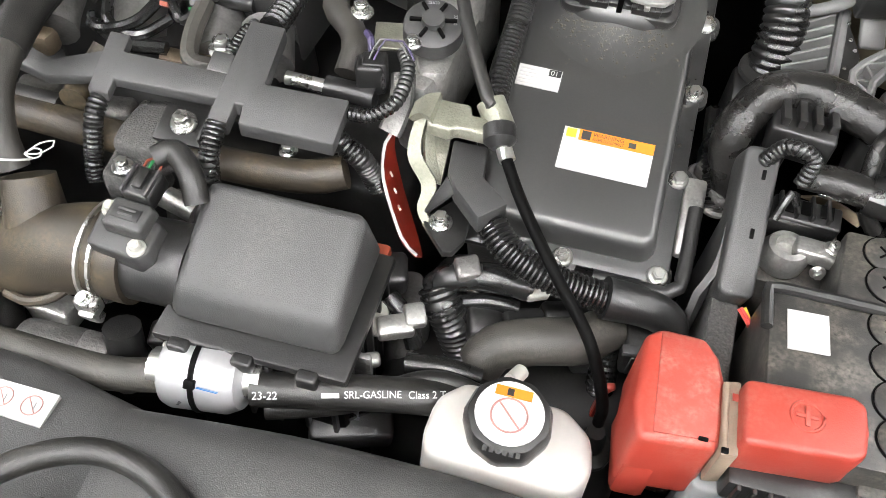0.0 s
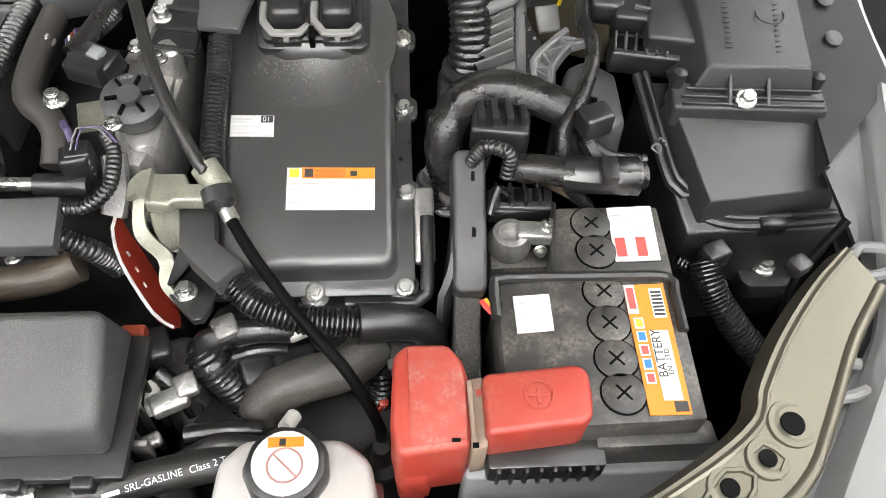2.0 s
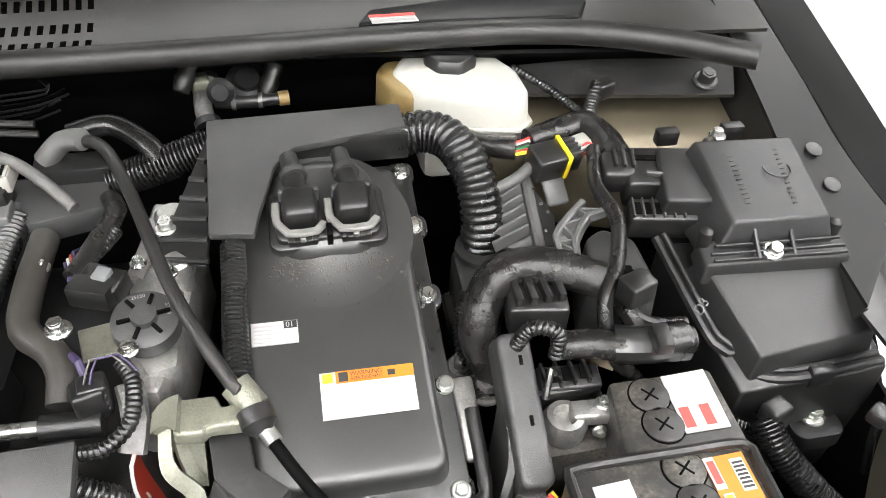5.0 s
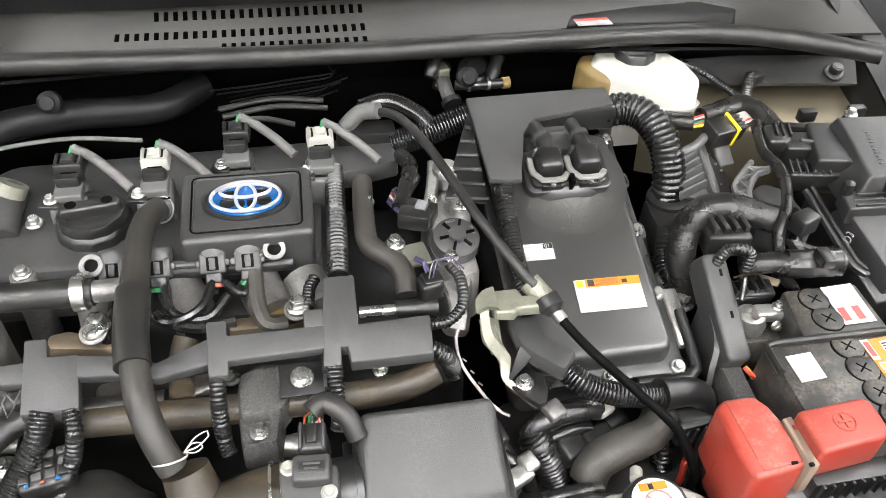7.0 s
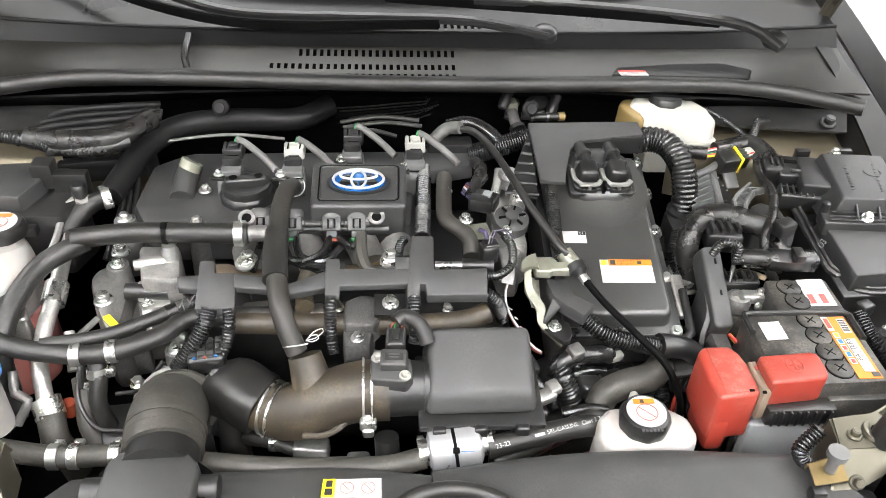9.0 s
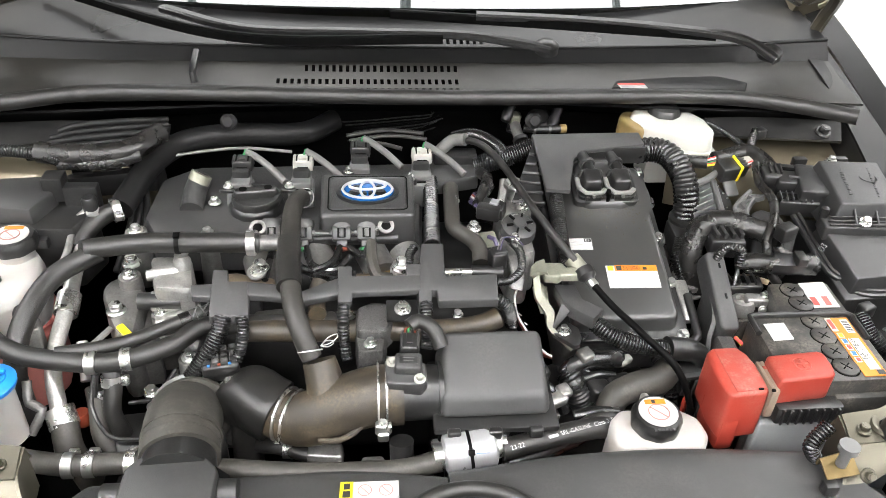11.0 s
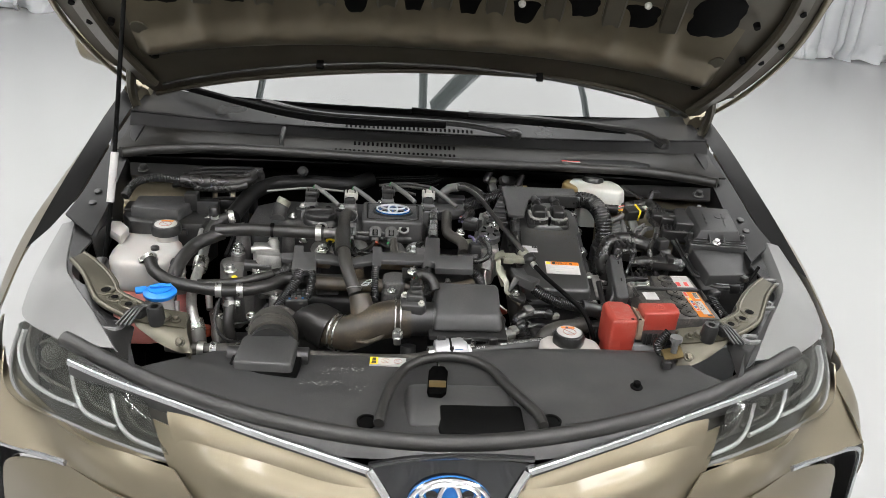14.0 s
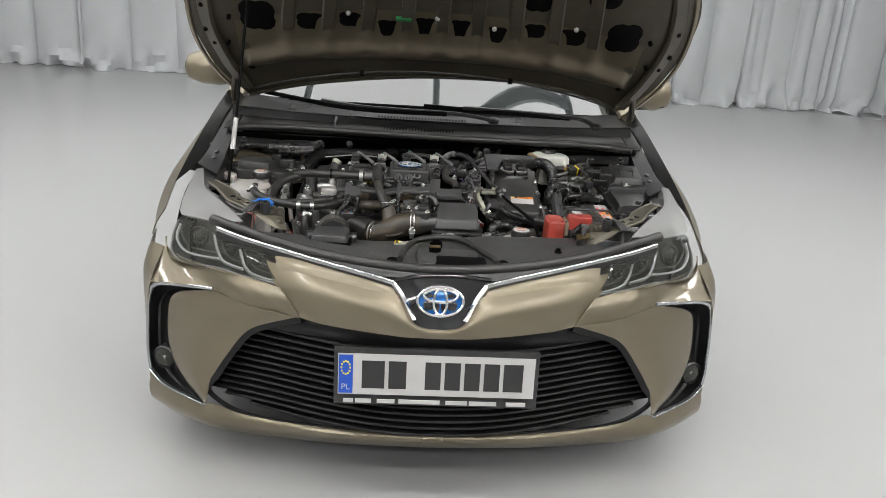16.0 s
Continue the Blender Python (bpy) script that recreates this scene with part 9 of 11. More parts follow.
for c, s, mt, lb2 in (((0.1548, 0.4623, 0.6550), (0.03, 0.018, 0.016), M_ALU, "dull metal bracket tab"), ((0.1404, 0.4663, 0.6550), (0.016, 0.03, 0.006), M_BEIGEC, "pale plastic tab"), ((0.1677, 0.4737, 0.6600), (0.018, 0.02, 0.012), M_ALU, "bent metal clip"),
                      ((0.1410, 0.4323, 0.6450), (0.02, 0.012, 0.01), M_ALU, "small metal clip"), ((0.2583, 0.5125, 0.6750), (0.02, 0.012, 0.012), M_BEIGEC, "pale plastic clip"), ((0.2007, 0.5098, 0.6900), (0.02, 0.02, 0.012), M_ALUD, "cast metal boss")):
    solid("bracket_tab", bevelled(box(*s, 0.003, pose(*c, 10, 0, 25)), 0.001), mt, lb2 + " low in the engine bay", "bracket")
for c, s in (((0.2215, 0.4946, 0.6400), (0.03, 0.03, 0.025)), ((0.2537, 0.4985, 0.6400), (0.035, 0.03, 0.025)), ((0.1922, 0.4983, 0.6300), (0.025, 0.03, 0.03)), ((0.2783, 0.5238, 0.6300), (0.03, 0.02, 0.03)), ((0.1315, 0.4071, 0.5800), (0.07, 0.04, 0.03)), ((0.3116, 0.5057, 0.6200), (0.03, 0.03, 0.04)), ((0.1358, 0.5074, 0.6600), (0.03, 0.03, 0.03))):
    solid("dark_connector", bevelled(box(*s, 0.005, pose(*c, 8, 5, 20)), 0.0015), M_BLACK, "black plastic connector deep in the bay", "connector", "connectors low in the bay")
solid("water_outlet", bevelled(prism([(0.1117, 0.5031, 0.6400)[:2], (0.1253, 0.5382, 0.6400)[:2], (0.1581, 0.5480, 0.6400)[:2], (0.1802, 0.4881, 0.6400)[:2], (0.1557, 0.4585, 0.6400)[:2]], 0.54, 0.63, 0.01, 0.9), 0.002), M_ALUD, "dull cast metal housing deep in the bay", "casting")
solid("gearbox", bevelled(prism([(0.13, 0.42), (0.36, 0.40), (0.38, 0.54), (0.36, 0.66), (0.15, 0.60)], 0.45, 0.60, 0.02, 0.92), 0.004), M_BLACK, "black gearbox case below the inverter", "gearbox")
loom([(0.318, 0.540, 0.655), (0.322, 0.515, 0.648), (0.326, 0.495, 0.622), (0.328, 0.480, 0.585)], 0.0125, pitch=0.0052)
jb = thing("junction_block", (0.335, 0.495, 0.62), "dull black connector block beside the red terminal cover", "connector")
part("body", bevelled(box(0.036, 0.030, 0.040, 0.003, pose(0.352, 0.500, 0.650, 6, 0, 8)), 0.001), M_BLACK, jb)
part("lip", box(0.040, 0.008, 0.006, 0.001, pose(0.352, 0.486, 0.668, 6, 0, 8)), M_GREY, jb)
for k in range(3):
    part("rib", box(0.003, 0.004, 0.030, 0.0006, pose(0.342 + 0.010 * k, 0.484, 0.648, 6, 0, 8)), M_GREY, jb)
solid("orange_plug", box(0.022, 0.020, 0.030, 0.004, pose(*(0.1247, 0.5096, 0.6700))), M_BRICKR, "small orange-red plug by the filter box", "plug")
wcap = thing("warning_clip", (0.322, 0.441, 0.640), "narrow red plastic clip beside the control cable", "clip")
part("tongue", band([(0.3215, 0.4440, 0.6300), (0.3225, 0.4450, 0.6450), (0.3250, 0.4510, 0.6560), (0.3290, 0.4530, 0.6600)], 0.004, 0.008, 0.004), M_REDTAG, wcap)
part("head", box(0.008, 0.006, 0.010, 0.002, pose(0.3285, 0.4535, 0.6590, 20, 0, 15)), M_REDTAG, wcap)

# wiring and brackets in front of the suspension tower by the relay box
wb = thing("relay_bracket", (-0.49, 0.86, 0.74), "black steel bracket with relays beside the relay box", "bracket")
part("plate", prism([(-0.548, 0.845), (-0.415, 0.868), (-0.408, 0.905), (-0.470, 0.925), (-0.556, 0.905)], 0.735, 0.772, 0.004, 0.97), M_BLACK, wb)
for k in range(3):
    rl = part("relay", bevelled(box(0.030, 0.026, 0.026, 0.003, pose(-0.526 + 0.040 * k, 0.872 + 0.010 * k, 0.782, 0, 0, 9)), 0.001), M_PLUGGREY if k == 1 else M_BLACK, wb)
    part("relay_groove", box(0.026, 0.0012, 0.014, 0, pose(-0.526 + 0.040 * k + 0.002, 0.8587 + 0.010 * k, 0.784, 0, 0, 9)), M_DARK, rl)
bolt((-0.430, 0.878, 0.773), 0.007, parent=wb)
for k in range(5):
    z = 0.800 + 0.006 * k
    hose([(-0.600 + 0.01 * k, 0.862 + 0.010 * k, z), (-0.530, 0.868 + 0.011 * k, z + 0.006), (-0.460, 0.890 + 0.010 * k, z + 0.004), (-0.405, 0.925 + 0.007 * k, z - 0.004)], 0.0048 + 0.0006 * (k % 3), "black cable in a bundle by the suspension tower", M_COWL, name="cable")
for k in range(3):
    hose([(-0.452 + 0.012 * k, 0.842, 0.770 - 0.006 * k), (-0.440 + 0.010 * k, 0.800, 0.745), (-0.446 + 0.012 * k, 0.755, 0.715), (-0.455 + 0.011 * k, 0.715, 0.690)], 0.0052, "black cable dropping beside the engine", M_COWL, name="cable")

# expansion valve cluster on the firewall
ev = thing("expansion_valve", (0.19, 0.96, 0.80), "pale metal valve block with dark pipes on the firewall", "valve")
part("block", bevelled(box(0.018, 0.022, 0.020, 0.003, pose(0.166, 0.968, 0.812, 0, 0, 12)), 0.001), M_YZINC, ev)
part("neck", tube([(0.167, 0.956, 0.806), (0.168, 0.938, 0.802), (0.171, 0.922, 0.796)], 0.009, 14, 0.004), M_ALUD, ev)
part("collar", tube([(0.171, 0.924, 0.797), (0.1725, 0.917, 0.794)], 0.0130, 18, 0.003), M_BLACK, ev)
part("round_head", lathe([(0.022, -0.005), (0.024, 0.0), (0.022, 0.005), (0.014, 0.008), (0.012, 0.012), (0.001, 0.012)], 28, aim((0.213, 0.972, 0.808), (0, -0.5, 0.85))), M_BLACK, ev)
part("pipe", tube([(0.180, 0.944, 0.806), (0.210, 0.940, 0.806), (0.244, 0.942, 0.806)], 0.006, 12, 0.004), M_BLACK, ev)
for x in (0.196, 0.222):
    part("pipe_ring", tube([(x, 0.9415, 0.806), (x + 0.004, 0.9412, 0.806)], 0.0078, 14, 0.003), M_ALUD, ev)
part("end_plug", tube([(0.242, 0.942, 0.806), (0.252, 0.943, 0.806)], 0.0075, 12, 0.004), M_AMBER, ev)

# ---- front coolant reservoir ----
rs = thing("coolant_reservoir", (0.26, 0.38, 0.58), "milky coolant reservoir with a round black cap", "coolant reservoir")
part("tank", prism([(0.203, 0.400), (0.222, 0.418), (0.300, 0.416), (0.322, 0.398), (0.326, 0.368), (0.312, 0.348), (0.208, 0.350), (0.200, 0.366)], 0.600, 0.686, 0.013, 0.955, None, 3), M_TANK, rs)
part("lower_tank", prism([(0.200, 0.418), (0.326, 0.416), (0.328, 0.348), (0.200, 0.348)], 0.54, 0.605, 0.01, 1.0), M_PINK, rs, "tank part with pink coolant showing through")
part("neck", lathe([(0.024, -0.012), (0.024, 0.02)], 24, aim((0.259, 0.386, 0.668))), M_TANK, rs)
cp = part("cap", lathe([(0.0300, 0), (0.0312, 0.006), (0.0312, 0.014), (0.0285, 0.021), (0.0255, 0.0225), (0.001, 0.0225)], 36, aim((0.259, 0.387, 0.686)), 18, 0.03), M_BLACK, rs, "round black screw cap")
cq = [(0.236, 0.365, 0.7088), (0.282, 0.365, 0.7088), (0.282, 0.409, 0.7088), (0.236, 0.409, 0.7088)]
lab = part("cap_label", lathe([(0.0240, 0.0), (0.0238, 0.0010), (0.001, 0.0010)], 32, aim((0.259, 0.387, 0.7086))), M_WHITE, cp, "round white warning label")
part("orange_field", on_quad(cq, 0.22, 0.76, 0.78, 0.93, 0.0014, 0.0006), M_ORANGE, lab)
part("warning_sign", on_quad(cq, 0.40, 0.78, 0.50, 0.90, 0.0018, 0.0006), M_INK, lab)
prohibition(cq, 0.5, 0.45, 0.0125, lab, 0.0016)
for k in range(6):
    part("rim_mark", box(0.003, 0.004, 0.001, 0, pose(0.248 + 0.0045 * k, 0.3590, 0.7075)), M_GREY, cp)
hose([(0.2546, 0.4212, 0.6900), (0.2606, 0.4339, 0.6850)], 0.006, "short pale spout beside the cap", M_BEIGEC, name="spout")

# ---- left coolant tank and washer filler ----
ct = thing("expansion_tank", (-0.61, 0.65, 0.56), "large milky expansion tank half full of pink coolant", "coolant tank")
tp = [(-0.6767, 0.7508, 0.7350), (-0.6241, 0.7598, 0.7350), (-0.5651, 0.7391, 0.7350), (-0.5404, 0.7026, 0.7350), (-0.5217, 0.6362, 0.7350), (-0.5393, 0.5951, 0.7350), (-0.5854, 0.5662, 0.7350), (-0.6514, 0.5650, 0.7350), (-0.6778, 0.5987, 0.7350), (-0.6829, 0.6435, 0.7350), (-0.6805, 0.6890, 0.7350)]
part("upper_tank", prism([p[:2] for p in tp], 0.665, 0.735, 0.016, 0.93, None, 4), M_TANK, ct)
part("lower_tank", prism([((p[0] + 0.60) * 0.97 - 0.60, (p[1] - 0.64) * 0.97 + 0.64) for p in tp], 0.54, 0.668, 0.012, 1.0), M_PINK, ct, "tank part with pink coolant showing through")
part("mounting_ear", prism([p[:2] for p in ((-0.7242, 0.7456, 0.7550), (-0.6856, 0.7450, 0.7550), (-0.6580, 0.7099, 0.7550), (-0.6590, 0.6519, 0.7550), (-0.6951, 0.6920, 0.7550))], 0.735, 0.755, 0.004, 0.95), M_TANK, ct)
bolt((-0.7088, 0.7367, 0.7620), 0.008, parent=ct)
cp = part("cap", lathe([(0.032, 0), (0.033, 0.006), (0.033, 0.014), (0.030, 0.020), (0.001, 0.020)], 36, aim((-0.577, 0.699, 0.750)), 18, 0.03), M_BLACK, ct, "round black screw cap")
cq = [(-0.600, 0.677, 0.7702), (-0.554, 0.677, 0.7702), (-0.554, 0.721, 0.7702), (-0.600, 0.721, 0.7702)]
lab = part("cap_label", lathe([(0.0238, 0.0), (0.0236, 0.0010), (0.001, 0.0010)], 32, aim((-0.577, 0.699, 0.7700))), M_WHITE, cp, "round white warning label")
part("orange_field", on_quad(cq, 0.22, 0.76, 0.78, 0.93, 0.0014, 0.0006), M_ORANGE, lab)
prohibition(cq, 0.5, 0.45, 0.0125, lab, 0.0016)
part("neck", lathe([(0.024, -0.025), (0.024, 0.02)], 24, aim((-0.577, 0.699, 0.735))), M_TANK, ct)
part("plug", lathe([(0.009, 0), (0.009, 0.006), (0.005, 0.009), (0.001, 0.009)], 18, aim((-0.5861, 0.6379, 0.7360))), M_BLACK, ct)
part("vent_nipple", box(0.022, 0.016, 0.016, 0.003, pose(*(-0.5475, 0.7158, 0.7450))), M_BLACK, ct)
wf = thing("washer_filler", (-0.527, 0.446, 0.66), "white washer filler neck with a blue cap", "washer filler")
part("neck", lathe([(0.024, -0.09), (0.024, -0.02), (0.027, -0.012), (0.027, -0.002)], 28, aim((-0.527, 0.446, 0.735))), M_TANK, wf)
part("cap", lathe([(0.027, -0.009), (0.0305, -0.005), (0.031, 0.0), (0.028, 0.004), (0.021, 0.006), (0.021, 0.008), (0.001, 0.009)], 36, aim((-0.527, 0.446, 0.735))), M_BLUE, wf, "blue snap cap")
part("cap_tab", box(0.022, 0.024, 0.006, 0.003, pose(-0.563, 0.450, 0.735, 0, 0, 20)), M_BLUE, wf)
part("cap_bar", box(0.040, 0.008, 0.006, 0.003, pose(-0.525, 0.447, 0.747, 0, 0, 15)), M_BLUE, wf)
ac2 = thing("aircon_valve", (-0.50, 0.52, 0.68), "black capped charging valve on a metal block", "valve")
part("cap", lathe([(0.012, 0), (0.0125, 0.016), (0.009, 0.022), (0.001, 0.022)], 18, aim((-0.5237, 0.5624, 0.7280))), M_BLACK, ac2)
part("block", bevelled(box(0.03, 0.026, 0.05, 0.004, pose(*(-0.5225, 0.5599, 0.7000), 0, 0, 15)), 0.001), M_ALU, ac2)

# left fuse box and looms
lf = thing("relay_box", (-0.60, 0.83, 0.74), "low black relay box beside the tank", "fuse box")
part("base", prism([(-0.6878, 0.7667, 0.7650)[:2], (-0.6985, 0.8455, 0.7650)[:2], (-0.5362, 0.8669, 0.7650)[:2], (-0.4833, 0.7785, 0.7650)[:2], (-0.5036, 0.7184, 0.7650)[:2], (-0.6595, 0.7209, 0.7650)[:2]], 0.66, 0.765, 0.006), M_BLACK, lf)
part("lid", prism([(-0.6656, 0.7447, 0.7950)[:2], (-0.6672, 0.8189, 0.7950)[:2], (-0.5669, 0.8273, 0.7950)[:2], (-0.5377, 0.7852, 0.7950)[:2], (-0.5567, 0.7294, 0.7950)[:2]], 0.76, 0.790, 0.004, 0.96, None, 2), M_COVER, lf)
part("lid_lip", prism([(-0.6878, 0.7741, 0.7720)[:2], (-0.6950, 0.8701, 0.7720)[:2], (-0.5730, 0.8787, 0.7720)[:2], (-0.5355, 0.8237, 0.7720)[:2], (-0.5616, 0.7562, 0.7720)[:2]], 0.764, 0.772, 0.002), M_BLACK, lf)
part("clip", box(0.03, 0.03, 0.04, 0.004, pose(*(-0.5408, 0.7951, 0.7900))), M_BLACK, lf)
part("side_clip", box(0.05, 0.02, 0.05, 0.004, pose(*(-0.5043, 0.7904, 0.7700))), M_BLACK, lf)
loom([(-0.6839, 0.7766, 0.8000), (-0.6693, 0.8169, 0.8200), (-0.6256, 0.8342, 0.8280), (-0.5674, 0.8289, 0.8250), (-0.5317, 0.8164, 0.8200)], 0.010)
loom([(-0.5691, 0.8359, 0.8250), (-0.5087, 0.8242, 0.8250), (-0.4430, 0.8358, 0.8250), (-0.4008, 0.8858, 0.8300)], 0.016, TAPE, 0.03, depth=0.05)
loom([(-0.5375, 0.8177, 0.8150), (-0.4700, 0.8175, 0.8150), (-0.4238, 0.8346, 0.8200)], 0.010, TAPE, 0.03, depth=0.05)
for c in ((-0.3045, 0.9223, 0.8300), (0.1888, 0.9137, 0.8350)):
    solid("cowl_clip", lathe([(0.013, -0.012), (0.013, 0.0), (0.008, 0.003), (0.008, 0.008), (0.001, 0.008)], 18, aim(c, (0, -0.8, 0.4))), M_COWL, "black round clip under the cowl seal", "clip", "cowl clips")
for k, (a, b) in enumerate((((-0.1178, 0.9321, 0.8000), (0.0100, 0.9378, 0.8000)), ((-0.1133, 0.9224, 0.7950), (0.0142, 0.9279, 0.7950)), ((-0.1088, 0.9129, 0.7900), (-0.0278, 0.9034, 0.7900)))):
    hose([a, Vector(a).lerp(Vector(b), 0.5) + Vector((0, 0.004, 0.006)), b], 0.0035, "thin dark pipe on the firewall", M_RUBBER, 8, name="pipe")
hose([(-0.3882, 0.8959, 0.7850), (-0.3367, 0.9010, 0.7900), (-0.2780, 0.8900, 0.8000), (-0.2034, 0.8772, 0.8000)], 0.0026, "thin steel pipe behind the engine", M_ALUD, 8, name="pipe")
for c in ((0.1701, 0.9819, 0.8000), (0.2369, 0.9633, 0.8200), (0.1552, 0.9635, 0.8300)):
    solid("pipe_fitting", bevelled(lathe([(0.008, -0.02), (0.010, -0.006), (0.008, 0.0), (0.010, 0.012), (0.006, 0.018)], 14, aim(c, (0.3, 0.5, 0.6))), 0.0005), M_BLACK, "black pipe fitting at the firewall", "pipe fitting", "pipe fittings")

# engine mount and metal castings on the left
em = thing("engine_mount", (-0.43, 0.62, 0.60), "cast aluminium engine mount with bolts and earth strap", "engine mount")
part("casting", prism([(-0.4547, 0.6770, 0.7120)[:2], (-0.4130, 0.6954, 0.7120)[:2], (-0.3929, 0.6381, 0.7120)[:2], (-0.3873, 0.5471, 0.7120)[:2], (-0.4093, 0.5373, 0.7120)[:2], (-0.4370, 0.5925, 0.7120)[:2], (-0.4596, 0.6521, 0.7120)[:2]], 0.60, 0.712, 0.012, 0.9), M_ALUD, em)
part("foot", prism([(-0.4277, 0.6414, 0.6900)[:2], (-0.3885, 0.6525, 0.6900)[:2], (-0.3679, 0.5705, 0.6900)[:2], (-0.4052, 0.5609, 0.6900)[:2]], 0.60, 0.68, 0.008), M_ALUD, em)
bolt((-0.4218, 0.6916, 0.7220), 0.0135, parent=em)
bolt((-0.4235, 0.6001, 0.7100), 0.0135, parent=em)
part("yellow_mark", band([(-0.4102, 0.5638, 0.7150), (-0.3943, 0.5473, 0.7120), (-0.3850, 0.5429, 0.7080)], 0.010, 0.005), M_YELLOW, em, "yellow plastic marker")
part("earth_strap", band([(-0.4234, 0.5689, 0.7080), (-0.4364, 0.5543, 0.7020), (-0.4548, 0.5342, 0.6950)], 0.009, 0.005), M_GREYLOOM, em)
tb = thing("throttle_body", (-0.36, 0.64, 0.70), "bright cast aluminium throttle housing with ports", "throttle body")
part("housing", prism([(-0.3892, 0.6717, 0.7520)[:2], (-0.3303, 0.6704, 0.7520)[:2], (-0.3141, 0.5927, 0.7520)[:2], (-0.3692, 0.5942, 0.7520)[:2]], 0.66, 0.752, 0.008, 0.95), M_ALU, tb)
for c, ax, r in (((-0.3682, 0.6313, 0.7480), (-1, -0.2, 0), 0.010), ((-0.3558, 0.6207, 0.7350), (-1, -0.2, 0), 0.012), ((-0.3703, 0.6075, 0.7200), (-1, 0, 0), 0.014), ((-0.3378, 0.6410, 0.7570), (0, 0, 1), 0.012)):
    part("port", lathe([(r, -0.025), (r, 0.006), (r * 0.75, 0.010), (r * 0.75, 0.016)], 18, aim(c, ax)), M_ALU, tb)
part("spool", tube([(-0.3936, 0.6058, 0.7220), (-0.3622, 0.6049, 0.7220), (-0.3365, 0.6041, 0.7220)], 0.012, 16), M_BLACK, tb)
# foam-faced bracket and coil plate in the middle
fc = thing("foam_bracket", (-0.08, 0.55, 0.68), "grey foam-covered bracket held by two bolts", "bracket")
part("foam", prism([(-0.1059, 0.5391, 0.7350)[:2], (-0.1035, 0.5691, 0.7350)[:2], (-0.0829, 0.5812, 0.7350)[:2], (-0.0569, 0.5769, 0.7350)[:2], (-0.0542, 0.5320, 0.7350)[:2], (-0.0652, 0.5164, 0.7350)[:2], (-0.1027, 0.5176, 0.7350)[:2]], 0.70, 0.735, 0.006, 0.94, None, 3), M_FOAM, fc)
part("lower_foam", prism([(-0.1062, 0.5321, 0.7220)[:2], (-0.0628, 0.5360, 0.7220)[:2], (-0.0691, 0.4942, 0.7220)[:2], (-0.1027, 0.4934, 0.7220)[:2]], 0.68, 0.722, 0.005, 0.95), M_FOAM, fc)
bolt((-0.0852, 0.5050, 0.7240), 0.009, parent=fc)
part("plate", box(0.042, 0.034, 0.004, 0.001, pose(-0.043, 0.541, 0.748, 12)), M_BLACK, fc)
part("plate_side", box(0.003, 0.034, 0.016, 0.001, pose(-0.022, 0.541, 0.752, 12)), M_BLACK, fc)
bolt((-0.043, 0.541, 0.751), 0.011, (0, -0.2, 1), parent=fc)
pl = thing("sensor_plug", (-0.28, 0.49, 0.66), "dark sensor plug with blue and green wires", "connector")
part("body", bevelled(box(0.046, 0.034, 0.03, 0.004, pose(*(-0.2774, 0.5125, 0.6900), 10, 0, 10)), 0.0015), M_BLACK, pl)
PM = pose(-0.2774, 0.5125, 0.7055, 10, 0, 10)
for i in range(4):
    for k in range(3):
        part("terminal_block", box(0.0085, 0.0075, 0.005, 0.001, PM @ pose(-0.0165 + 0.011 * i, -0.010 + 0.010 * k, 0.0015 * ((i + k) % 2))), M_PLUGGREY if (i + k) % 3 else M_BLACK, pl)
for k, mt in enumerate((M_BLUEINK, M_BRICKR, M_BLUEINK)):
    part("wire_seal", box(0.004, 0.003, 0.003, 0.0008, PM @ pose(-0.014 + 0.013 * k, -0.016, 0.002)), mt, pl, "small coloured wire seal")
for c, r in (((-0.2664, 0.4970, 0.6650), 0.011), ((-0.2161, 0.6993, 0.7650), 0.008), ((-0.3647, 0.4958, 0.6600), 0.010), ((-0.3373, 0.5165, 0.6600), 0.009), ((-0.1139, 0.5906, 0.7000), 0.009), ((0.0325, 0.5630, 0.7200), 0.008)):
    bolt(c, r)
lowm = thing("water_pump", (-0.10, 0.42, 0.56), "small metal pump below the intake duct", "pump")
part("body", lathe([(0.024, -0.04), (0.026, -0.02), (0.026, 0.03), (0.020, 0.04)], 24, aim((-0.12, 0.395, 0.590), (1, 0, 0))), M_ALUD, lowm)
part("boss", box(0.03, 0.03, 0.05, 0.006, pose(-0.085, 0.395, 0.60)), M_ALUD, lowm)
part("pipe", tube([(-0.06, 0.39, 0.59), (-0.05, 0.39, 0.62), (-0.05, 0.40, 0.66)], 0.015, 14), M_BLACK, lowm)
hose([(-0.2575, 0.5099, 0.6000), (-0.2382, 0.4651, 0.5950), (-0.1718, 0.4487, 0.6000), (-0.1422, 0.4292, 0.6000)], 0.012, "black hose under the duct")
solid("plastic_housing", prism([(-0.4232, 0.4940, 0.6250)[:2], (-0.2908, 0.5082, 0.6250)[:2], (-0.2670, 0.4409, 0.6250)[:2], (-0.4004, 0.4291, 0.6250)[:2]], 0.52, 0.625, 0.006), M_BLACK, "black plastic housing low beside the engine", "housing")
solid("front_frame", box(1.10, 0.05, 0.10, 0.01, pose(0, 0.31, 0.57)), M_BLACK, "black crossmember behind the radiator cover", "crossmember")

# small fittings low in the bay and along the hoses
solid("cable_grommet", lathe([(0.012, 0.0), (0.018, 0.004), (0.018, 0.010), (0.010, 0.016), (0.007, 0.040), (0.001, 0.040)], 20, aim((0.326, 0.424, 0.600))), M_RUBBER, "black rubber grommet where the control cable ends", "grommet")
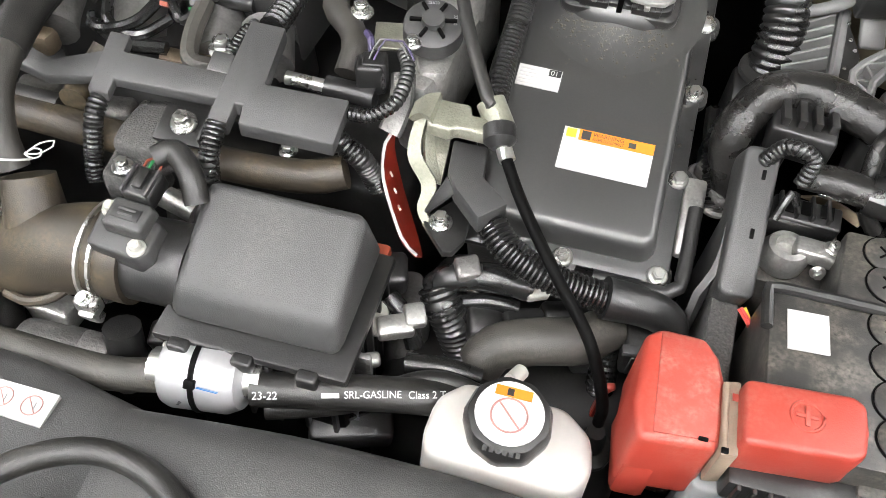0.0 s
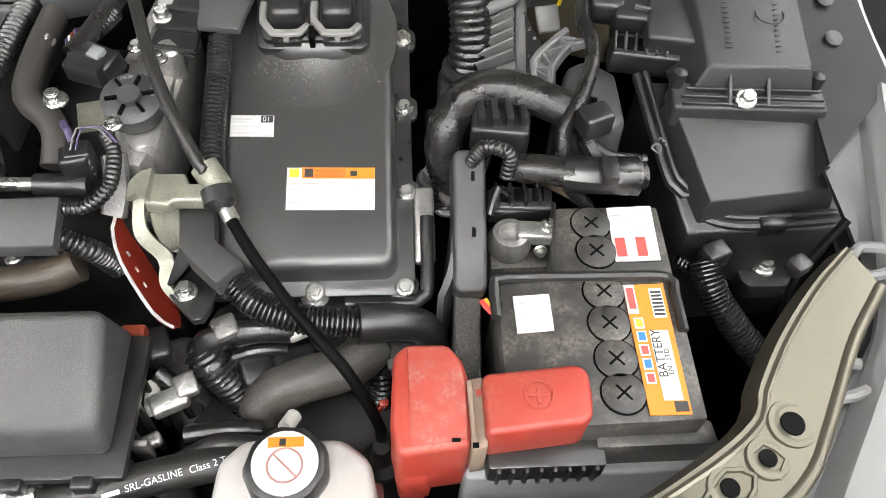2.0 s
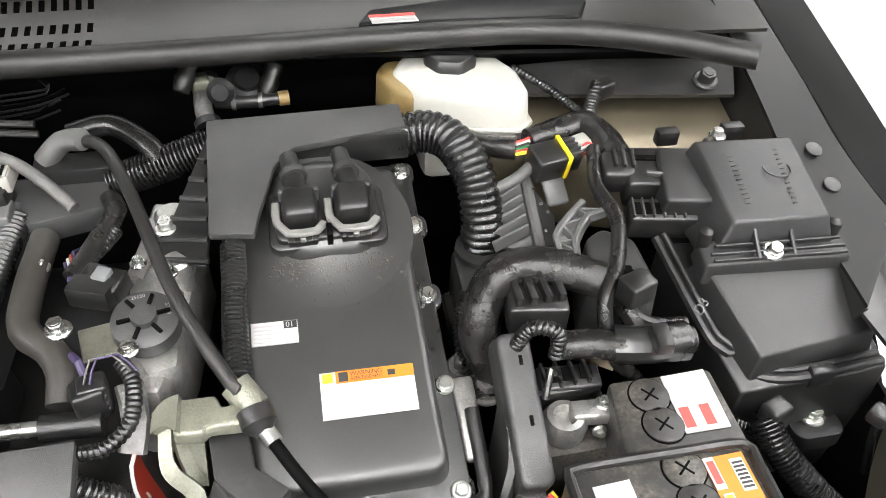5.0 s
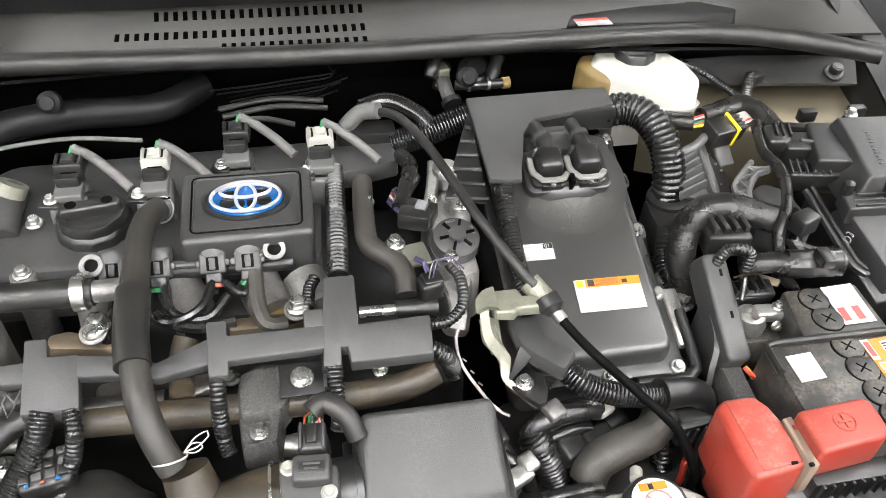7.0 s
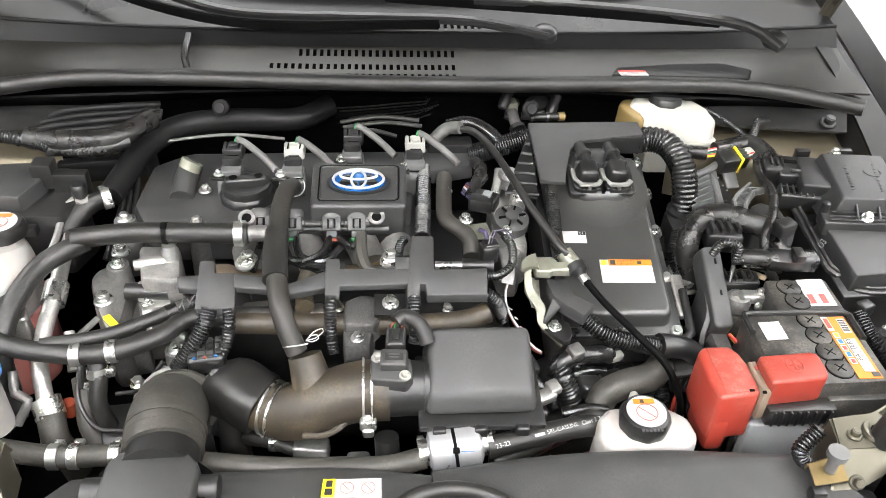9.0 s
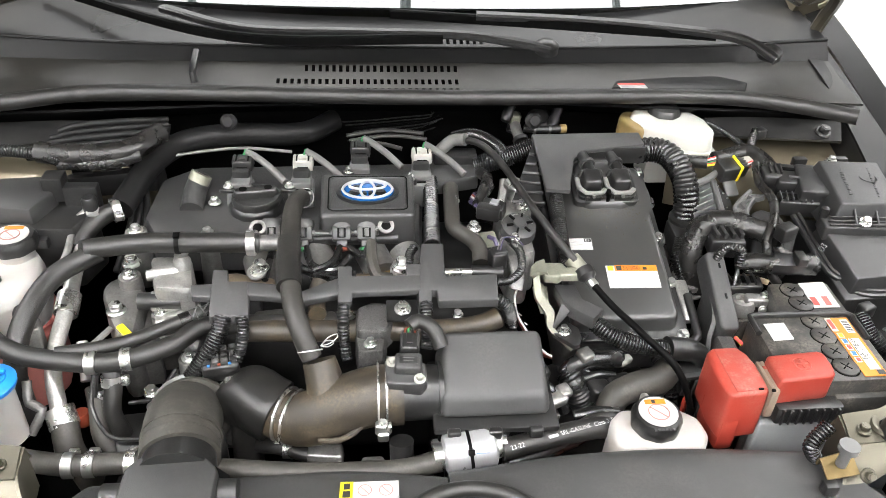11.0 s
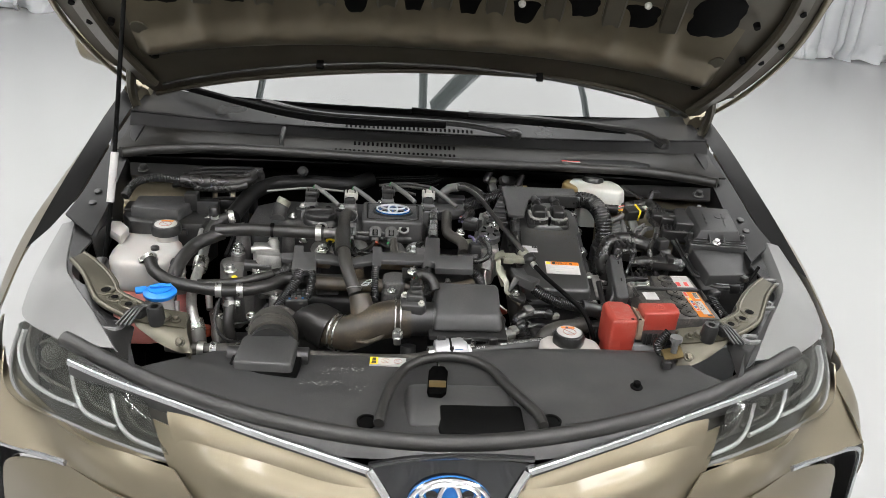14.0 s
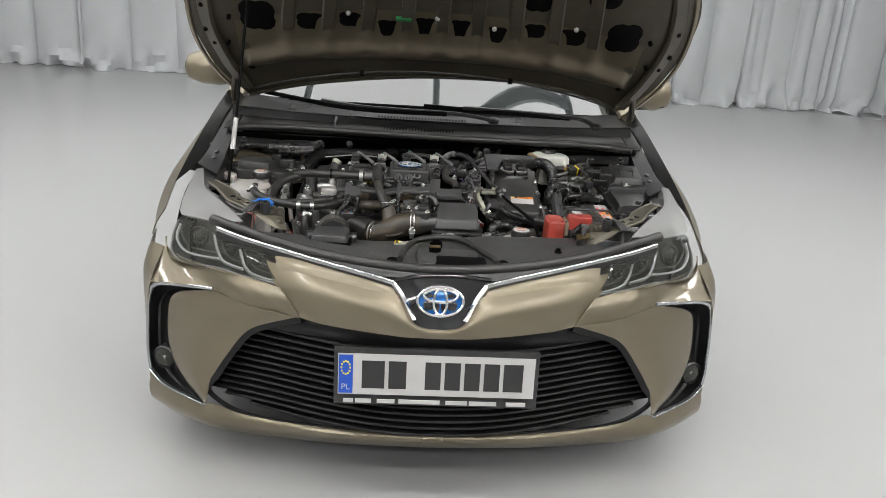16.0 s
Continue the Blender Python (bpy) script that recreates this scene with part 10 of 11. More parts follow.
st = thing("mounting_stud", (-0.369, 0.505, 0.625), "pale threaded stud with a washer on the plastic housing", "stud")
part("washer", lathe([(0.010, 0), (0.010, 0.002), (0.004, 0.003)], 18, aim((-0.369, 0.505, 0.625))), M_ALU, st)
part("shank", lathe([(0.004, 0.002), (0.004, 0.026), (0.003, 0.028)], 12, aim((-0.369, 0.505, 0.625))), M_ALU, st)
part("head", lathe([(0.008, 0.026), (0.008, 0.034), (0.006, 0.036)], 6, aim((-0.369, 0.505, 0.625))), M_BEIGEC, st)
for c, s in (((0.028, 0.440, 0.590), (0.030, 0.026, 0.030)), ((-0.046, 0.434, 0.590), (0.026, 0.024, 0.030)), ((-0.016, 0.420, 0.585), (0.034, 0.020, 0.022))):
    solid("dark_connector", bevelled(box(*s, 0.004, pose(*c, 10, 0, 8)), 0.0012), M_BLACK, "black plastic connector deep in the bay", "connector", "connectors low in the bay")
for x in (-0.446, -0.422, -0.374):
    clamp((x, 0.4042, 0.635), (1, -0.02, 0), 0.0140)
tie = thing("twist_tie", (-0.306, 0.556, 0.728), "small white wire twist round a coolant hose", "cable tie")
part("loop", tube([(-0.312, 0.552, 0.738), (-0.306, 0.566, 0.746), (-0.298, 0.556, 0.742), (-0.304, 0.546, 0.738), (-0.310, 0.560, 0.742)], 0.0009, 6), M_GREYP, tie)
part("tail", tube([(-0.300, 0.558, 0.742), (-0.292, 0.568, 0.750), (-0.296, 0.578, 0.752)], 0.0008, 6), M_GREYP, tie)
for a, b in (((-0.268, 0.577, 0.7255), (-0.250, 0.5785, 0.7250)), ((-0.300, 0.570, 0.7298), (-0.288, 0.5735, 0.7285)), ((-0.330, 0.553, 0.7287), (-0.318, 0.560, 0.7293))):
    solid("tape_wrap", tube([a, b], 0.0102, 16, 0.004), M_TAPE, "shiny black tape wrapped round the slim hose", "tape", "tape wraps on the hose")
hb = thing("hose_band", (-0.341, 0.651, 0.771), "narrow black cable tie round the long coolant hose", "cable tie")
part("band", lathe([(0.0140, -0.003), (0.0152, -0.003), (0.0152, 0.003), (0.0140, 0.003)], 24, aim((-0.341, 0.6508, 0.785), (1, 0, 0))), M_DARK, hb)
part("head", box(0.008, 0.008, 0.006, 0.001, pose(-0.341, 0.646, 0.800, 20)), M_DARK, hb)

# ---- painted lamp supports with holes, both sides ----
def support(sgn, group):
    fl = (lambda p: p) if sgn > 0 else (lambda p: (-p[0], p[1], p[2]))
    s = thing("lamp_support", fl((0.52, 0.36, 0.68)), "bronze painted pressed steel lamp support with holes", "bracket", group)

    def add(name, shape, mat, label=""):
        return part(name, shape if sgn > 0 else mirrored(shape), mat, s, label)
    inner = [(0.4477, 0.3316, 0.7520), (0.4728, 0.3327, 0.7550), (0.4973, 0.3348, 0.7580), (0.5535, 0.3654, 0.7630), (0.5811, 0.3874, 0.7660), (0.5877, 0.4053, 0.7680), (0.6128, 0.4432, 0.7720), (0.6485, 0.4836, 0.7760), (0.6821, 0.5133, 0.7800)]
    outer = [(0.4470, 0.2987, 0.7400), (0.4828, 0.2950, 0.7460), (0.5315, 0.2957, 0.7540), (0.5833, 0.3257, 0.7620), (0.6087, 0.3478, 0.7650), (0.6236, 0.3704, 0.7680), (0.6404, 0.3992, 0.7720), (0.6630, 0.4366, 0.7760), (0.6954, 0.4773, 0.7800)]
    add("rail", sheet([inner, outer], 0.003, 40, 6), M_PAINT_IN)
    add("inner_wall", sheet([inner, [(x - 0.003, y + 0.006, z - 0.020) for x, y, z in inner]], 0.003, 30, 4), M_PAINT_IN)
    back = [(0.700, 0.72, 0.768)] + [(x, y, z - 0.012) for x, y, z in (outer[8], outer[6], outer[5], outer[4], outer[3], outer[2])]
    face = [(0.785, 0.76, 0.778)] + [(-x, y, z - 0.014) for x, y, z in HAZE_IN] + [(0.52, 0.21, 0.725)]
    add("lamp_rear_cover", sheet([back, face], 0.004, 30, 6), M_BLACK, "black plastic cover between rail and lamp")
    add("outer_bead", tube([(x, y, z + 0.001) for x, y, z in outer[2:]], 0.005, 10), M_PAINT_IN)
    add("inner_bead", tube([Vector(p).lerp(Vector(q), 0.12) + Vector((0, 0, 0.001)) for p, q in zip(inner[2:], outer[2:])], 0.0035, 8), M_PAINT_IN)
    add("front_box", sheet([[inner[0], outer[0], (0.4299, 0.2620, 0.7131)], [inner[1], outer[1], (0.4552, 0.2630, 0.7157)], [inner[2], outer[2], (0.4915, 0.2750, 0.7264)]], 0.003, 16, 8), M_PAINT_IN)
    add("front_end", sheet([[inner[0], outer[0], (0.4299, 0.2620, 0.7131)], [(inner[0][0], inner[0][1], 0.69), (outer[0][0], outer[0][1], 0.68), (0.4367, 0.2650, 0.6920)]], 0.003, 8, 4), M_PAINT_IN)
    for c, r in (((0.6030, 0.3787, 0.7680), 0.0085), ((0.5806, 0.3565, 0.7655), 0.0062), ((0.5518, 0.3391, 0.7620), 0.0066), ((0.4897, 0.3117, 0.7540), 0.007)):
        add("hole_rim", lathe([(r + 0.010, -0.001), (r + 0.008, 0.0026), (r + 0.005, 0.0030), (r + 0.002, 0.0016), (r, 0.0012)], 28, aim(c, (0.02, -0.05, 1))), M_PAINT_IN)
        # disc on the rail, near black for the shade down the hole
        add("hole", lathe([(r, 0.0022), (r * 0.95, 0.0030), (0.001, 0.0030)], 24, aim(c, (0.02, -0.05, 1))), M_DARK)
    add("pressed_bead", tube([(0.5334, 0.3319, 0.7625), (0.5511, 0.3504, 0.7645), (0.5691, 0.3455, 0.7655), (0.5599, 0.3284, 0.7640), (0.5387, 0.3238, 0.7620)], 0.0022, 6), M_PAINT_IN)
    add("pressed_bead", tube([(0.5689, 0.3593, 0.7660), (0.5795, 0.3667, 0.7670), (0.5925, 0.3551, 0.7670), (0.5842, 0.3425, 0.7655)], 0.0022, 6), M_PAINT_IN)
    for c in ((0.4453, 0.2580, 0.7376), (0.4643, 0.3097, 0.7500)):
        bolt(fl(c), 0.0085, (0, -0.8, 0.6) if c[2] < 0.74 else (0, 0, 1), M_PAINT_IN, s)
    add("bump_stop", lathe([(0.015, -0.01), (0.0145, 0.018), (0.012, 0.024), (0.007, 0.024), (0.006, 0.016)], 20, aim((0.4946, 0.3027, 0.7580), (0.05, -0.1, 1))), M_BLACK, "black rubber bump stop")
    CC = [(0.5034, 0.3267, 0.7660), (0.5110, 0.3338, 0.7670), (0.5243, 0.3313, 0.7680), (0.5310, 0.3196, 0.7680), (0.5492, 0.2999, 0.7640), (0.5193, 0.2979, 0.7620)]
    add("clip_cover", prism([p[:2] for p in CC], 0.755, 0.770, 0.003), M_BLACK, "black plastic clip cover over the rail")
    add("clip_cap", lathe([(0.010, 0), (0.010, 0.005), (0.006, 0.008), (0.001, 0.008)], 6, aim((0.5154, 0.3212, 0.7690))), M_BLACK)
    for k in range(4):
        p, q = Vector((0.5166, 0.3117, 0.7720)).lerp(Vector((0.5285, 0.3172, 0.7720)), k / 3), Vector((0.5235, 0.2951, 0.7680)).lerp(Vector((0.5446, 0.2978, 0.7680)), k / 3)
        add("clip_rib", band([p, p.lerp(q, 0.5) + Vector((0, 0, 0.002)), q + Vector((0.01, -0.02, -0.012))], 0.004, 0.005), M_BLACK)
    add("lower_bracket", sheet([[(0.565, 0.265, 0.735), (0.575, 0.30, 0.745), (0.60, 0.33, 0.75)], [(0.55, 0.24, 0.70), (0.58, 0.26, 0.70), (0.62, 0.29, 0.70)], [(0.55, 0.24, 0.60), (0.58, 0.26, 0.60), (0.62, 0.29, 0.60)]], 0.005, 8, 8), M_BLACK)
    bolt(fl((0.578, 0.283, 0.735)), 0.010, (0, -0.5, 0.8), M_BLACK, s)
    return s


support(1, "lamp supports")
support(-1, "lamp supports")
gl = thing("bonnet_switch", (0.435, 0.275, 0.72), "small brass-coloured bonnet switch on a bracket", "switch")
part("plate", sheet([[(0.405, 0.262, 0.728), (0.44, 0.262, 0.735)], [(0.405, 0.285, 0.735), (0.44, 0.290, 0.742)], [(0.408, 0.292, 0.72), (0.442, 0.296, 0.725)]], 0.003, 6, 6), M_GOLD, gl)
part("plunger", lathe([(0.006, 0), (0.006, 0.022), (0.011, 0.024), (0.011, 0.032)], 16, aim((0.424, 0.275, 0.736))), M_GREYP, gl)
part("lower_plug", box(0.016, 0.014, 0.016, 0.003, pose(0.408, 0.258, 0.72)), M_BLACK, gl)
loom([(0.415, 0.30, 0.715), (0.405, 0.305, 0.735), (0.425, 0.315, 0.755)], 0.009)
mount = solid("side_mount", prism(rounded(0.655, 0.555, 0.705, 0.60, 0.012), 0.64, 0.662, 0.004), M_BLACK, "black bracket bolted beside the battery", "bracket")
bolt((0.680, 0.577, 0.662), 0.0115)
hose([(0.6792, 0.5256, 0.8000), (0.6568, 0.5089, 0.7750), (0.6448, 0.4968, 0.7600), (0.6422, 0.4822, 0.7300)], 0.0035, "thin black bonnet release cable", M_DARK, 8, name="cable")
solid("cable_clip", box(0.016, 0.014, 0.012, 0.003, pose(*(0.6379, 0.4952, 0.7850), 0, 0, 30)), M_BLACK, "black cable clip on the painted rail", "clip")

# ---- small wiring and fittings over the engine ----
def lead(pts, r, mat=None, label="thin dark injector lead looping over the engine"):
    return solid("lead", tube(pts, r, 8, 0.006), mat or M_CONDUIT, label, "cable", "injector leads")


lead([(-0.2168, 0.6817, 0.7650), (-0.2225, 0.6575, 0.7520), (-0.2267, 0.6180, 0.7450)], 0.0052)
lead([(-0.1741, 0.6781, 0.7650), (-0.1642, 0.6408, 0.7520), (-0.1322, 0.6327, 0.7480), (-0.1113, 0.6575, 0.7520)], 0.0050)
lead([(-0.1214, 0.6797, 0.7650), (-0.1359, 0.6400, 0.7560), (-0.1660, 0.6297, 0.7500), (-0.1839, 0.6466, 0.7480)], 0.0052)
lead([(-0.0839, 0.6762, 0.7650), (-0.0932, 0.6490, 0.7600), (-0.1135, 0.6677, 0.7620)], 0.0045)
lead([(-0.1803, 0.6389, 0.7480), (-0.1436, 0.6257, 0.7420), (-0.1042, 0.6297, 0.7420)], 0.0062)
lead([(-0.0823, 0.6735, 0.7650), (-0.0810, 0.6386, 0.7560), (-0.0735, 0.6163, 0.7480), (-0.0553, 0.6185, 0.7420)], 0.0085, M_DUSTR, "pale taped loom dropping under the wiring tray")
for c in ((-0.2370, 0.6240, 0.7520), (-0.0434, 0.6330, 0.7450)):
    solid("washer", lathe([(0.013, 0), (0.013, 0.003), (0.007, 0.004)], 20, aim(c, (0, -0.3, 1))), M_ALU, "bright steel washer under a bolt head", "washer", "washers")
    bolt((c[0], c[1] - 0.001, c[2] + 0.003), 0.0095, (0, -0.3, 1))
for c, r in (((-0.3134, 0.7820, 0.7660), 0.0095), ((-0.4154, 0.7186, 0.7600), 0.0105), ((-0.3143, 0.7098, 0.7600), 0.0095)):
    bolt(c, r)
hs = solid("heat_shield", bevelled(box(0.055, 0.03, 0.004, 0.001, pose(*(-0.0657, 0.6517, 0.7280), 12, 0, 4)), 0.001), M_GOLD, "rusty brown metal plate below the wiring tray", "plate")
# metal castings and pipes round the vacuum valve
vc = thing("pump_housing", (0.13, 0.66, 0.70), "bright cast aluminium housing carrying the vacuum valve", "casting")
part("body", prism([(0.1199, 0.7899, 0.7650)[:2], (0.1504, 0.8254, 0.7650)[:2], (0.1656, 0.7813, 0.7650)[:2], (0.1519, 0.6713, 0.7650)[:2], (0.1345, 0.6127, 0.7650)[:2], (0.1084, 0.6197, 0.7650)[:2], (0.0998, 0.6861, 0.7650)[:2]], 0.69, 0.765, 0.008, 0.94), M_ALU, vc)
part("boss", lathe([(0.016, -0.03), (0.016, 0.012), (0.012, 0.016)], 20, aim((0.1408, 0.7963, 0.7750))), M_ALU, vc)
part("second_boss", lathe([(0.012, -0.03), (0.012, 0.010), (0.009, 0.013)], 18, aim((0.1461, 0.7325, 0.7800))), M_ALU, vc)
part("arm", band([(0.1295, 0.8178, 0.7780), (0.1205, 0.7742, 0.7750), (0.1096, 0.7392, 0.7680)], 0.014, 0.010), M_ALU, vc)
part("lower_web", band([(0.1133, 0.6283, 0.7680), (0.1183, 0.6035, 0.7580), (0.1136, 0.5871, 0.7420)], 0.020, 0.010), M_ALUD, vc)
part("side_plate", bevelled(box(0.028, 0.030, 0.004, 0.001, pose(*(0.0863, 0.6796, 0.7620), 10, 0, 12)), 0.001), M_YZINC, vc)
bolt((0.1372, 0.7755, 0.7910), 0.0095, parent=vc)
bolt((0.1423, 0.7158, 0.7930), 0.0075, parent=vc)
bolt((0.1145, 0.7450, 0.7800), 0.0070, parent=vc)
vp = thing("valve_plug", (0.10, 0.69, 0.78), "black plug with thin coloured wires on the vacuum valve", "connector")
VP = pose(*(0.0955, 0.7090, 0.7960), 10, 0, -28)
part("body", bevelled(box(0.034, 0.022, 0.020, 0.002, VP), 0.001), M_BLACK, vp)
part("latch", box(0.012, 0.012, 0.006, 0.001, VP @ pose(0.002, 0, 0.012)), M_GREYBOX, vp)
for k, mt in enumerate((M_PURPLE, M_WIREW, M_BRICKR, M_PURPLE)):
    a = VP @ Vector((-0.016, -0.006 + 0.004 * k, 0.002))
    part("wire", tube([a, a + Vector((-0.010, 0.008, 0.006)), a + Vector((-0.014, 0.020, 0.004)), a + Vector((-0.008, 0.032, -0.002))], 0.0014, 6), mt, vp)
loom([(0.0731, 0.7135, 0.8000), (0.0869, 0.7507, 0.8020), (0.0964, 0.7886, 0.8000), (0.0897, 0.8167, 0.7950)], 0.0085, TAPE, 0.02, depth=0.05)
sp2 = thing("purple_plug", (0.11, 0.64, 0.76), "small black plug with purple wires over the engine", "connector")
part("body", bevelled(box(0.020, 0.018, 0.030, 0.002, pose(*(0.0926, 0.6170, 0.7750), 0, 0, 10)), 0.001), M_BLACK, sp2)
for k in range(3):
    part("rib", box(0.021, 0.003, 0.003, 0.0005, pose((0.0926, 0.6170, 0.7750)[0], (0.0926, 0.6170, 0.7750)[1] - 0.0095, 0.768 + 0.007 * k, 0, 0, 10)), M_GREY, sp2)
for k in range(2):
    a = Vector((0.0889, 0.6146, 0.7900)) + Vector((0.004 * k, 0, 0))
    part("wire", tube([a, a + Vector((0.006, 0.012, 0.012)), a + Vector((0.020, 0.014, 0.012)), a + Vector((0.032, 0.004, 0.004))], 0.0009, 6), M_PURPLE if k % 2 else M_GREYLOOM, sp2)
# layered insulation edges on the firewall
for k in range(7):
    z = 0.0058 * k
    w = 0.03 * noise.noise(Vector((k * 1.7, 0.3, 0)))
    solid("insulation_fold", band([(-0.118 + w, 0.957, 0.777 + z), (-0.07, 0.963 - 0.001 * k, 0.781 + z), (-0.03, 0.962, 0.783 + z), (0.002 + 0.004 * k, 0.962, 0.789 + z), (0.030 + w, 0.960, 0.800 + z)], 0.0009, 0.0022), M_DARK if k % 3 == 1 else M_COWL, "thin fold of the black firewall insulation", "insulation", "firewall insulation folds")
# engine ribs and manifold shapes under the tray
mf = thing("intake_manifold", (-0.1, 0.63, 0.66), "black moulded intake manifold with ribbed runners", "intake manifold")
part("plenum", prism([(-0.2543, 0.7356, 0.7350)[:2], (-0.0037, 0.7378, 0.7350)[:2], (-0.0083, 0.6489, 0.7350)[:2], (-0.2445, 0.6485, 0.7350)[:2]], 0.64, 0.728, 0.012, 0.95), M_BLACK, mf)
for k in range(9):
    a = Vector((-0.2393, 0.7047, 0.7320)).lerp(Vector((-0.0135, 0.7066, 0.7320)), k / 8)
    part("rib", band([a + Vector((0, 0.022, 0)), a + Vector((0, -0.020, -0.002))], 0.004, 0.010), M_COVER, mf)

loom([(0.1775, 0.5043, 0.6650), (0.1847, 0.4963, 0.6550), (0.1966, 0.4910, 0.6300), (0.2127, 0.4833, 0.5900)], 0.017, pitch=0.0055)
for c, r in (((-0.4154, 0.7186, 0.7600), 0.015), ((-0.4167, 0.6569, 0.7270), 0.015), ((-0.3143, 0.7098, 0.7600), 0.013), ((-0.3644, 0.5949, 0.7100), 0.013), ((-0.3189, 0.5263, 0.6900), 0.014), ((-0.2631, 0.4872, 0.6750), 0.016)):
    solid("bolt_boss", bevelled(lathe([(r * 1.25, -0.09), (r * 1.05, -0.01), (r, 0.0), (r * 0.7, 0.0)], 18, aim(c)), 0.0008), M_ALUD, "round cast boss under a bolt head", "casting", "bolt bosses")
# heat-stained manifold flanges showing between the tray's arms
for q in ([(-0.2872, 0.6436, 0.7420), (-0.2650, 0.6472, 0.7440), (-0.2418, 0.6344, 0.7440), (-0.2135, 0.6332, 0.7420), (-0.2158, 0.6127, 0.7350), (-0.2846, 0.6239, 0.7350)],
          [(-0.1143, 0.6404, 0.7420), (-0.0753, 0.6401, 0.7440), (-0.0358, 0.6403, 0.7440), (-0.0350, 0.6210, 0.7350), (-0.1127, 0.6204, 0.7350)]):
    solid("manifold_flange", prism([p[:2] for p in q], 0.715, 0.738, 0.006), M_BRONZE, "heat-stained metal manifold flange below the injectors", "flange", "manifold flanges")
bolt((-0.2349, 0.6371, 0.7480), 0.0135)
bolt((-0.0417, 0.6333, 0.7480), 0.0125)
# hoses, brackets and leads low on the engine's left
hose([(-0.4383, 0.5085, 0.6600), (-0.4308, 0.4856, 0.6450), (-0.4242, 0.4611, 0.6200), (-0.4027, 0.4438, 0.5900)], 0.0125, "dusty rubber hose dropping towards the radiator", M_DUSTR)
hose([(-0.4668, 0.4638, 0.6450), (-0.4605, 0.4447, 0.6200), (-0.4513, 0.4407, 0.5900), (-0.4438, 0.4394, 0.5600)], 0.017, "thick dusty hose below the aluminium pipe", M_DUSTR)
clamp((-0.4313, 0.5013, 0.6550), (0.05, -0.5, -0.9), 0.0128)
solid("red_sleeve", lathe([(0.009, 0), (0.0095, 0.004), (0.009, 0.020)], 16, aim((-0.4534, 0.4855, 0.6200))), M_BRICKR, "brick-red rubber sleeve on a pipe end", "sleeve")
for pts in ([(-0.4323, 0.5023, 0.6900), (-0.4344, 0.4766, 0.6550), (-0.4096, 0.4475, 0.6350), (-0.3749, 0.4449, 0.6300)], [(-0.4206, 0.5090, 0.7150), (-0.4277, 0.5002, 0.6900), (-0.4320, 0.4860, 0.6650)], [(-0.3341, 0.5167, 0.6800), (-0.3633, 0.4975, 0.6500), (-0.3968, 0.4985, 0.6400)]):
    lead(pts, 0.0030, M_BLACK, "thin black cable looping beside the hoses")
hose([(-0.2302, 0.4559, 0.6000), (-0.1995, 0.4439, 0.6050), (-0.1646, 0.4297, 0.6050)], 0.010, "black hose with a clamp below the duct")
solid("pump_fitting", bevelled(box(0.045, 0.024, 0.026, 0.004, pose(*(-0.1448, 0.4279, 0.6050), 0, 0, -6)), 0.001), M_ALU, "bright metal pump fitting below the duct", "fitting")
clamp((-0.1924, 0.4426, 0.6040), (1, -0.15, 0), 0.0105)
for c, s in (((-0.3362, 0.5750, 0.6900), (0.05, 0.03, 0.05)), ((-0.3167, 0.5855, 0.6850), (0.04, 0.025, 0.03)), ((-0.2199, 0.5881, 0.6900), (0.05, 0.04, 0.03)), ((-0.1526, 0.5915, 0.6850), (0.05, 0.03, 0.03)), ((-0.0469, 0.5263, 0.6600), (0.05, 0.03, 0.03))):
    solid("casting_boss", bevelled(box(*s, 0.006, pose(*c, 6, 4, 12), 0.86), 0.002), M_ALUD, "dull cast metal boss on the engine's front", "casting", "engine castings")
for a, b, r in (((-0.3684, 0.5816, 0.7000), (-0.3332, 0.5917, 0.7050), 0.012), ((-0.3617, 0.5649, 0.6900), (-0.3129, 0.5577, 0.6800), 0.009), ((-0.4624, 0.5629, 0.6900), (-0.4521, 0.5209, 0.6600), 0.007), ((-0.0839, 0.5230, 0.6800), (-0.0398, 0.5159, 0.6700), 0.010)):
    hose([a, b], r, "bare metal stub pipe on the engine", M_ALU, 14, name="pipe_stub")
for c, r in (((-0.2631, 0.4872, 0.6750), 0.012), ((-0.3189, 0.5263, 0.6900), 0.010), ((-0.4167, 0.6569, 0.7270), 0.010), ((-0.3644, 0.5949, 0.7100), 0.009), ((-0.0356, 0.5374, 0.6900), 0.009)):
    bolt(c, r)
bkt = thing("hose_bracket", (-0.52, 0.45, 0.62), "bent black steel bracket beside the coolant pipes", "bracket")
part("plate", sheet([[(-0.5225, 0.5237, 0.6800), (-0.5070, 0.4936, 0.6500), (-0.4991, 0.4739, 0.6300)], [(-0.5363, 0.5242, 0.6800), (-0.5260, 0.4896, 0.6500), (-0.5158, 0.4650, 0.6200)]], 0.004, 10, 4), M_BLACK, bkt)
part("rod", tube([(-0.5101, 0.4936, 0.6900), (-0.5060, 0.4749, 0.6700), (-0.4898, 0.4678, 0.6650), (-0.5030, 0.4517, 0.6400)], 0.006, 10), M_ALUD, bkt)

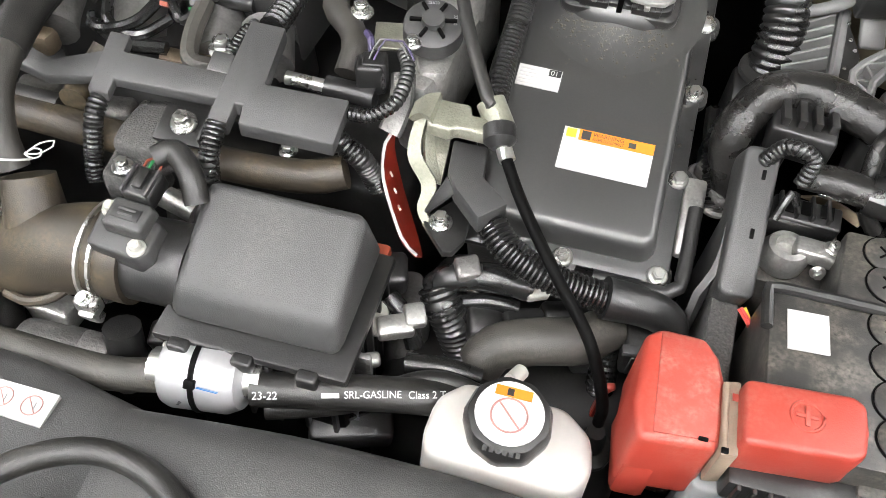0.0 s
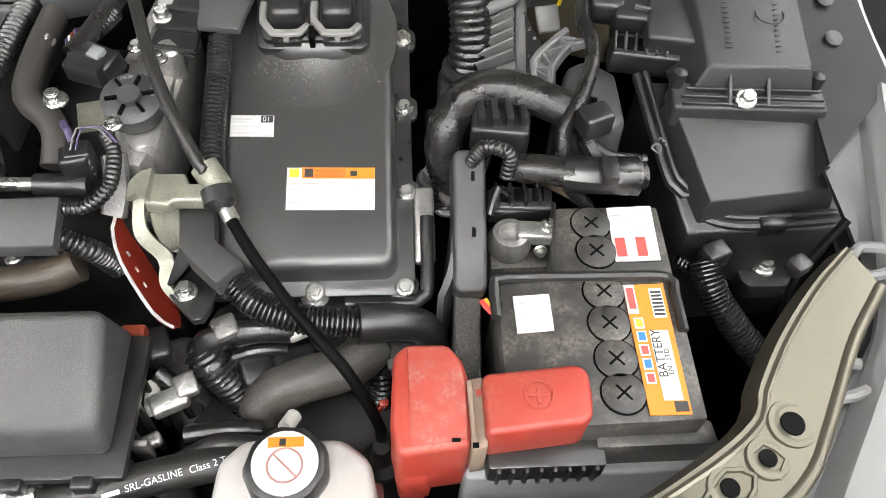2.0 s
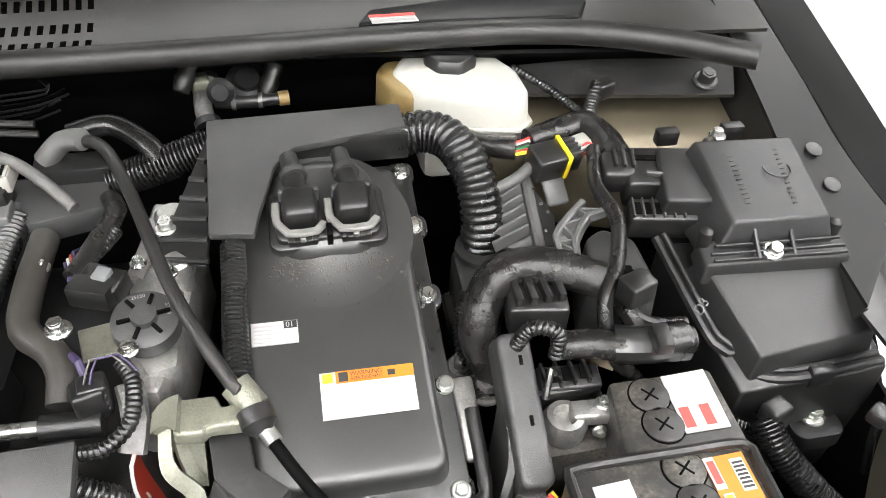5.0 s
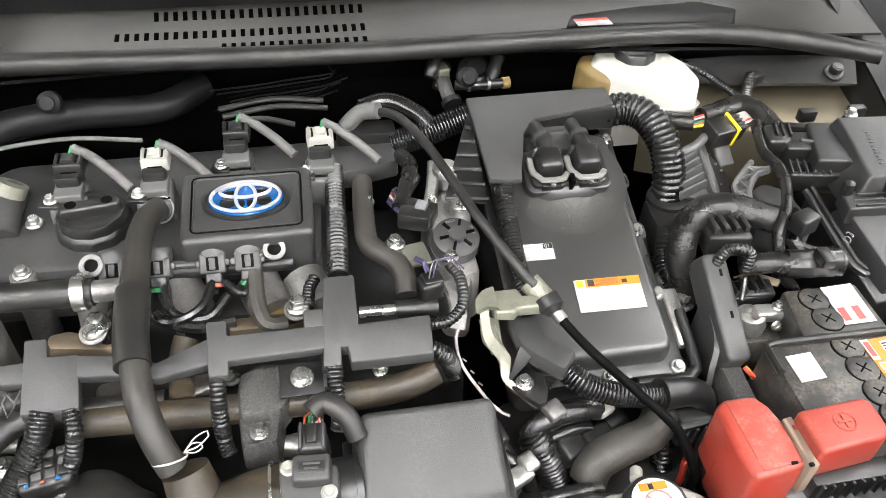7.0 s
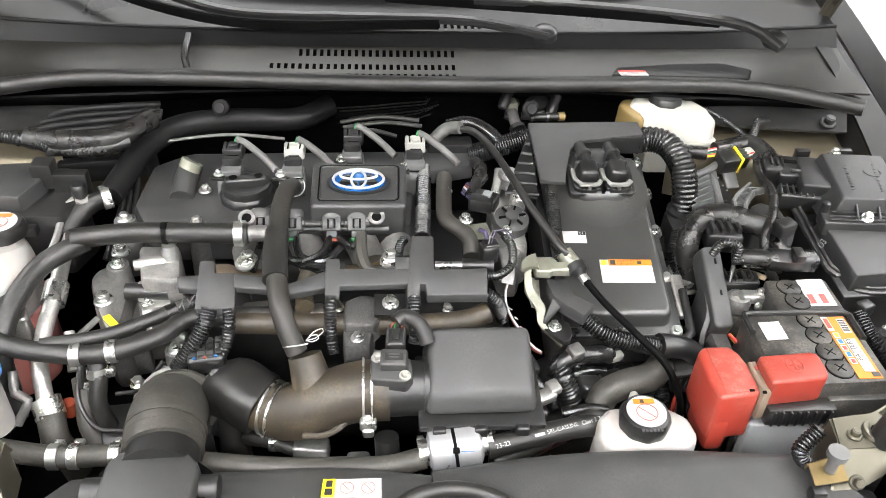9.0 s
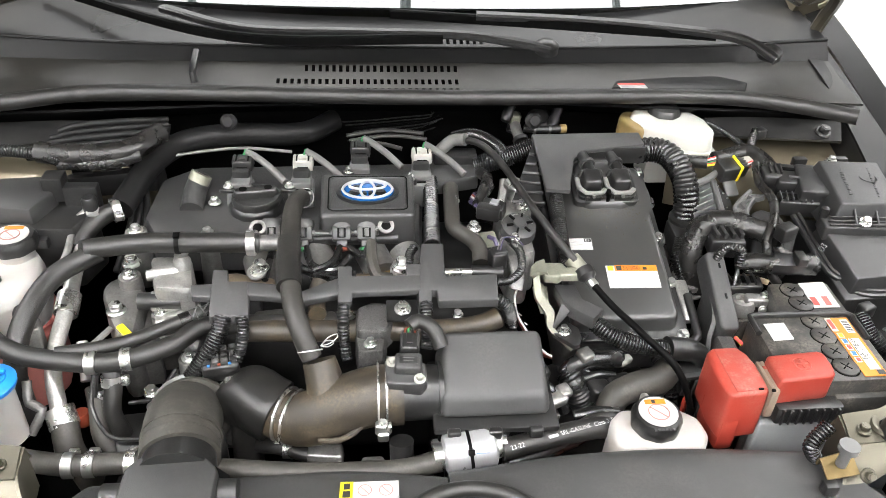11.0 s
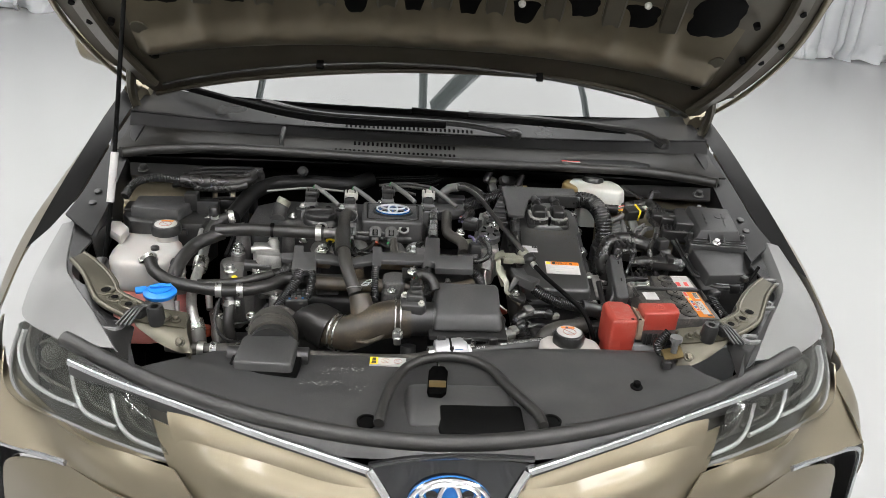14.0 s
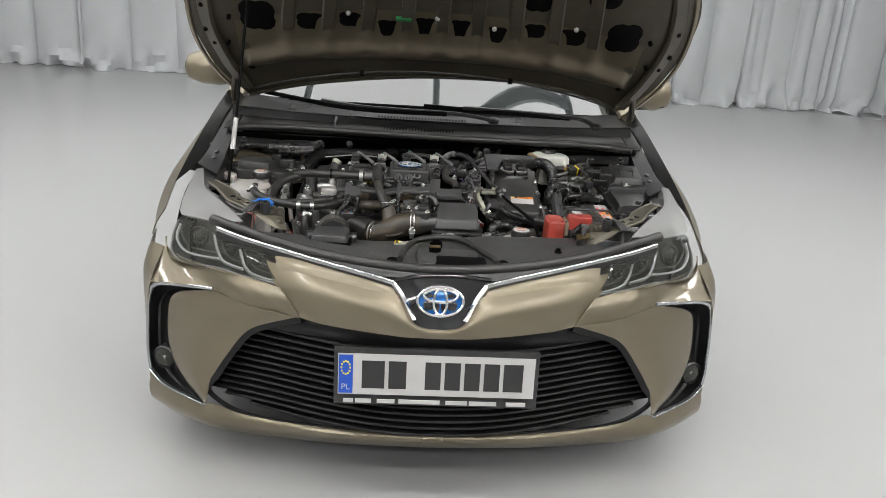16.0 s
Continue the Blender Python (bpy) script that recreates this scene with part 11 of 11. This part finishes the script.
# stone-dusted leads and clips between the inverter and the battery
for pts, r in (([(0.3799, 0.7428, 0.7000), (0.3813, 0.7133, 0.6900), (0.3874, 0.6916, 0.6800)], 0.008), ([(0.4226, 0.6689, 0.7550), (0.4231, 0.6506, 0.7450), (0.4162, 0.6389, 0.7300)], 0.005), ([(0.5098, 0.6360, 0.7650), (0.5257, 0.6278, 0.7600), (0.5563, 0.6276, 0.7550)], 0.005), ([(0.5026, 0.6462, 0.7700), (0.5102, 0.6341, 0.7600), (0.5192, 0.6252, 0.7500)], 0.009)):
    lead(pts, r, M_TAPE, "black taped lead between inverter and battery")
tw2 = thing("cable_tie", (0.5077, 0.6450, 0.7900), "black cable tie round the taped harness", "cable tie")
part("band", lathe([(0.0178, -0.003), (0.0192, -0.003), (0.0192, 0.003), (0.0178, 0.003)], 20, aim((0.5065, 0.6520, 0.7800), (1, -0.25, 0))), M_DARK, tw2)
part("head", box(0.009, 0.008, 0.007, 0.001, pose(*(0.4985, 0.6391, 0.7980))), M_DARK, tw2)
sl = thing("harness_sleeve", (0.4834, 0.6212, 0.7500), "shiny black sleeve with a clip on the harness", "sleeve")
part("sleeve", taped([(0.4822, 0.6078, 0.7640), (0.5050, 0.6027, 0.7650), (0.5426, 0.6043, 0.7620)], 0.0155), M_CONDUIT, sl)
part("clip", box(0.014, 0.024, 0.012, 0.002, pose(*(0.5132, 0.5924, 0.7820), 0, 0, -5)), M_BLACK, sl)
gs = solid("shiny_strip", band([(0.4549, 0.6206, 0.7420), (0.4740, 0.6192, 0.7420), (0.4920, 0.6186, 0.7420)], 0.006, 0.004), M_ZINC, "bright steel edge of a bracket under the harness", "bracket")
rb = solid("rusty_bracket", sheet([[(0.4511, 0.6386, 0.7150), (0.4743, 0.6323, 0.7150), (0.4954, 0.6183, 0.7150)], [(0.4639, 0.6366, 0.7220), (0.4831, 0.6311, 0.7220), (0.4993, 0.6213, 0.7220)]], 0.003, 10, 4), M_BRONZE, "brown stained bracket behind the battery", "bracket")
slot = thing("slotted_connector", (0.4508, 0.6106, 0.7250), "black three-slot connector on the battery clamp", "connector")
part("body", bevelled(box(0.052, 0.022, 0.018, 0.002, pose(*(0.4493, 0.6061, 0.7260), 10, 0, -4)), 0.001), M_BLACK, slot)
for k in range(3):
    part("slot", box(0.010, 0.012, 0.002, 0.0005, pose((0.4493, 0.6061, 0.7260)[0] - 0.016 + 0.015 * k, (0.4493, 0.6061, 0.7260)[1], 0.7365, 10, 0, -4)), M_DARK, slot)
